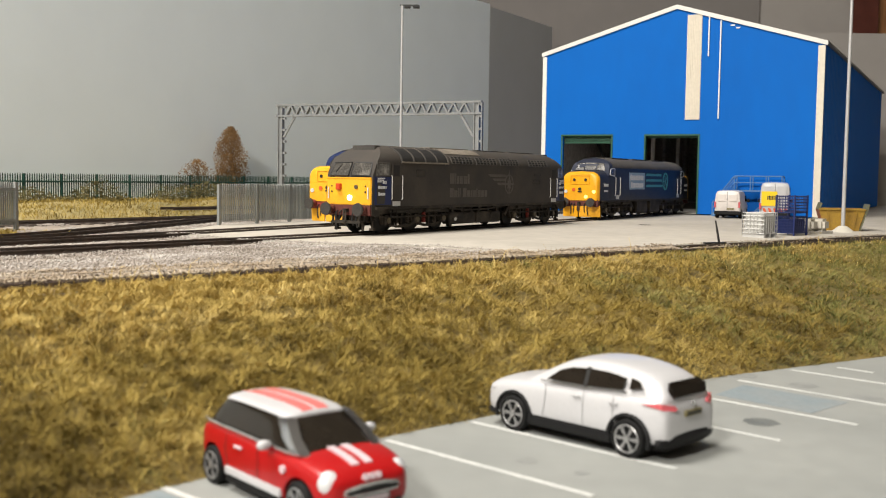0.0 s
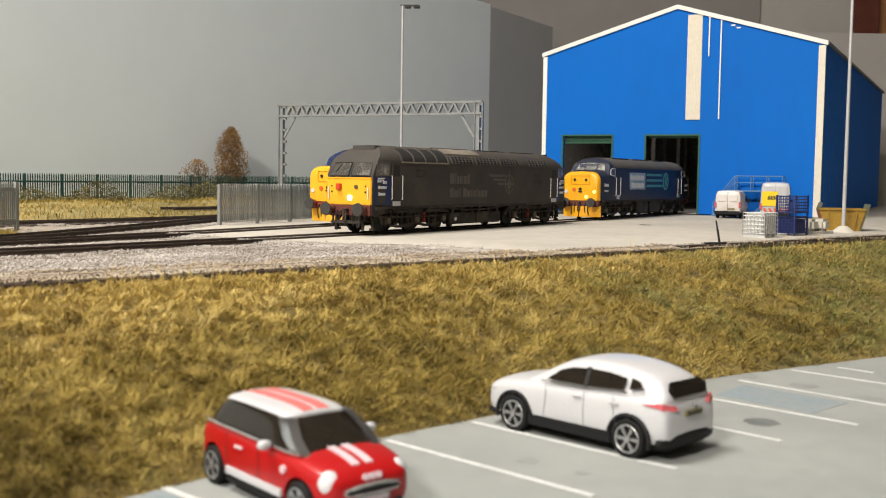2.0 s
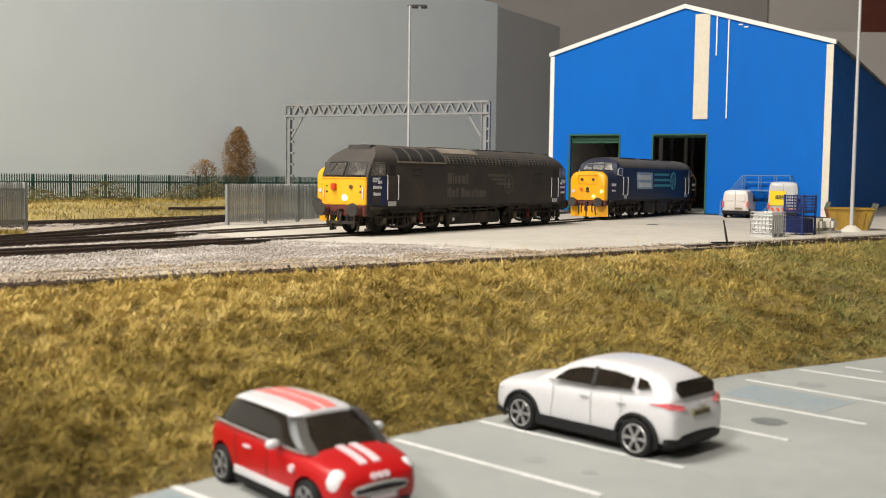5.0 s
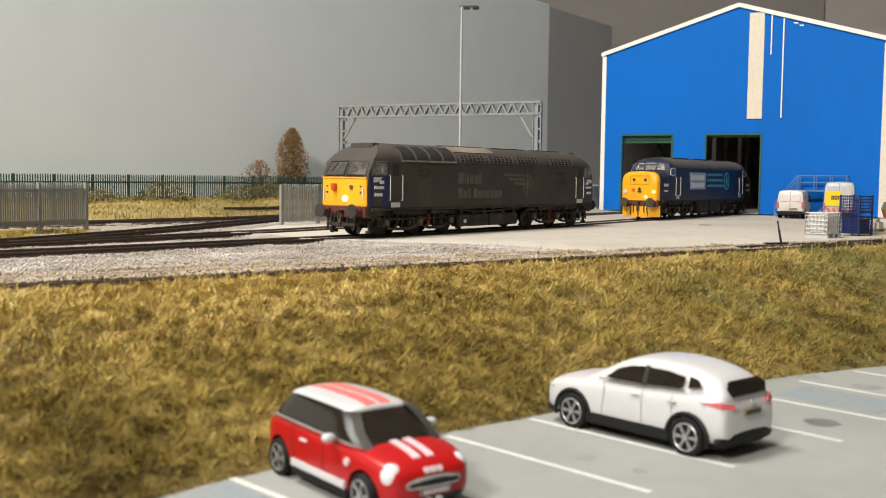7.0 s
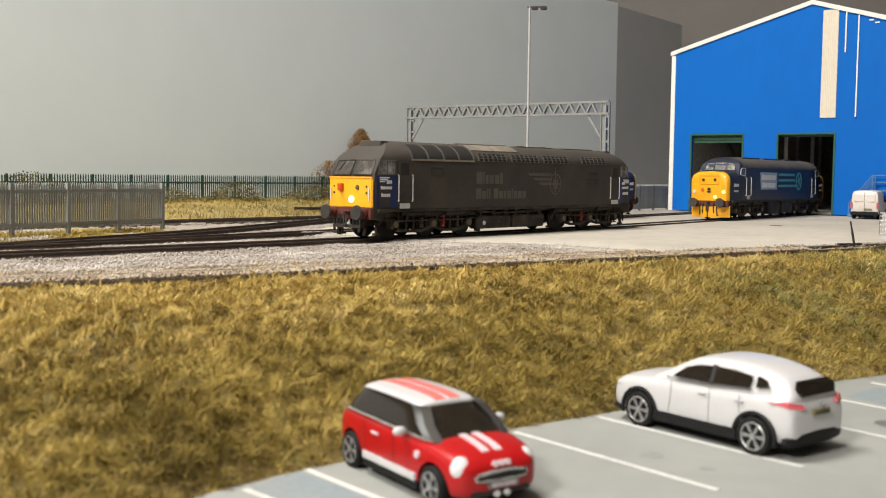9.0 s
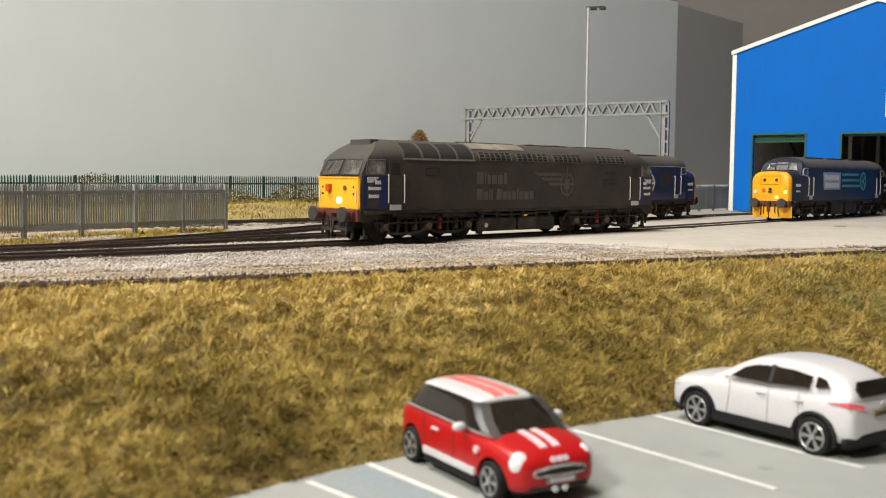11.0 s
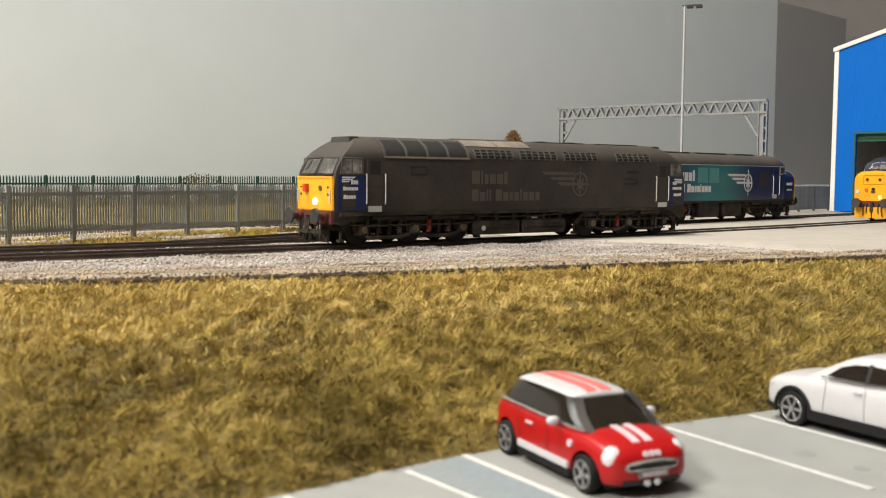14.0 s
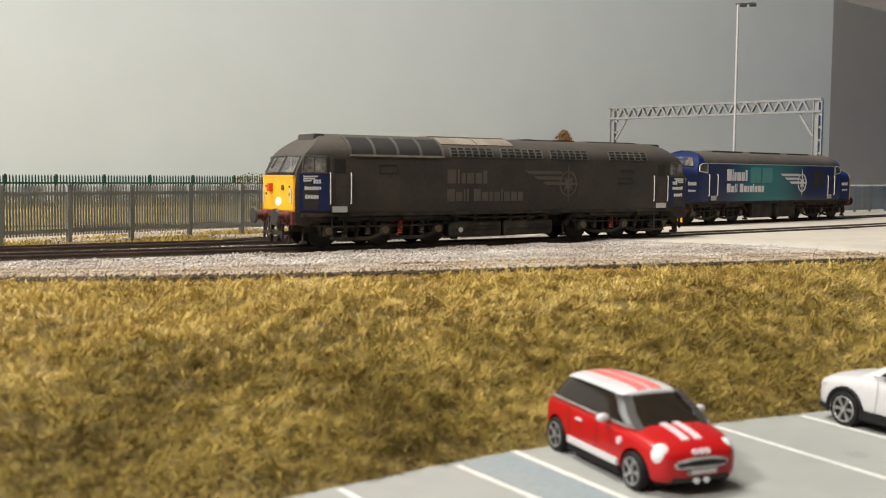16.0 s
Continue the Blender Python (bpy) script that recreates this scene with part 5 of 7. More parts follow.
def winged_star(parent, m, x, z, r, y, reach, label):
    """A compass star in a ring, with three trailing wing bars towards +x."""
    s = 1 if y > 0 else -1
    bm = BM()
    ring = [(x + r * 0.72 * math.cos(i * math.tau / 24), y, z + r * 0.8 * math.sin(i * math.tau / 24)) for i in range(25)]
    for a, b in zip(ring, ring[1:]):
        bar(bm, a, b, 0.02, r * 0.1)
    pts = []
    for i in range(16):
        q = (r * 1.25, r * 0.28, r * 0.62, r * 0.28)[i % 4]
        a = i * math.tau / 16 + math.pi / 2
        pts.append((x + q * 0.85 * math.cos(a), y, z + q * math.sin(a)))
    plate(bm, pts, (-0.008, 0.008))
    for k in range(3):
        z1 = z + r * (0.85 - 0.36 * k)
        plate(bm, [(x + r * 0.55, y, z1), (x + reach * (1 - 0.2 * k), y, z1), (x + reach * (0.9 - 0.2 * k), y, z1 - r * 0.22), (x + r * 0.5, y, z1 - r * 0.22)], (-0.007, 0.007))
    tagged(part("emblem", bm, m, parent, label), kind="stuff")


def build_main_loco():
    t = thing("diesel_locomotive", 0, 0, 0, 0, "grimy dark grey diesel locomotive with yellow cab fronts", "locomotive")
    HW, ZB, CANT, TOP = 1.36, 1.17, 3.08, 3.87
    front = lambda z: 9.12 - 0.05 * max(0, (1.5 - z)) - 0.5 * max(0, z - 2.42) - (0 if z < 3.1 else 0.85 * (z - 3.1) ** 1.25)
    rings = []
    for e in (-1, 1):
        seq = []
        for f, hw in ((0.0, HW), (0.35, HW), (0.62, HW * 0.985), (0.85, HW * 0.955), (1.0, HW * 0.92)):
            seq.append(body_ring(lambda z, f=f: e * (7.0 + (front(z) - 7.0) * f), hw, ZB, CANT, TOP))
        rings += seq[::-1] if e < 0 else seq
    bm = BM()
    loft(bm, rings, caps=(False, False))
    paired_cap(bm, rings[0]), paired_cap(bm, rings[-1])
    bmesh.ops.remove_doubles(bm, verts=bm.verts, dist=0.001)
    part("body", bm, M["loco"], t, "faded dark grey body side with ghosted lettering", 32)
    cab_y = lambda x: HW - max(0, abs(x) - 8.0) * 0.098
    for e in (-1, 1):
        lit = e > 0
        bm = BM()
        box(bm, min(e * 9.05, e * 9.16), max(e * 9.05, e * 9.16), -1.215, 1.215, 1.24, 2.4, 0.03)
        face = part("cab_front", bm, M["yellow"], t, "bright yellow warning panel", 40)
        bm = BM()
        box(bm, min(e * 9.1, e * 9.185), max(e * 9.1, e * 9.185), -1.22, 1.22, 2.36, 2.43, 0.015)
        part("windscreen_ledge", bm, M["yellow"], t)
        for y in (-1, 1):
            q = [(e * (front(z) + 0.012), y * yy, z) for yy, z in ((0.07, 2.52), (1.08, 2.5), (1.02, 3.05), (0.07, 3.07))]
            bm = BM()
            plate(bm, q, (-0.01, 0.02))
            ws = part("windscreen", bm, M["screen"], t, "dusty windscreen pane")
            bm = BM()
            pts = q + [q[0]]
            for a, b in zip(pts, pts[1:]):
                rod(bm, a, b, 0.035, 5)
            part("rubber_seal", bm, M["black"], ws)
            bm = BM()
            rod(bm, (e * (front(2.98) + 0.05), y * 0.55, 3.02), (e * (front(2.7) + 0.05), y * 0.8, 2.68), 0.015, 5)
            part("wiper", bm, M["black"], ws)
            bm = BM()
            rod(bm, (e * 9.2, y * 1.08, 1.5), (e * 9.2, y * 1.08, 2.0), 0.025, 5)
            part("handrail", bm, M["handrail"], face, "white front handrail")
            bm = BM()
            disc(bm, (e * 9.17, y * 0.92, 2.05), (1, 0, 0), 0.035, 0.03, 10)
            part("marker_lamp", bm, M["black"], face)
            bm = BM()
            disc(bm, (e * 9.17, y * 0.92, 1.8), (1, 0, 0), 0.045, 0.03, 10)
            part("marker_lamp", bm, M["black"], face)
        bm = BM()
        disc(bm, (e * 9.18, 0.08 * e, 1.55), (1, 0, 0), 0.125, 0.06, 16)
        part("headlamp", bm, M["glow" if lit else "lens"], face, "round lit headlamp" if lit else "round unlit headlamp")
        bm = BM()
        box(bm, min(e * 9.14, e * 9.3), max(e * 9.14, e * 9.3), -0.5 * e - 0.12, -0.5 * e + 0.12, 1.88, 2.16, 0.02)
        part("lamp_box", bm, M["red"], face, "orange-red box on the cab front")
        bm = BM()
        disc(bm, (e * 9.18, 0.42 * e, 2.02), (1, 0, 0), 0.09, 0.05, 12)
        part("front_badge", bm, M["brass"], face)
        bm = BM()
        box(bm, min(e * 7.7, e * 8.12), max(e * 7.7, e * 8.12), -0.62, 0.62, 3.5, 3.84, 0.03)
        part("horn_cover", bm, M["locoroof"], t, "flat-fronted horn cover on the cab roof")
        for s in (-1, 1):
            x = [e * v for v in (7.9, 8.98)]
            bm = BM()
            plate(bm, [(x[0], s * (cab_y(x[0]) + 0.004), 1.26), (x[1], s * (cab_y(x[1]) + 0.004), 1.26), (x[1], s * (cab_y(x[1]) + 0.004), 2.47), (x[0], s * (cab_y(x[0]) + 0.004), 2.47)], (-0.012, 0.012))
            panel = part("cab_side_panel", bm, M["navy"], t, "clean navy cab side panel")
            yy = s * (cab_y(8.45) + 0.02)
            for (a, b, z0, z1, n) in ((8.82, 8.12, 1.95, 2.08, 8), (8.5, 8.0, 2.16, 2.32, 5)):
                marks(panel, M["letterwhite"], e * a, e * b, z0, z1, yy, n)
            marks(panel, M["letterwhite"], e * 8.8, e * 8.3, 1.66, 1.8, yy, 5, "number_bar")
            bm = BM()
            for k in range(3):
                plate(bm, [(e * 8.85, yy, 2.42 - k * 0.07), (e * (8.3 + k * 0.12), yy, 2.42 - k * 0.07), (e * (8.36 + k * 0.12), yy, 2.37 - k * 0.07), (e * 8.85, yy, 2.37 - k * 0.07)], (-0.008, 0.008))
            part("wing_mark", bm, M["letterwhite"], panel)
            # windows and door
            for a, b in ((8.06, 8.42), (8.46, 8.84)):
                bm = BM()
                plate(bm, [(e * a, s * (cab_y(a) + 0.002), 2.54), (e * b, s * (cab_y(b) + 0.002), 2.54), (e * (b - 0.05 * (b > 8.5)), s * (cab_y(b) - 0.003), 3.03), (e * a, s * (cab_y(a) - 0.003), 3.03)], (-0.012, 0.012))
                part("cab_window", bm, M["cabglass"], t, "cab side window, pale blotches for reflections and curtains")
            bm = BM()
            pts = [(e * xx, s * (cab_y(xx) + 0.01), zz) for xx, zz in ((8.02, 2.51), (8.88, 2.51), (8.82, 3.06), (8.02, 3.06), (8.02, 2.51))]
            bent(bm, pts, 0.018, 4)
            part("window_frame", bm, M["locoroof"], t)
            bm = BM()
            box(bm, min(e * 7.2, e * 7.84), max(e * 7.2, e * 7.84), min(s * 1.35, s * 1.372), max(s * 1.35, s * 1.372), 1.2, 3.05, 0.008)
            door = part("cab_door", bm, M["loco"], t, "grimy grey cab door")
            bm = BM()
            box(bm, min(e * 7.3, e * 7.74), max(e * 7.3, e * 7.74), min(s * 1.36, s * 1.382), max(s * 1.36, s * 1.382), 2.5, 2.98)
            part("door_window", bm, M["grille"], door)
            bm = BM()
            box(bm, min(e * 7.25, e * 7.8), max(e * 7.25, e * 7.8), min(s * 1.36, s * 1.40), max(s * 1.36, s * 1.40), 1.2, 1.4)
            part("kick_plate", bm, M["mast"], door, "pale worn kick plate")
            for x0 in (7.89, 7.1):
                bm = BM()
                bent(bm, [(e * x0, s * 1.36, 1.48), (e * x0, s * 1.41, 1.5), (e * x0, s * 1.41, 2.5), (e * x0, s * 1.36, 2.52)], 0.018)
                part("handrail", bm, M["handrail"], t, "white door handrail")
            bm = BM()
            for z in (0.28, 0.68, 1.06):
                box(bm, min(e * 7.28, e * 7.76), max(e * 7.28, e * 7.76), min(s * 1.1, s * 1.36), max(s * 1.1, s * 1.36), z, z + 0.05)
            for xx in (7.3, 7.74):
                bar(bm, (e * xx, s * 1.22, 0.28), (e * xx, s * 1.22, 1.16), 0.06, 0.06)
            part("cab_step", bm, M["under"], t)
        buffer_gear(t, e, 9.2, M["redbeam"], M["buffer"])
        for s in (-1, 1):
            bm = BM()
            plate(bm, [(e * 7.9, s * 1.2, 1.16), (e * 9.1, s * 1.2, 1.24), (e * 9.1, s * 1.2, 0.8), (e * 8.75, s * 1.2, 0.72)], (-0.03, 0.03))
            part("valance", bm, M["under"], t)
    # roof: four broad panels towards the front, then grilles
    for s in (-1, 1):
        for k in range(4):
            a, b = 3.38 + k * 0.94, 4.26 + k * 0.94
            bm = BM()
            roof_patch(bm, a, b, 3.15, 3.74, HW, CANT, TOP, 0.006, s)
            part("roof_panel", bm, M["grille"], t, "dark translucent roof panel", 30)
        for x0 in (3.34, 4.28, 5.22, 6.16, 7.1):
            bm = BM()
            roof_patch(bm, x0 - 0.045, x0 + 0.045, 3.1, 3.78, HW, CANT, TOP, 0.04, s)
            part("roof_rib", bm, M["locoroof"], t, "", 30)
        bm = BM()
        roof_patch(bm, 3.3, 7.14, 3.085, 3.15, HW, CANT, TOP, 0.04, s, 2)
        part("cantrail_strip", bm, M["rooftan"], t, "rusty brown cantrail strip")
        for a, b in ((3.35, 1.7), (1.62, 0.0)):
            bm = BM()
            roof_patch(bm, b, a, 3.58, 3.83, HW, CANT, TOP, 0.022, s)
            part("roof_plate", bm, M["rooftan"], t, "dusty tan roof plate", 30)
        for a, b in ((3.0, 1.12), (0.74, -1.2), (-1.62, -3.5), (-4.65, -6.7)):
            bm = BM()
            roof_patch(bm, b, a, 3.14, 3.46, HW, CANT, TOP, 0.004, s)
            g = part("roof_grille", bm, M["grille"], t, "black roof grille", 30)
            for i in range(7):
                x = a + (b - a) * i / 6
                bm = BM()
                roof_patch(bm, x - 0.03, x + 0.03, 3.13, 3.47, HW, CANT, TOP, 0.03, s, 3)
                part("grille_bar", bm, M["locoroof"], g)
            for z in (3.14, 3.25, 3.36, 3.46):
                bm = BM()
                roof_patch(bm, b, a, z - 0.012, z + 0.012, HW, CANT, TOP, 0.022, s, 1)
                part("grille_bar", bm, M["locoroof"], g)
        for x0, x1, z0, z1 in ((5.28, 5.98, 2.52, 2.8), (-5.25, -5.95, 2.66, 2.72), (-5.1, -5.9, 2.2, 2.4)):
            bm = BM()
            y0, y1 = min(s * 1.355, s * 1.372), max(s * 1.355, s * 1.372)
            bent(bm, [(x0, s * 1.365, z0), (x1, s * 1.365, z0), (x1, s * 1.365, z1), (x0, s * 1.365, z1), (x0, s * 1.365, z0)], 0.018, 4)
            part("side_vent", bm, M["grille"], t)
        y = s * 1.362
        if s > 0:
            marks(t, M["letter"], 3.2, 1.37, 2.18, 2.68, y, WORD_SHORT), marks(t, M["letter"], 3.2, -0.3, 1.54, 1.98, y, WORD_LONG)
        else:
            marks(t, M["letter"], -3.2, -1.37, 2.18, 2.68, y, WORD_SHORT), marks(t, M["letter"], -3.2, 0.3, 1.54, 1.98, y, WORD_LONG)
        winged_star(t, M["letter"], -2.5 if s > 0 else 2.5, 2.18, 0.58, s * 1.37, 2.15, "ghosted compass star with wings")
        bm = BM()
        box(bm, -8.9, 8.9, min(s * 1.2, s * 1.34), max(s * 1.2, s * 1.34), 1.06, 1.18)
        part("solebar", bm, M["under"], t)
        for x0, x1 in ((0.62, 2.95), (-1.85, 0.5)):
            bm = BM()
            box(bm, x0, x1, min(s * 0.75, s * 1.24), max(s * 0.75, s * 1.24), 0.25, 0.82, 0.05)
            tank = part("equipment_box", bm, M["under"], t, "oily underslung equipment box")
            bm = BM()
            box(bm, x0 + 0.2, x1 - 0.2, min(s * 1.22, s * 1.27), max(s * 1.22, s * 1.27), 0.52, 0.57), box(bm, x0 + 0.5, x0 + 1.0, min(s * 1.22, s * 1.28), max(s * 1.22, s * 1.28), 0.65, 0.75)
            part("box_rib", bm, M["under"], tank)
            for x in (x0 + 0.3, (x0 + x1) / 2, x1 - 0.3):
                bm = BM()
                box(bm, x - 0.08, x + 0.08, min(s * 0.9, s * 1.2), max(s * 0.9, s * 1.2), 0.8, 1.1)
                part("hanger", bm, M["under"], t)
        bm = BM()
        disc(bm, (2.5, s * 1.27, 0.5), (0, 1, 0), 0.09, 0.04, 12)
        part("filler_cap", bm, M["mast"], t, "pale round filler cap")
        bm = BM()
        bent(bm, [(2.9, s * 1.15, 1.02), (1.5, s * 1.18, 0.92), (-0.5, s * 1.18, 0.94), (-1.9, s * 1.15, 1.02)], 0.05)
        part("pipe_run", bm, M["under"], t)
    bm = BM()
    box(bm, -0.1, 3.4, -0.34, 0.34, 3.83, 3.895, 0.02)
    part("roof_hatch", bm, M["rooftan"], t, "dusty brown roof hatch")
    for a, b in ((-3.7, -0.9), (-7.0, -4.3)):
        bm = BM()
        box(bm, a, b, -0.34, 0.34, 3.82, 3.885, 0.02)
        part("roof_hatch", bm, M["locoroof"], t)
    for x in (-1.5, -3.2):
        bm = BM()
        disc(bm, (x, 0, 3.88), (0, 0, 1), 0.2, 0.06, 12)
        part("exhaust_port", bm, M["grille"], t)
    bm = BM()
    box(bm, -8.8, 8.8, -0.85, 0.85, 0.95, 1.2)
    part("underframe", bm, M["under"], t)
    wheels = []
    bogie(t, 5.64, 1, wheels), bogie(t, -5.64, -1, wheels)
    return t, wheels


def livery(name, inner, outer, x0, x1, soft, slant=0.0):
    """Body paint that blends from one colour to another along the side."""
    m = mat(name, outer, 0.4, var=0.08, size=1.2, coat=0.08, spec=0.3)
    n, link = m.node_tree.nodes, m.node_tree.links.new
    out = n["Principled BSDF"]
    old = out.inputs["Base Color"].links[0].from_socket
    tc, sep, ramp, mix, comb = n.new("ShaderNodeTexCoord"), n.new("ShaderNodeSeparateXYZ"), n.new("ShaderNodeValToRGB"), n.new("ShaderNodeMix"), n.new("ShaderNodeMath")
    link(tc.outputs["Object"], sep.inputs[0])
    comb.operation = "MULTIPLY_ADD"
    comb.inputs[1].default_value, comb.inputs[2].default_value = 1 / K / 20, 0.5
    link(sep.outputs[0], comb.inputs[0]), link(comb.outputs[0], ramp.inputs[0])
    e = ramp.color_ramp.elements
    e[0].position, e[0].color = x0 / 20 + 0.5 - soft, (0, 0, 0, 1)
    e[1].position, e[1].color = x0 / 20 + 0.5 + soft, (1, 1, 1, 1)
    a, b = e.new(x1 / 20 + 0.5 - soft), e.new(x1 / 20 + 0.5 + soft)
    a.color, b.color = (1, 1, 1, 1), (0, 0, 0, 1)
    mix.data_type = "RGBA"
    link(ramp.outputs[0], mix.inputs[0]), link(old, mix.inputs[6])
    mix.inputs[7].default_value = (*inner, 1)
    link(mix.outputs[2], out.inputs["Base Color"])
    return m


def build_nose_loco(x, y, rz, label, paint, yellow, teal, lamps):
    """A diesel with a bonnet at each end."""
    t = thing("diesel_locomotive", x, y, 0, rz, label, "locomotive", "parked locomotives")
    HW, ZB, CANT, TOP = 1.35, 1.17, 3.22, 3.9
    rings = []
    cabf = lambda z: 7.62 - (0 if z < 2.9 else 0.42 * (z - 2.9) + 0.9 * max(0, z - 3.45) ** 1.2)
    for e in (-1, 1):
        seq = [body_ring(lambda z, f=f: e * (6.3 + (cabf(z) - 6.3) * f), hw, ZB, CANT, TOP) for f, hw in ((0, HW), (0.5, HW), (0.85, HW * 0.98), (1.0, HW * 0.95))]
        rings += seq[::-1] if e < 0 else seq
    bm = BM()
    loft(bm, rings, caps=(False, False))
    paired_cap(bm, rings[0]), paired_cap(bm, rings[-1])
    bmesh.ops.remove_doubles(bm, verts=bm.verts, dist=0.001)
    part("body", bm, paint, t, "", 32)
    roofm = M["locoroof"]
    for s in (-1, 1):
        bm = BM()
        roof_patch(bm, -7.0, 7.0, 3.24, 3.895, HW, CANT, TOP, 0.012, s, 9)
        part("roof_skin", bm, roofm, t, "sooty dark grey roof", 32)
        bm = BM()
        box(bm, -6.6, 6.6, min(s * 1.34, s * 1.362), max(s * 1.34, s * 1.362), 3.2, 3.235)
        part("cantrail_line", bm, M["mast"] if teal else M["navy2"], t)
    for a, b in ((-5, -2.6), (-1.8, 1.5), (2.2, 5.2)):
        bm = BM()
        box(bm, a, b, -0.55, 0.55, 3.85, 3.93, 0.02)
        part("roof_hatch", bm, roofm, t)

    def nose_ring(x0, hw, zt, n=7):
        half = [(hw, ZB), (hw, 1.6), (hw, zt - 0.55)] + [(hw - 0.55 + 0.55 * math.cos(i * math.pi / 2 / n), zt - 0.55 + 0.55 * math.sin(i * math.pi / 2 / n)) for i in range(1, n + 1)] + [(0, zt + 0.04)]
        pts = half + [(-yy, zz) for yy, zz in half[-2::-1]]
        return [(x0, yy, zz) for yy, zz in pts]
    for e in (-1, 1):
        bm = BM()
        r = [nose_ring(e * 7.5, 1.32, 3.02), nose_ring(e * 8.4, 1.28, 2.99), nose_ring(e * 8.88, 1.23, 2.95)]
        loft(bm, r if e > 0 else r[::-1])
        part("nose", bm, M["navy"] if teal else M["navy2"], t, "navy bonnet side", 40)
        bm = BM()
        r = [nose_ring(e * 8.86, 1.24, 2.96), nose_ring(e * 9.05, 1.21, 2.92), nose_ring(e * 9.14, 1.12, 2.83)]
        loft(bm, r if e > 0 else r[::-1])
        face = part("nose_front", bm, yellow, t, "rounded bright yellow nose", 40)
        bm = BM()
        bent(bm, [(e * 9.16, -0.62, 2.2), (e * 9.16, 0.62, 2.2), (e * 9.16, 0.62, 2.72), (e * 9.16, -0.62, 2.72), (e * 9.16, -0.62, 2.2)], 0.018, 4)
        part("headcode_frame", bm, yellow, face)
        for yy in (-0.38, 0.38):
            bm = BM()
            disc(bm, (e * 9.16, yy, 2.46), (1, 0, 0), 0.085, 0.05, 12)
            part("headcode_lamp", bm, M["black"], face, "dark round lamp")
        bm = BM()
        disc(bm, (e * 9.17, 0.0, 1.88), (1, 0, 0), 0.1, 0.05, 12), box(bm, min(e * 9.14, e * 9.2), max(e * 9.14, e * 9.2), -0.12, 0.12, 1.68, 1.76)
        bmesh.ops.remove_doubles(bm, verts=bm.verts, dist=0.0005)
        part("headlamp", bm, M["black"], face)
        for yy, z, m in ((0.95, 1.72, "glowamber" if lamps else "lens"), (-0.95, 1.72, "lens"), (0.42, 1.4, "glowamber" if lamps else "lens"), (-0.42, 1.84, "stripered")):
            bm = BM()
            disc(bm, (e * 9.15, yy, z), (1, 0, 0), 0.11, 0.06, 12)
            part("marker_lamp", bm, M[m], face, "small round marker lamp")
        marks(face, M["stripered"], e * 9.16, e * 9.17, 1.95, 2.05, 1.0, 1, "number_bar")
        for yy in (-1, 1):
            q = [(e * (cabf(z) + 0.012), yy * v, z) for v, z in ((0.42, 3.08), (1.02, 3.06), (0.86, 3.5), (0.42, 3.55))]
            bm = BM()
            plate(bm, q, (-0.01, 0.02))
            ws = part("windscreen", bm, M["screen"], t, "dusty windscreen pane")
            bm = BM()
            for a, b in zip(q + q[:1], q[1:] + q[:1]):
                rod(bm, a, b, 0.025, 5)
            part("rubber_seal", bm, M["black"], ws)
        q = [(e * (cabf(z) + 0.012), v, z) for v, z in ((-0.36, 3.09), (0.36, 3.09), (0.36, 3.55), (-0.36, 3.55))]
        bm = BM()
        plate(bm, q, (-0.01, 0.02))
        part("windscreen", bm, M["screen"], t, "dusty windscreen pane")
        for s in (-1, 1):
            q = [(e * xx, s * (1.352 - (0.02 if xx > 7 else 0)), zz) for xx, zz in ((6.75, 2.72), (7.45, 2.8), (7.42, 3.1), (7.2, 3.2), (6.75, 3.2))]
            bm = BM()
            plate(bm, q, (-0.015, 0.015))
            w = part("cab_window", bm, M["screen"], t, "cab side window with a pale frame")
            bm = BM()
            for a, b in zip(q + q[:1], q[1:] + q[:1]):
                rod(bm, a, b, 0.03, 5)
            part("window_frame", bm, M["mast"], w)
            bm = BM()
            box(bm, min(e * 5.95, e * 6.55), max(e * 5.95, e * 6.55), min(s * 1.33, s * 1.364), max(s * 1.33, s * 1.364), 1.2, 3.15, 0.01)
            part("cab_door", bm, M["navy"] if teal else M["navy2"], t)
            for x0 in (5.86, 6.64):
                bm = BM()
                bent(bm, [(e * x0, s * 1.35, 1.5), (e * x0, s * 1.42, 1.52), (e * x0, s * 1.42, 2.6), (e * x0, s * 1.35, 2.62)], 0.022)
                part("handrail", bm, M["handrail"], t)
            marks(t, M["letterwhite"], e * 8.4, e * 7.75, 1.72, 1.84, s * 1.325, 5, "number_bar")
            marks(t, M["letterwhite"], e * 8.45, e * 7.7, 2.05, 2.25, s * 1.325, 5)
            bm = BM()
            box(bm, min(e * 5.9, e * 6.4), max(e * 5.9, e * 6.4), min(s * 1.35, s * 1.37), max(s * 1.35, s * 1.37), 1.25, 1.5)
            part("data_panel", bm, M["mast"], t)
        buffer_gear(t, e, 9.1, M["spring"] if teal and e > 0 else M["redbeam"], M["buffer"], yellow if e > 0 else None)
    for s in (-1, 1):
        y1 = s * 1.354
        f = 1 if s > 0 else -1
        if teal:
            marks(t, M["letterwhite"], f * 4.95, f * 2.9, 2.3, 2.92, y1, WORD_SHORT), marks(t, M["letterwhite"], f * 4.95, f * 1.2, 1.68, 2.14, y1, WORD_LONG)
            winged_star(t, M["letterwhite"], f * -2.9, 2.2, 0.62, s * 1.362, 2.4, "white compass star with wings")
            for x0, z0 in ((0.4, 2.2), (1.6, 2.2)):
                bm = BM()
                box(bm, x0, x0 + 1.0, min(y1, y1 + s * 0.014), max(y1, y1 + s * 0.014), z0, z0 + 0.85)
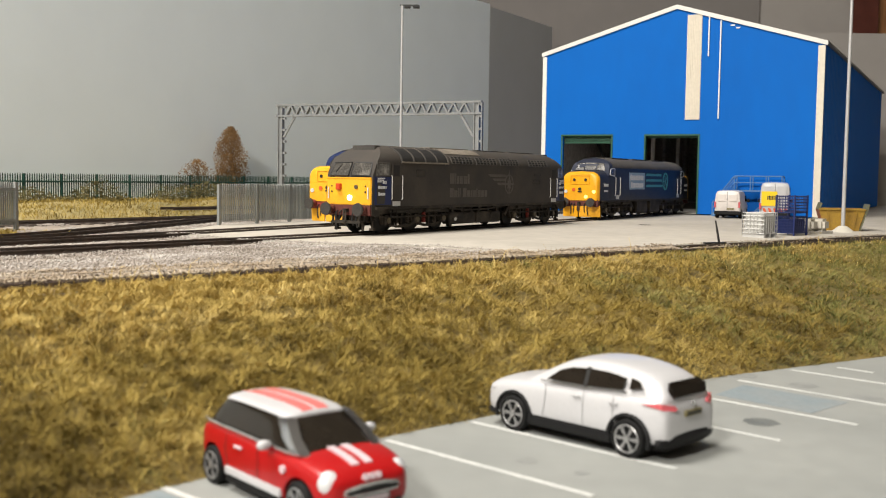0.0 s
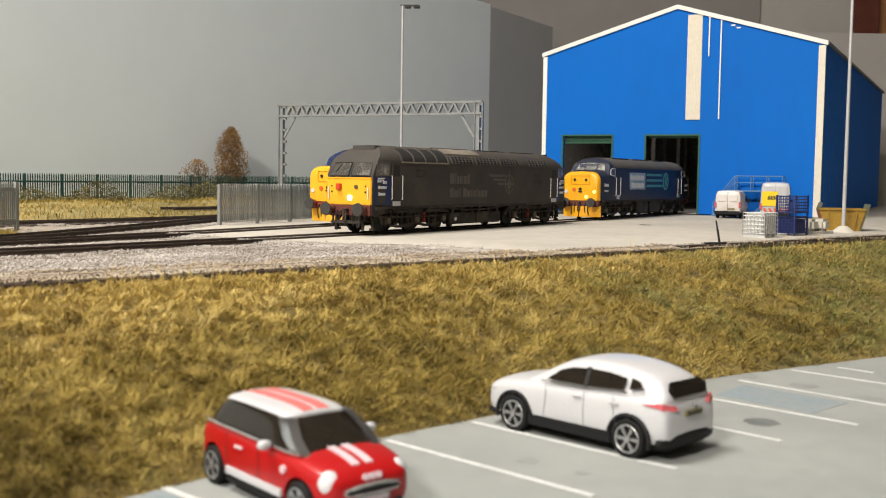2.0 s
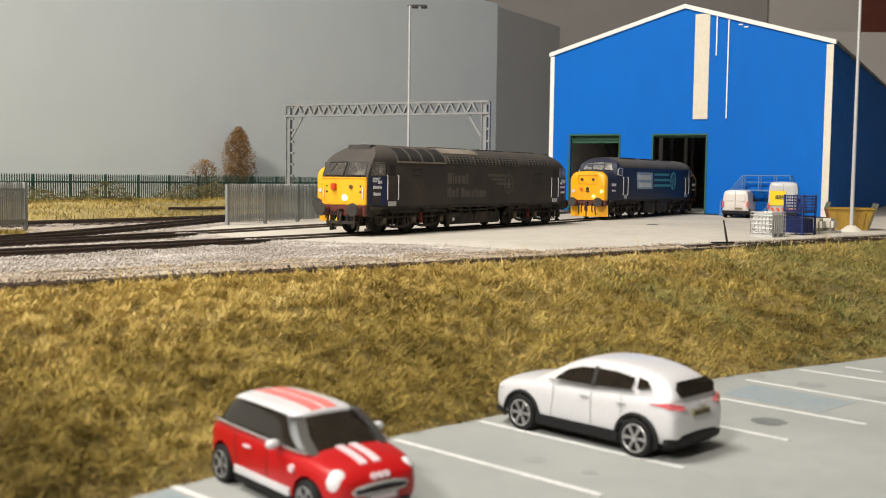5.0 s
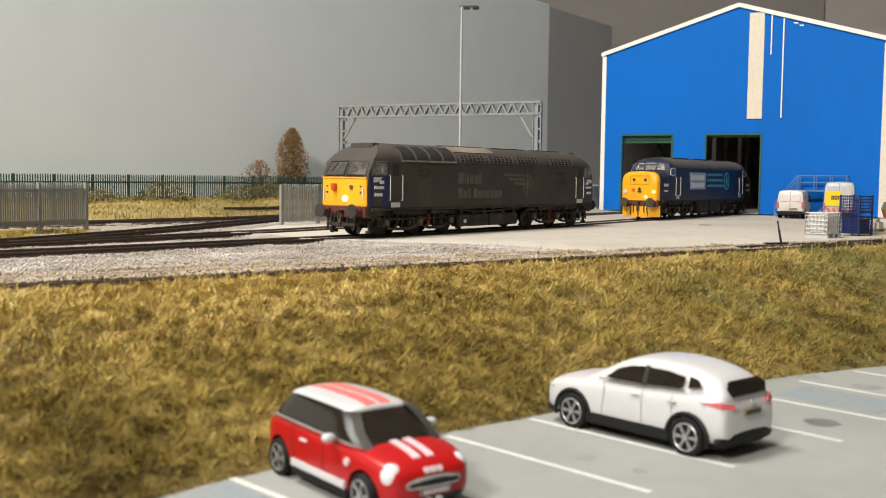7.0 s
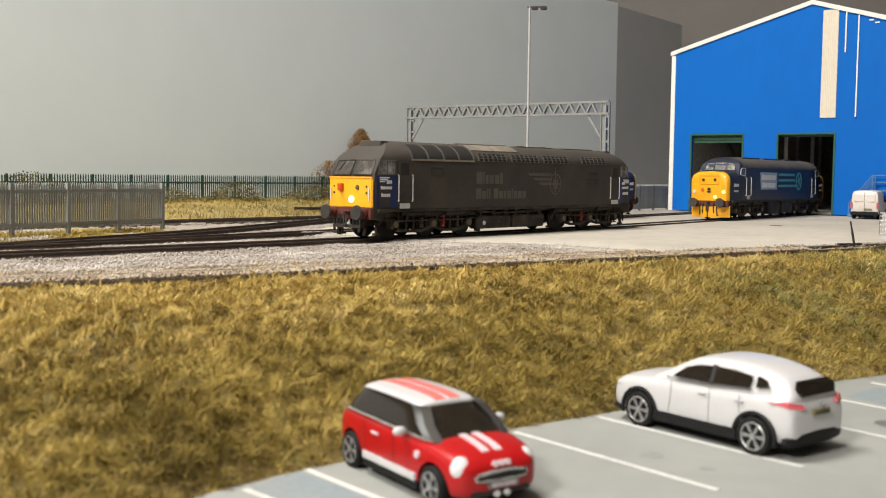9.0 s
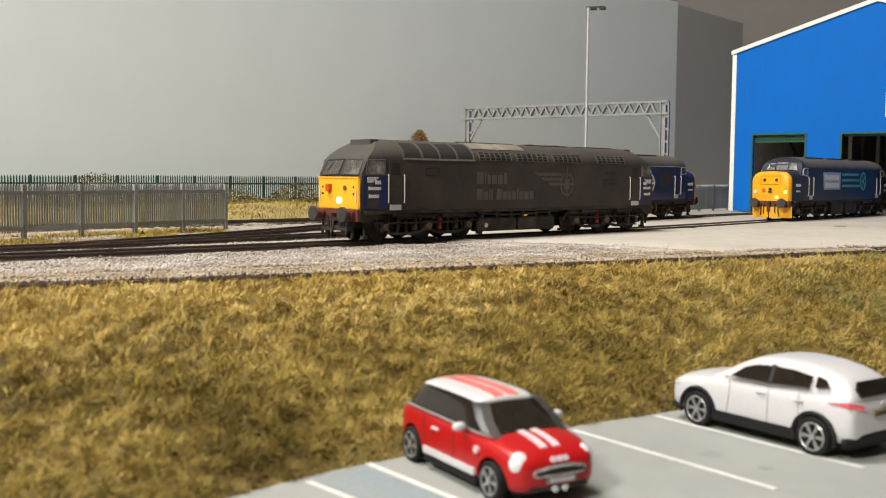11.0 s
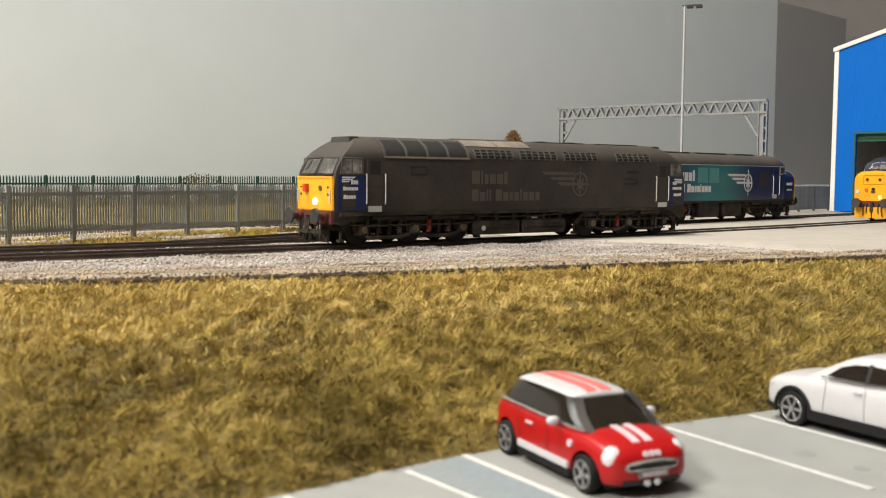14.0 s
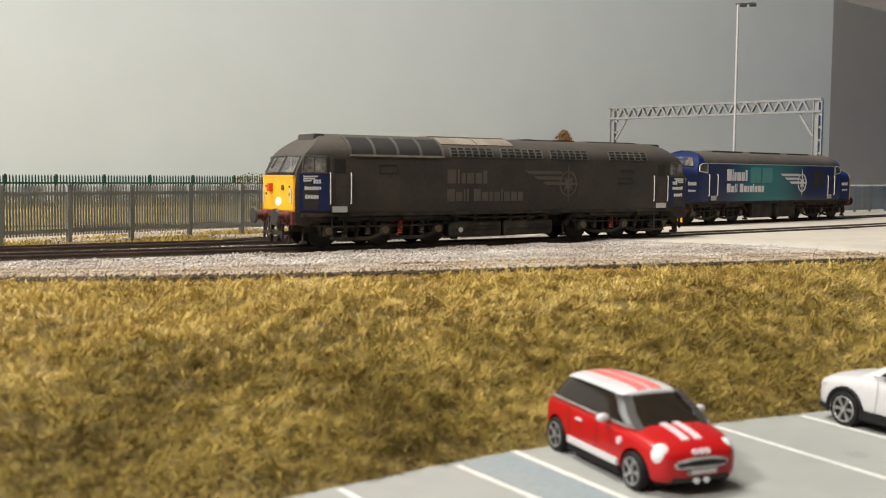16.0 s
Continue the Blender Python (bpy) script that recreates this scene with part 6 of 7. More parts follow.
                part("side_grille", bm, M["tealmark"], t, "teal side grille")
            bm = BM()
            box(bm, -5.4, -4.2, min(y1, y1 + s * 0.014), max(y1, y1 + s * 0.014), 1.95, 2.95)
            part("radiator_grille", bm, M["black"], t, "black radiator grille")
        else:
            bm = BM()
            plate(bm, [(f * 4.0, y1, 1.86), (f * 1.1, y1, 1.86), (f * 1.1, y1, 2.98), (f * 4.15, y1, 2.98)], (-0.01, 0.01))
            p = part("name_panel", bm, M["pale"], t, "pale blue lettering panel")
            marks(p, M["letterwhite"], f * 3.95, f * 1.4, 2.48, 2.86, s * 1.364, 8), marks(p, M["letterwhite"], f * 3.8, f * 1.4, 1.98, 2.34, s * 1.364, 8)
            for k in range(3):
                bm = BM()
                z = 2.02 + 0.38 * k
                plate(bm, [(f * 0.9, y1, z), (f * (-2.6 + 0.15 * k), y1, z), (f * (-2.6 + 0.15 * k), y1, z + 0.16), (f * 0.7, y1, z + 0.16)], (-0.01, 0.01))
                part("stripe", bm, M["tealmark"], t, "teal stripe")
            bm = BM()
            ring = [(f * -3.2 + 0.52 * math.cos(i * math.tau / 20), s * 1.362, 2.42 + 0.58 * math.sin(i * math.tau / 20)) for i in range(21)]
            for a, b in zip(ring, ring[1:]):
                bar(bm, a, b, 0.02, 0.1)
            for i in range(5):
                a = i * math.tau / 5
                bar(bm, (f * -3.2, s * 1.362, 2.42), (f * -3.2 + 0.5 * math.cos(a), s * 1.362, 2.42 + 0.56 * math.sin(a)), 0.02, 0.07)
            part("wheel_emblem", bm, M["tealmark"], t, "teal wheel emblem")
        bm = BM()
        box(bm, -8.6, 8.6, min(s * 1.2, s * 1.345), max(s * 1.2, s * 1.345), 1.06, 1.18)
        part("solebar", bm, M["under"], t)
        for x0, x1 in ((-2.4, -0.3), (0.1, 2.3)):
            bm = BM()
            box(bm, x0, x1, min(s * 0.7, s * 1.25), max(s * 0.7, s * 1.25), 0.24, 1.06, 0.06)
            part("fuel_tank", bm, M["under"], t)
    bm = BM()
    box(bm, -8.5, 8.5, -0.85, 0.85, 0.95, 1.2)
    part("underframe", bm, M["under"], t)
    bogie(t, 5.5, 1, None, False), bogie(t, -5.5, -1, None, False)
    return t


MAIN_LOCO, MAIN_WHEELS = build_main_loco()
TEAL = livery("navy_to_teal_livery", (0.003, 0.165, 0.205), (0.008, 0.02, 0.085), -1.9, 3.4, 0.08)
build_nose_loco(-1.36, 61.66, 180 + 59.6, "navy and teal diesel locomotive with white lettering bars and yellow noses", TEAL, M["yellow"], True, False)
build_nose_loco(13.2, 73.65, 180 + 59.4, "dark blue diesel locomotive with a yellow nose, halfway into the shed", M["navy2"], M["yellow2"], False, True)


# ---- road vehicles: local x forward, y to the left, z up from the ground ----
def shaped(bm, levels, cutters=()):
    """The bmesh smoothed, with the cutters (bmeshes) taken out of it."""
    made = []

    def temp(b):
        me = bpy.data.meshes.new("temporary")
        bmesh.ops.recalc_face_normals(b, faces=b.faces)
        b.to_mesh(me), b.free()
        made.append(new("temporary", me))
        return made[-1]
    ob = temp(bm)
    if levels:
        mod = ob.modifiers.new("smooth", "SUBSURF")
        mod.levels = mod.render_levels = levels
    for c in cutters:
        mod = ob.modifiers.new("cut", "BOOLEAN")
        mod.operation, mod.object, mod.solver = "DIFFERENCE", temp(c), "EXACT"
    me = bpy.data.meshes.new_from_object(ob.evaluated_get(bpy.context.evaluated_depsgraph_get()))
    out = BM()
    out.from_mesh(me)
    bpy.data.meshes.remove(me)
    for o in made:
        d = o.data
        bpy.data.objects.remove(o)
        bpy.data.meshes.remove(d)
    return out


def hull(rows):
    """Closed rings from rows of (x, half outline of (y, z) from the bottom middle to the top middle)."""
    bm = BM()
    loft(bm, [[(x, y, z) for y, z in half] + [(x, -y, z) for y, z in half[-2:0:-1]] for x, half in rows])
    return bm


def lower(x, zb, zs, w, crown):
    return x, [(0, zb), (w * 0.86, zb), (w * 0.985, zb + 0.1), (w, zb + (zs - zb) * 0.55), (w * 0.97, zs - 0.04), (w * 0.86, zs + 0.02), (w * 0.5, zs + crown * 0.85), (0, zs + crown)]


def upper(x, z0, zr, wb, wr):
    return x, [(0, z0), (wb, z0), (wb * 0.985, z0 + (zr - z0) * 0.12), (wr + (wb - wr) * 0.18, zr - (zr - z0) * 0.22), (wr * 0.93, zr - 0.025), (wr * 0.5, zr), (0, zr + 0.005)]


def arch_cutters(base, r, w):
    out = []
    for x in (-base / 2, base / 2):
        for s in (-1, 1):
            c = BM()
            rod(c, (x, s * (w - 0.3), r * 0.95), (x, s * (w + 0.3), r * 0.95), r + 0.075, 28)
            out.append(c)
    return out


def road_wheels(parent, base, track, r, width, spokes, rim):
    for x in (-base / 2, base / 2):
        for s in (-1, 1):
            w = new("wheel")
            w.parent = parent
            w.empty_display_size = 0.002
            w.matrix_basis = put(x, s * track / 2, r)
            bm = BM()
            prof = [(-width / 2, r * 0.72), (-width / 2, r * 0.93), (-width * 0.36, r), (width * 0.36, r), (width / 2, r * 0.93), (width / 2, r * 0.72)]
            loft(bm, [[(q * math.cos(i * math.tau / 32), y, q * math.sin(i * math.tau / 32)) for y, q in prof] for i in range(33)], caps=(False, False))
            bmesh.ops.remove_doubles(bm, verts=bm.verts, dist=0.0005)
            part("tyre", bm, M["tyre"], w, "black rubber tyre", 40)
            bm = BM()
            o = s * width * 0.5
            disc(bm, (0, o * 0.55, 0), (0, 1, 0), r * 0.72, 0.03, 24)
            part("wheel_well", bm, M["plastic"], w)
            bm = BM()
            ring = [(r * 0.70 * math.cos(i * math.tau / 28), o * 0.98, r * 0.70 * math.sin(i * math.tau / 28)) for i in range(29)]
            bent(bm, ring, r * 0.045, 6)
            for i in range(spokes):
                a = i * math.tau / spokes
                for d in (-0.1, 0.1):
                    bar(bm, (r * 0.1 * math.cos(a), o * 0.9, r * 0.1 * math.sin(a)), (r * 0.69 * math.cos(a + d), o * 0.95, r * 0.69 * math.sin(a + d)), r * 0.07, r * 0.07)
            disc(bm, (0, o * 0.92, 0), (0, 1, 0), r * 0.17, 0.05, 14)
            part("rim", bm, rim, w, "silver spoked rim", 40)


def flank(parent, name, pts, s, y_at, m, label="", thick=0.012):
    """A flat piece on the side s of a car, given by (x, z) corners, lying at y_at(z)."""
    bm = BM()
    plate(bm, [(x, s * y_at(z), z) for x, z in pts], (-thick, thick))
    return part(name, bm, m, parent, label)


def build_hatchback(x, y, rz):
    t = thing("hatchback_car", x, y, PARK, rz, "small red hatchback with white roof and stripes, parked", "car", "parked cars")
    rows = [lower(1.90, 0.30, 0.58, 0.50, 0.03), lower(1.84, 0.22, 0.68, 0.66, 0.05), lower(1.66, 0.17, 0.79, 0.77, 0.075), lower(1.25, 0.17, 0.86, 0.82, 0.08), lower(0.8, 0.17, 0.91, 0.835, 0.06), lower(0.2, 0.17, 0.935, 0.84, 0.02), lower(-0.6, 0.17, 0.95, 0.84, 0.02), lower(-1.3, 0.17, 0.955, 0.825, 0.02), lower(-1.66, 0.2, 0.92, 0.77, 0.02), lower(-1.8, 0.26, 0.82, 0.68, 0.02), lower(-1.84, 0.34, 0.66, 0.55, 0.02)]
    part("body", shaped(hull(rows), 2, arch_cutters(2.47, 0.30, 0.84)), M["carred"], t, "glossy red body", 35)
    bm = BM()
    box(bm, -1.6, 1.6, -0.6, 0.6, 0.14, 0.5)
    part("underbody", bm, M["plastic"], t)
    rows = [upper(1.12, 0.86, 0.92, 0.70, 0.62), upper(0.95, 0.88, 1.02, 0.74, 0.60), upper(0.46, 0.9, 1.35, 0.77, 0.52), upper(0.2, 0.9, 1.385, 0.775, 0.53), upper(-0.7, 0.9, 1.39, 0.775, 0.53), upper(-1.2, 0.9, 1.375, 0.765, 0.51), upper(-1.42, 0.9, 1.33, 0.75, 0.50), upper(-1.66, 0.88, 1.0, 0.71, 0.56)]
    part("glazing", shaped(hull(rows), 2), M["carglass"], t, "dark smoked windows all round", 40)
    rows = [(xx, [(0, z - 0.085), (w * 0.95, z - 0.085), (w, z - 0.05), (w * 0.92, z + 0.0), (w * 0.5, z + 0.035), (0, z + 0.045)]) for xx, z, w in ((0.5, 1.32, 0.46), (0.41, 1.36, 0.55), (0.1, 1.39, 0.575), (-0.7, 1.395, 0.57), (-1.18, 1.38, 0.55), (-1.37, 1.345, 0.51), (-1.44, 1.305, 0.44))]
    roof = part("roof", shaped(hull(rows), 2), M["carwhite"], t, "white roof", 40)
    for y0 in (-0.24, 0.02):
        bm = BM()
        st = [(0.45, 1.385), (0.35, 1.412), (0.1, 1.436), (-0.7, 1.442), (-1.08, 1.43), (-1.31, 1.392), (-1.4, 1.352)]
        loft(bm, [[(xx, y0, z - 0.03), (xx, y0 + 0.2, z - 0.03), (xx, y0 + 0.2, z), (xx, y0, z)] for xx, z in st])
        part("roof_stripe", bm, M["stripe"], roof, "pale red roof stripe", 30)
        bm = BM()
        st = [(1.0, 0.968), (1.15, 0.954), (1.35, 0.928), (1.55, 0.888), (1.68, 0.845)]
        loft(bm, [[(xx, y0 * 0.9, z - 0.05), (xx, y0 * 0.9 + 0.13, z - 0.05), (xx, y0 * 0.9 + 0.13, z), (xx, y0 * 0.9, z)] for xx, z in st])
        part("bonnet_stripe", bm, M["stripewhite"], t, "pinkish-white bonnet stripe", 30)
    for s in (-1, 1):
        # silvery strip in place of the bright reflection on the windscreen's wrapped side
        bm = BM()
        loft(bm, [[(a + 0.045, s * (w - 0.15), z), (a + 0.0, s * (w - 0.0), z), (a - 0.2, s * (w + 0.025), z), (a - 0.2, s * (w - 0.04), z), (a - 0.06, s * (w - 0.15), z)] for a, w, z in ((1.12, 0.69, 0.90), (0.84, 0.68, 1.1), (0.55, 0.575, 1.32))])
        part("windscreen_pillar", bm, M["screenglint"], t, "silvery strip standing in for the reflection at the windscreen's side", 40)
        bm = BM()
        bent(bm, [(1.12, s * 0.70, 0.925), (0.8, s * 0.785, 0.95), (0.0, s * 0.80, 0.965), (-0.9, s * 0.80, 0.98), (-1.4, s * 0.775, 0.98), (-1.66, s * 0.7, 0.965)], 0.022, 6)
        part("waist_strip", bm, M["chrome"], t, "bright waistline strip")
        bm = BM()
        box(bm, -0.78, 0.82, min(s * 0.8, s * 0.855), max(s * 0.8, s * 0.855), 0.28, 0.4, 0.012)
        part("sill_stripe", bm, M["carwhite"], t, "white sill stripe")
        bm = BM()
        box(bm, -0.82, 0.86, min(s * 0.7, s * 0.82), max(s * 0.7, s * 0.82), 0.13, 0.275, 0.02)
        part("sill", bm, M["plastic"], t)
        bm = BM()
        c = Matrix.Translation((0.52, s * 0.93, 0.99)) @ Matrix.Diagonal((0.075, 0.12, 0.075, 1))
        bmesh.ops.create_uvsphere(bm, u_segments=14, v_segments=10, radius=1, matrix=c)
        mir = part("door_mirror", bm, M["carwhite"], t, "white door mirror", 60)
        bm = BM()
        bar(bm, (0.55, s * 0.8, 0.92), (0.54, s * 0.9, 0.96), 0.05, 0.05)
        part("mirror_arm", bm, M["carred"], mir)
        bm = BM()
        box(bm, -0.5, -0.28, min(s * 0.82, s * 0.865), max(s * 0.82, s * 0.865), 0.73, 0.78, 0.015)
        part("door_handle", bm, M["stripewhite"], t)
        bm = BM()
        disc(bm, (0.87, s * 0.835, 0.70), (0, 1, 0), 0.06, 0.04, 14)
        part("side_repeater", bm, M["stripewhite"], t)
        bm = BM()
        c = Matrix.Translation((1.68, s * 0.60, 0.645)) @ Matrix.Rotation(s * 0.6, 4, "Z") @ Matrix.Rotation(-0.4, 4, "Y") @ Matrix.Diagonal((0.12, 0.16, 0.175, 1))
        bmesh.ops.create_uvsphere(bm, u_segments=20, v_segments=14, radius=1, matrix=c)
        part("headlamp", bm, M["lens"], t, "large round white headlamp", 60)
        bm = BM()
        disc(bm, (1.80, s * 0.56, 0.36), (1, s * 0.4, 0), 0.06, 0.05, 14)
        part("fog_lamp", bm, M["alloy"], t)
        for z in (0.93,):
            bm = BM()
            bent(bm, [(0.18, s * 0.848, 0.42), (0.2, s * 0.85, 0.7), (0.16, s * 0.835, 0.93)], 0.006, 4)
            bent(bm, [(-0.72, s * 0.848, 0.42), (-0.78, s * 0.85, 0.7), (-0.74, s * 0.835, 0.93)], 0.006, 4)
            part("door_seam", bm, M["redframe"], t)
        bm = BM()
        box(bm, -1.80, -1.7, min(s * 0.5, s * 0.68), max(s * 0.5, s * 0.68), 0.6, 0.82, 0.03)
        part("tail_lamp", bm, M["tail"], t)
    bm = BM()
    up = [(1.88, -0.44, 0.545), (1.93, -0.2, 0.6), (1.94, 0, 0.61), (1.93, 0.2, 0.6), (1.88, 0.44, 0.545)]
    dn = [(1.89, -0.42, 0.47), (1.95, -0.2, 0.475), (1.95, 0, 0.475), (1.95, 0.2, 0.475), (1.89, 0.42, 0.47)]
    bent(bm, up, 0.028, 7), bent(bm, dn, 0.02, 7), bent(bm, [up[0], (1.87, -0.47, 0.51), dn[0]], 0.022, 6), bent(bm, [up[-1], (1.87, 0.47, 0.51), dn[-1]], 0.022, 6)
    part("grille_surround", bm, M["chrome"], t, "bright grille surround", 50)
    bm = BM()
    box(bm, 1.82, 1.93, -0.42, 0.42, 0.49, 0.57, 0.015)
    part("grille", bm, M["black"], t)
    bm = BM()
    box(bm, 1.85, 1.955, -0.26, 0.26, 0.35, 0.46, 0.01)
    plate_ = part("number_plate", bm, M["plate"], t, "small grey plate with plain bars")
    for i in range(6):
        bm = BM()
        box(bm, 1.956, 1.962, -0.22 + i * 0.075, -0.17 + i * 0.075, 0.375, 0.435)
        part("plate_bar", bm, M["stripewhite"], plate_)
    bm = BM()
    box(bm, 1.78, 1.9, -0.52, 0.52, 0.24, 0.32, 0.02)
    part("lower_grille", bm, M["black"], t)
    for yy in (-0.12, 0.06):
        bm = BM()
        disc(bm, (1.93, yy, 0.27), (1, 0, 0), 0.05, 0.04, 12)
        part("badge_lamp", bm, M["lens"], t)
    for yy, r in ((-0.11, 0.05), (0.0, 0.05), (0.11, 0.05)):
        bm = BM()
        disc(bm, (1.86, yy, 0.69), (1, 0, 0.45), r, 0.05, 14)
        part("bonnet_badge", bm, M["stripewhite"], t)
    road_wheels(t, 2.47, 1.5, 0.30, 0.18, 5, M["alloy"])


def build_crossover(x, y, rz):
    t = thing("crossover_car", x, y, PARK, rz, "white crossover car with black lower trim, parked in a bay", "car", "parked cars")
    rows = [lower(2.16, 0.34, 0.66, 0.62, 0.05), lower(2.1, 0.26, 0.8, 0.76, 0.07), lower(1.85, 0.22, 0.9, 0.86, 0.09), lower(1.3, 0.22, 0.96, 0.9, 0.1), lower(0.85, 0.22, 1.01, 0.905, 0.07), lower(0.1, 0.22, 1.03, 0.905, 0.02), lower(-0.8, 0.22, 1.06, 0.905, 0.02), lower(-1.472, 0.22, 1.08, 0.895, 0.02), lower(-1.859, 0.26, 1.06, 0.85, 0.02), lower(-2.005, 0.3, 0.98, 0.79, 0.02), lower(-2.057, 0.36, 0.8, 0.7, 0.02)]
    part("body", shaped(hull(rows), 2, arch_cutters(2.65, 0.345, 0.905)), M["carwhite"], t, "glossy white body", 35)
    bm = BM()
    box(bm, -1.9, 1.9, -0.65, 0.65, 0.18, 0.6)
    part("underbody", bm, M["plastic"], t)
    rows = [upper(1.25, 0.98, 1.03, 0.78, 0.66), upper(0.95, 0.98, 1.13, 0.80, 0.66), upper(0.35, 1.0, 1.475, 0.83, 0.63), upper(0.0, 1.0, 1.565, 0.835, 0.635), upper(-0.5, 1.0, 1.60, 0.835, 0.635), upper(-1.05, 1.0, 1.57, 0.83, 0.61), upper(-1.472, 1.0, 1.49, 0.81, 0.57), upper(-1.73, 1.0, 1.40, 0.79, 0.54), upper(-1.859, 1.0, 1.27, 0.77, 0.58), upper(-1.988, 1.0, 1.06, 0.75, 0.66)]
    part("cabin", shaped(hull(rows), 2), M["carwhite"], t, "white roof and pillars", 40)
    side = lambda z: 0.862 - (z - 1.06) * 0.40
    for s in (-1, 1):
        flank(t, "front_window", [(0.55, 1.12), (-0.3, 1.12), (-0.3, 1.42), (0.0, 1.40), (0.28, 1.32)], s, side, M["carglass"], "dark side window")
        flank(t, "rear_window", [(-0.38, 1.125), (-1.15, 1.17), (-1.18, 1.37), (-0.8, 1.42), (-0.38, 1.425)], s, side, M["carglass"], "dark side window")
        flank(t, "quarter_window", [(-1.28, 1.19), (-1.54, 1.25), (-1.46, 1.35), (-1.28, 1.39)], s, lambda z: side(z) - 0.005, M["carglass"], "small dark quarter window")
        bm = BM()
        pts = [(0.68, 1.09), (-0.3, 1.095), (-1.22, 1.145), (-1.26, 1.15)]
        bent(bm, [(a, s * (side(z) + 0.012), z) for a, z in pts], 0.012, 5)
        part("window_trim", bm, M["chrome"], t)
        flank(t, "centre_pillar", [(-0.3, 1.11), (-0.38, 1.11), (-0.38, 1.45), (-0.3, 1.45)], s, side, M["black"])
        bm = BM()
        box(bm, -0.98, 0.98, min(s * 0.84, s * 0.915), max(s * 0.84, s * 0.915), 0.19, 0.40, 0.03)
        part("sill_cladding", bm, M["plastic"], t, "black lower cladding")
        for xx in (-1.325, 1.325):
            bm = BM()
            arc = [(xx + 0.432 * math.cos(a), s * 0.888, 0.33 + 0.432 * math.sin(a)) for a in np.linspace(-0.25, math.pi + 0.25, 19).tolist()]
            bent(bm, arc, 0.038, 6)
            part("arch_trim", bm, M["plastic"], t, "black wheel arch trim", 50)
        for xx in (-0.18, -1.0):
            bm = BM()
            box(bm, xx - 0.1, xx + 0.1, min(s * 0.88, s * 0.92), max(s * 0.88, s * 0.92), 0.9, 0.94, 0.012)
            part("door_handle", bm, M["carwhite"], t)
        bm = BM()
        for xx, a in ((0.55, 0.05), (-0.34, 0.0), (-1.0, -0.12)):
            bent(bm, [(xx + a, s * 0.905, 0.42), (xx, s * 0.91, 0.75), (xx, s * 0.885, 1.05)], 0.005, 4)
        part("door_seam", bm, M["plate"], t)
        bm = BM()
        q = [(-1.61, 0.872, 0.985), (-1.97, 0.80, 0.93), (-2.075, 0.55, 0.90), (-2.074, 0.48, 0.93), (-2.048, 0.55, 0.99), (-1.928, 0.80, 1.03)]
        vs = [(a, s * b, c) for a, b, c in q]
        loft(bm, [[(a * k, b * k, c) for a, b, c in vs] for k in (0.93, 1.0)])
        part("tail_lamp", bm, M["tail"], t, "slim red tail lamp")
        bm = BM()
        box(bm, 1.82, 2.0, min(s * 0.55, s * 0.82), max(s * 0.55, s * 0.82), 0.72, 0.82, 0.03)
        part("headlamp", bm, M["lens"], t)
    bm = BM()
    plate(bm, [(-1.846, -0.44, 1.345), (-1.846, 0.44, 1.345), (-1.928, 0.58, 1.24), (-1.988, 0.5, 1.1), (-1.988, -0.5, 1.1), (-1.928, -0.58, 1.24)], (-0.012, 0.03))
    part("tailgate_window", bm, M["carglass"], t, "dark tailgate window")
    rows = [(-1.75, [(0, 0.2), (0.86, 0.2), (0.905, 0.3), (0.90, 0.46), (0, 0.46)]), (-1.945, [(0, 0.22), (0.80, 0.22), (0.86, 0.3), (0.85, 0.5), (0, 0.5)]), (-2.083, [(0, 0.26), (0.66, 0.26), (0.72, 0.34), (0.7, 0.52), (0, 0.52)])]
    part("rear_bumper", shaped(hull(rows), 1), M["plastic"], t, "black rear bumper", 40)
    rows = [(2.2, [(0, 0.22), (0.6, 0.22), (0.68, 0.3), (0.66, 0.38), (0, 0.38)]), (2.05, [(0, 0.2), (0.78, 0.2), (0.83, 0.28), (0.82, 0.4), (0, 0.4)]), (1.75, [(0, 0.2), (0.86, 0.2), (0.905, 0.28), (0.90, 0.4), (0, 0.4)])]
    part("front_bumper", shaped(hull(rows), 1), M["plastic"], t, "black front bumper", 40)
    bm = BM()
    box(bm, -2.096, -2.048, -0.26, 0.26, 0.76, 0.87, 0.01)
    p = part("number_plate", bm, M["plateyellow"], t, "dull plate with plain bars")
    for i in range(6):
        bm = BM()
        box(bm, -2.103, -2.097, -0.22 + i * 0.075, -0.17 + i * 0.075, 0.785, 0.845)
        part("plate_bar", bm, M["black"], p)
    bm = BM()
    disc(bm, (-2.074, 0, 0.97), (1, 0, 0), 0.05, 0.03, 14)
    part("badge", bm, M["chrome"], t)
    road_wheels(t, 2.65, 1.64, 0.345, 0.21, 6, M["alloy"])


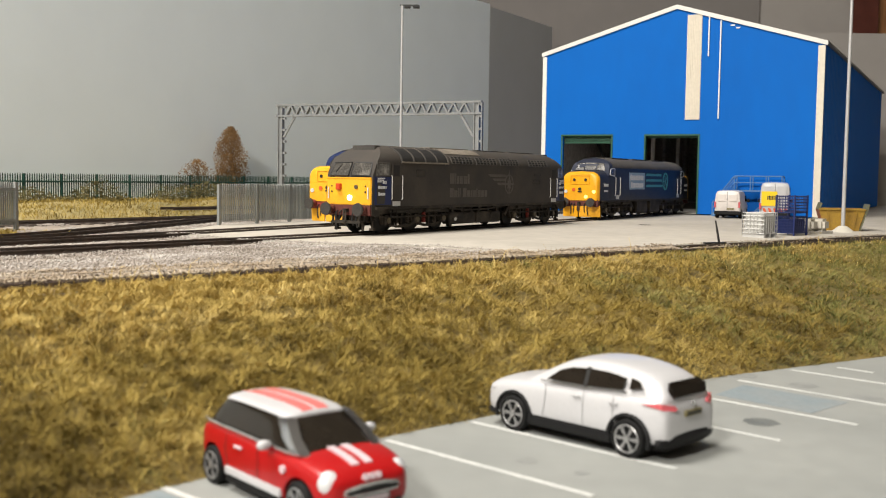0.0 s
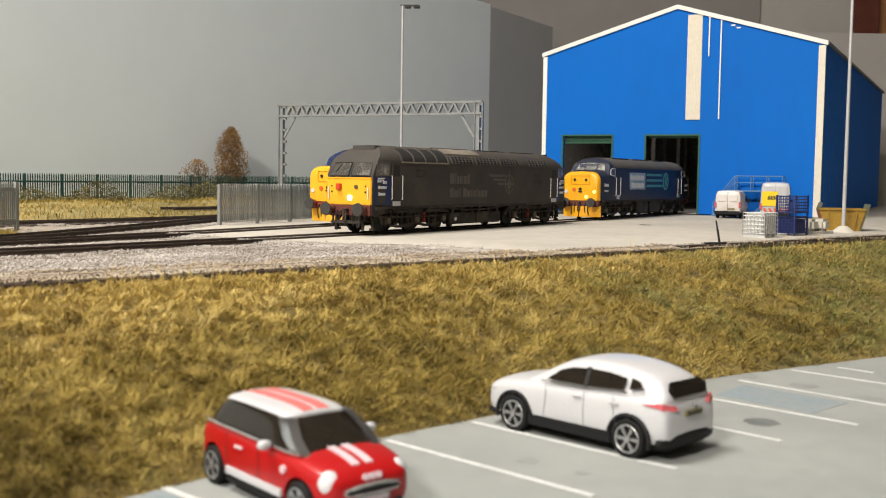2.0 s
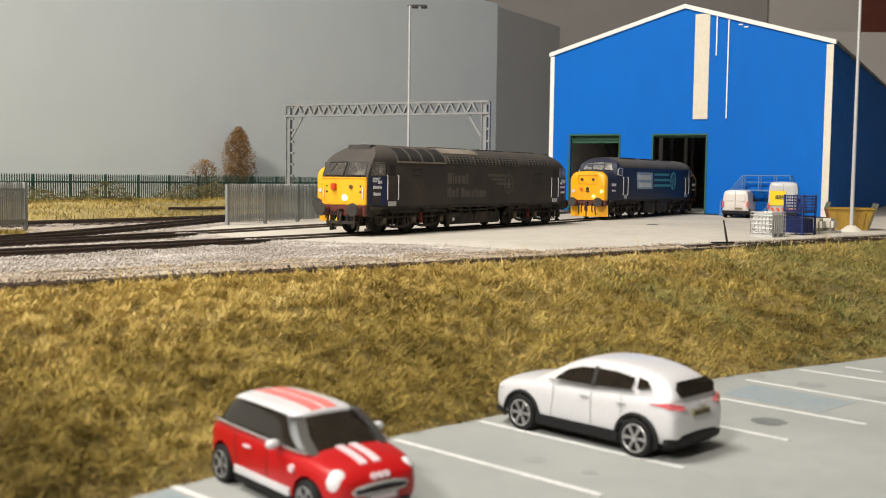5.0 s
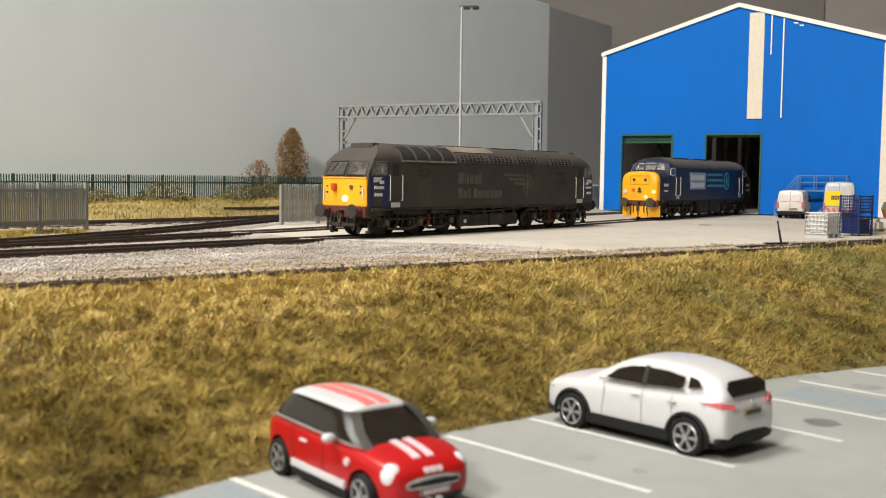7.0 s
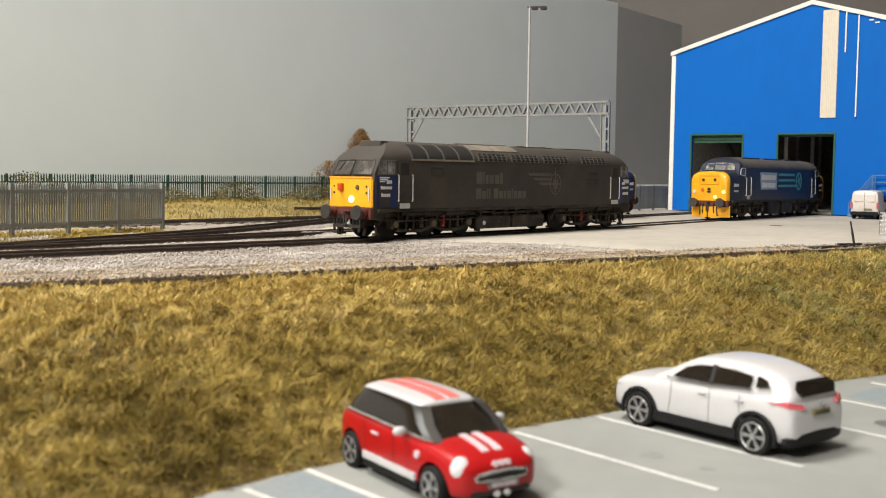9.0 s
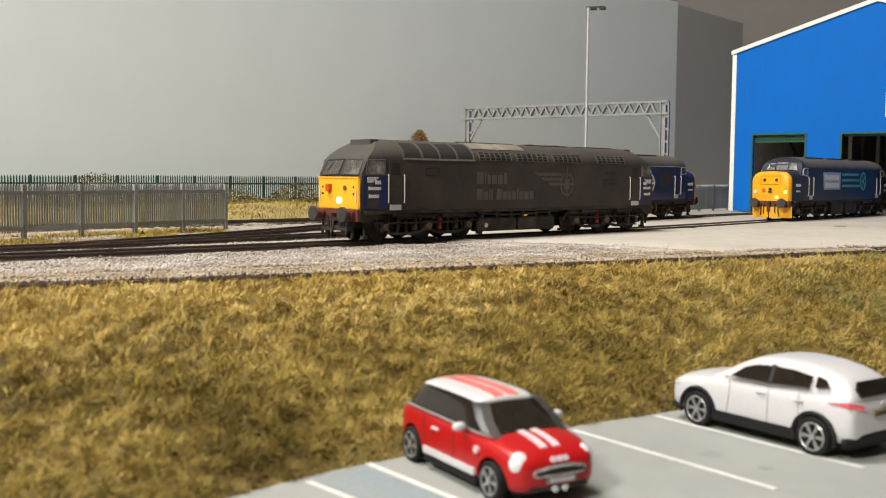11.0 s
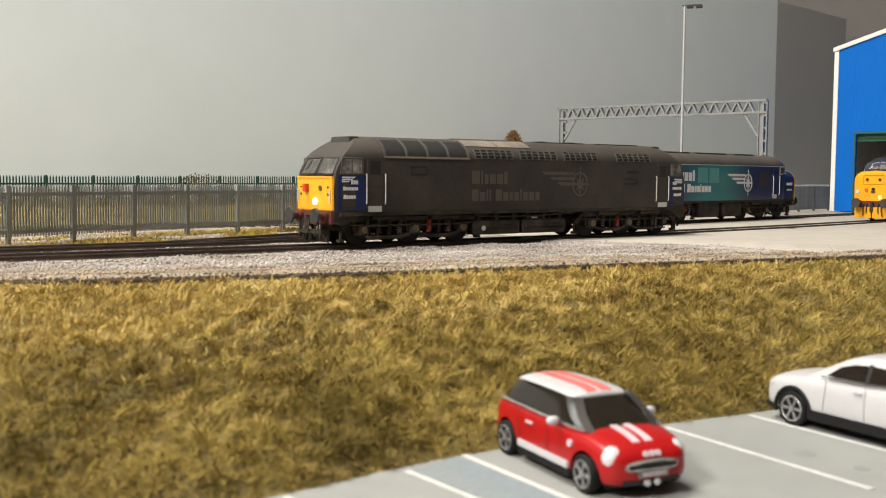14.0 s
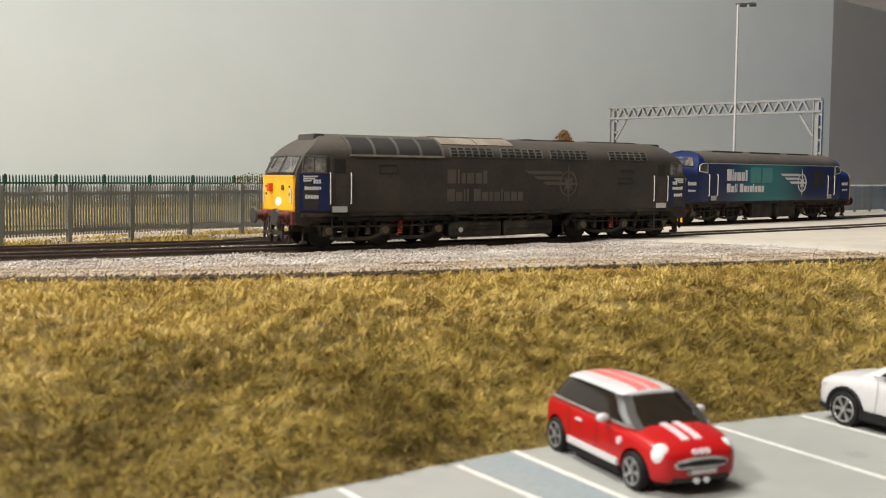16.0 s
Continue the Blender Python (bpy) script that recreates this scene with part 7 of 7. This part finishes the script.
def build_van(x, y, rz, L, W, H, label, tall):
    t = thing("panel_van", x, y, SLAB_Z, rz, label, "van", "parked vans")
    f, b = L / 2, -L / 2
    prof = lambda xx, zt, w: (xx, [(0, 0.3), (w * 0.92, 0.3), (w, 0.45), (w, 1.05), (w * 0.93, zt - 0.16), (w * 0.84, zt - 0.03), (0, zt)])
    w = W / 2
    rows = [prof(f, 0.85, w * 0.8), prof(f - 0.15, 1.05, w * 0.93), prof(f - 0.8, 1.2, w), prof(f - 1.5, H - 0.08, w), prof(0, H, w), prof(b + 0.15, H - 0.02, w), prof(b, H - 0.05, w * 0.97)]
    bm = hull(rows)
    part("body", shaped(bm, 1, arch_cutters(L * 0.6, 0.32, w)), M["vanwhite"] if not tall else M["carwhite"], t, "white van body", 32)
    bm = BM()
    box(bm, b + 0.4, f - 0.4, -w * 0.75, w * 0.75, 0.22, 0.6)
    part("underbody", bm, M["plastic"], t)
    bm = BM()
    box(bm, b - 0.08, b + 0.12, -w * 0.97, w * 0.97, 0.28, 0.52, 0.03)
    part("rear_bumper", bm, M["plastic"], t, "dark rear bumper")
    for s in (-1, 1):
        bm = BM()
        box(bm, b - 0.02, b + 0.08, min(s * w * 0.84, s * w * 0.99), max(s * w * 0.84, s * w * 0.99), 0.75, 1.15, 0.015)
        part("tail_lamp", bm, M["tail"], t, "red tail lamp")
        bm = BM()
        box(bm, b - 0.022, b + 0.03, min(s * 0.1, s * w * 0.72), max(s * 0.1, s * w * 0.72), 1.2 if not tall else 1.65, H - 0.32)
        part("door_panel", bm, M["carwhite"] if tall else M["vanwhite"], t, "blank pressed rear door panel")
        bm = BM()
        box(bm, f - 1.9, f - 1.25, min(s * w * 0.93, s * w * 0.985), max(s * w * 0.93, s * w * 0.985), 1.15, H - 0.4)
        part("side_window", bm, M["carglass"], t)
        bm = BM()
        box(bm, f - 1.3, f - 1.1, min(s * w, s * (w + 0.2)), max(s * w, s * (w + 0.2)), 1.1, 1.35, 0.03)
        part("door_mirror", bm, M["plastic"], t)
    bm = BM()
    box(bm, b - 0.015, b + 0.02, -0.012, 0.012, 0.55, H - 0.12)
    part("door_seam", bm, M["plate"], t)
    bm = BM()
    box(bm, b - 0.03, b, -0.48, 0.02, 0.62, 0.73)
    part("number_plate", bm, M["plateyellow"], t, "dull yellow plate")
    bm = BM()
    plate(bm, [(f - 0.72, -w * 0.8, 1.27), (f - 0.72, w * 0.8, 1.27), (f - 1.42, w * 0.72, H - 0.2), (f - 1.42, -w * 0.72, H - 0.2)], (-0.01, 0.03))
    part("windscreen", bm, M["carglass"], t, "dark windscreen")
    if tall:
        bm = BM()
        box(bm, b - 0.036, b - 0.022, -0.15, w * 0.86, 0.98, 1.95)
        p = part("yellow_panel", bm, M["signyellow"], t, "yellow panel with plain black bars")
        bm = BM()
        for i in range(6):
            box(bm, b - 0.045, b - 0.037, 0.42 - i * 0.1, 0.49 - i * 0.1, 1.38, 1.66)
        part("bars", bm, M["black"], p)
        for i in range(5):
            bm = BM()
            q = -w * 0.85 + i * 0.34
            plate(bm, [(b - 0.035, q, 0.56), (b - 0.035, q + 0.17, 0.56), (b - 0.035, q + 0.27, 0.82), (b - 0.035, q + 0.1, 0.82)], (-0.005, 0.005))
            part("chevron", bm, M["stripered"], t, "orange-red chevron bar")
    road_wheels(t, L * 0.6, W - 0.24, 0.32, 0.2, 6, M["plate"])


build_hatchback(-2.15, 15.73, math.degrees(math.atan2(-0.763, 0.646)))
build_crossover(2.97, 19.56, math.degrees(math.atan2(0.711, -0.703)))
build_van(20.55, 74.6, 66, 4.2, 1.8, 1.98, "small white panel van with plain rear doors, parked by the shed", False)
build_van(23.0, 72.6, 72, 5.6, 2.0, 2.6, "tall white van with a yellow rear panel, parked by the stillages", True)

# ---- what moves ----
LOCO_RUN = [(0.0, 0.506), (1.0, 0.519), (2.0, 0.534), (3.0, 0.55), (3.6, 0.56), (4.2, 0.69), (4.8, 1.12), (5.5, 2.018), (6.0, 2.819), (6.5, 3.665), (7.0, 4.493), (7.5, 5.357), (8.0, 6.188), (8.5, 7.019), (9.0, 7.876), (11.5, 12.201), (12.0, 13.061), (12.5, 13.872), (13.0, 14.709), (13.5, 15.591), (14.0, 16.43), (14.5, 17.269), (15.0, 18.093), (15.5, 18.949), (16.0, 19.794)]


def run_at(t):
    """How far the locomotive has come, on a smooth curve through the known times."""
    ts, ss = zip(*LOCO_RUN)
    i = max(0, min(len(ts) - 2, sum(q <= t for q in ts) - 1))
    slope = lambda k: (ss[min(k + 1, len(ss) - 1)] - ss[max(k - 1, 0)]) / (ts[min(k + 1, len(ts) - 1)] - ts[max(k - 1, 0)])
    h, a, b = ts[i + 1] - ts[i], slope(i), slope(i + 1)
    u = (t - ts[i]) / h
    return ss[i] * (1 + 2 * u) * (1 - u) ** 2 + ss[i + 1] * u * u * (3 - 2 * u) + h * u * (1 - u) * (a * (1 - u) - b * u)


def motions():
    times = [i * 0.25 for i in range(65)]
    rows = []
    for t in times:
        p, heading = main_line(run_at(t) - 9.69)
        rows.append((t, put(p.x, p.y, 0, heading)))
    walk(MAIN_LOCO, rows)
    for wheel, x, r in MAIN_WHEELS:
        walk(wheel, [(t, put(x, 0, r) @ pose(0, 0, 0, 0, math.degrees((run_at(t) - 0.506) / r), 0)) for t in times])


motions()
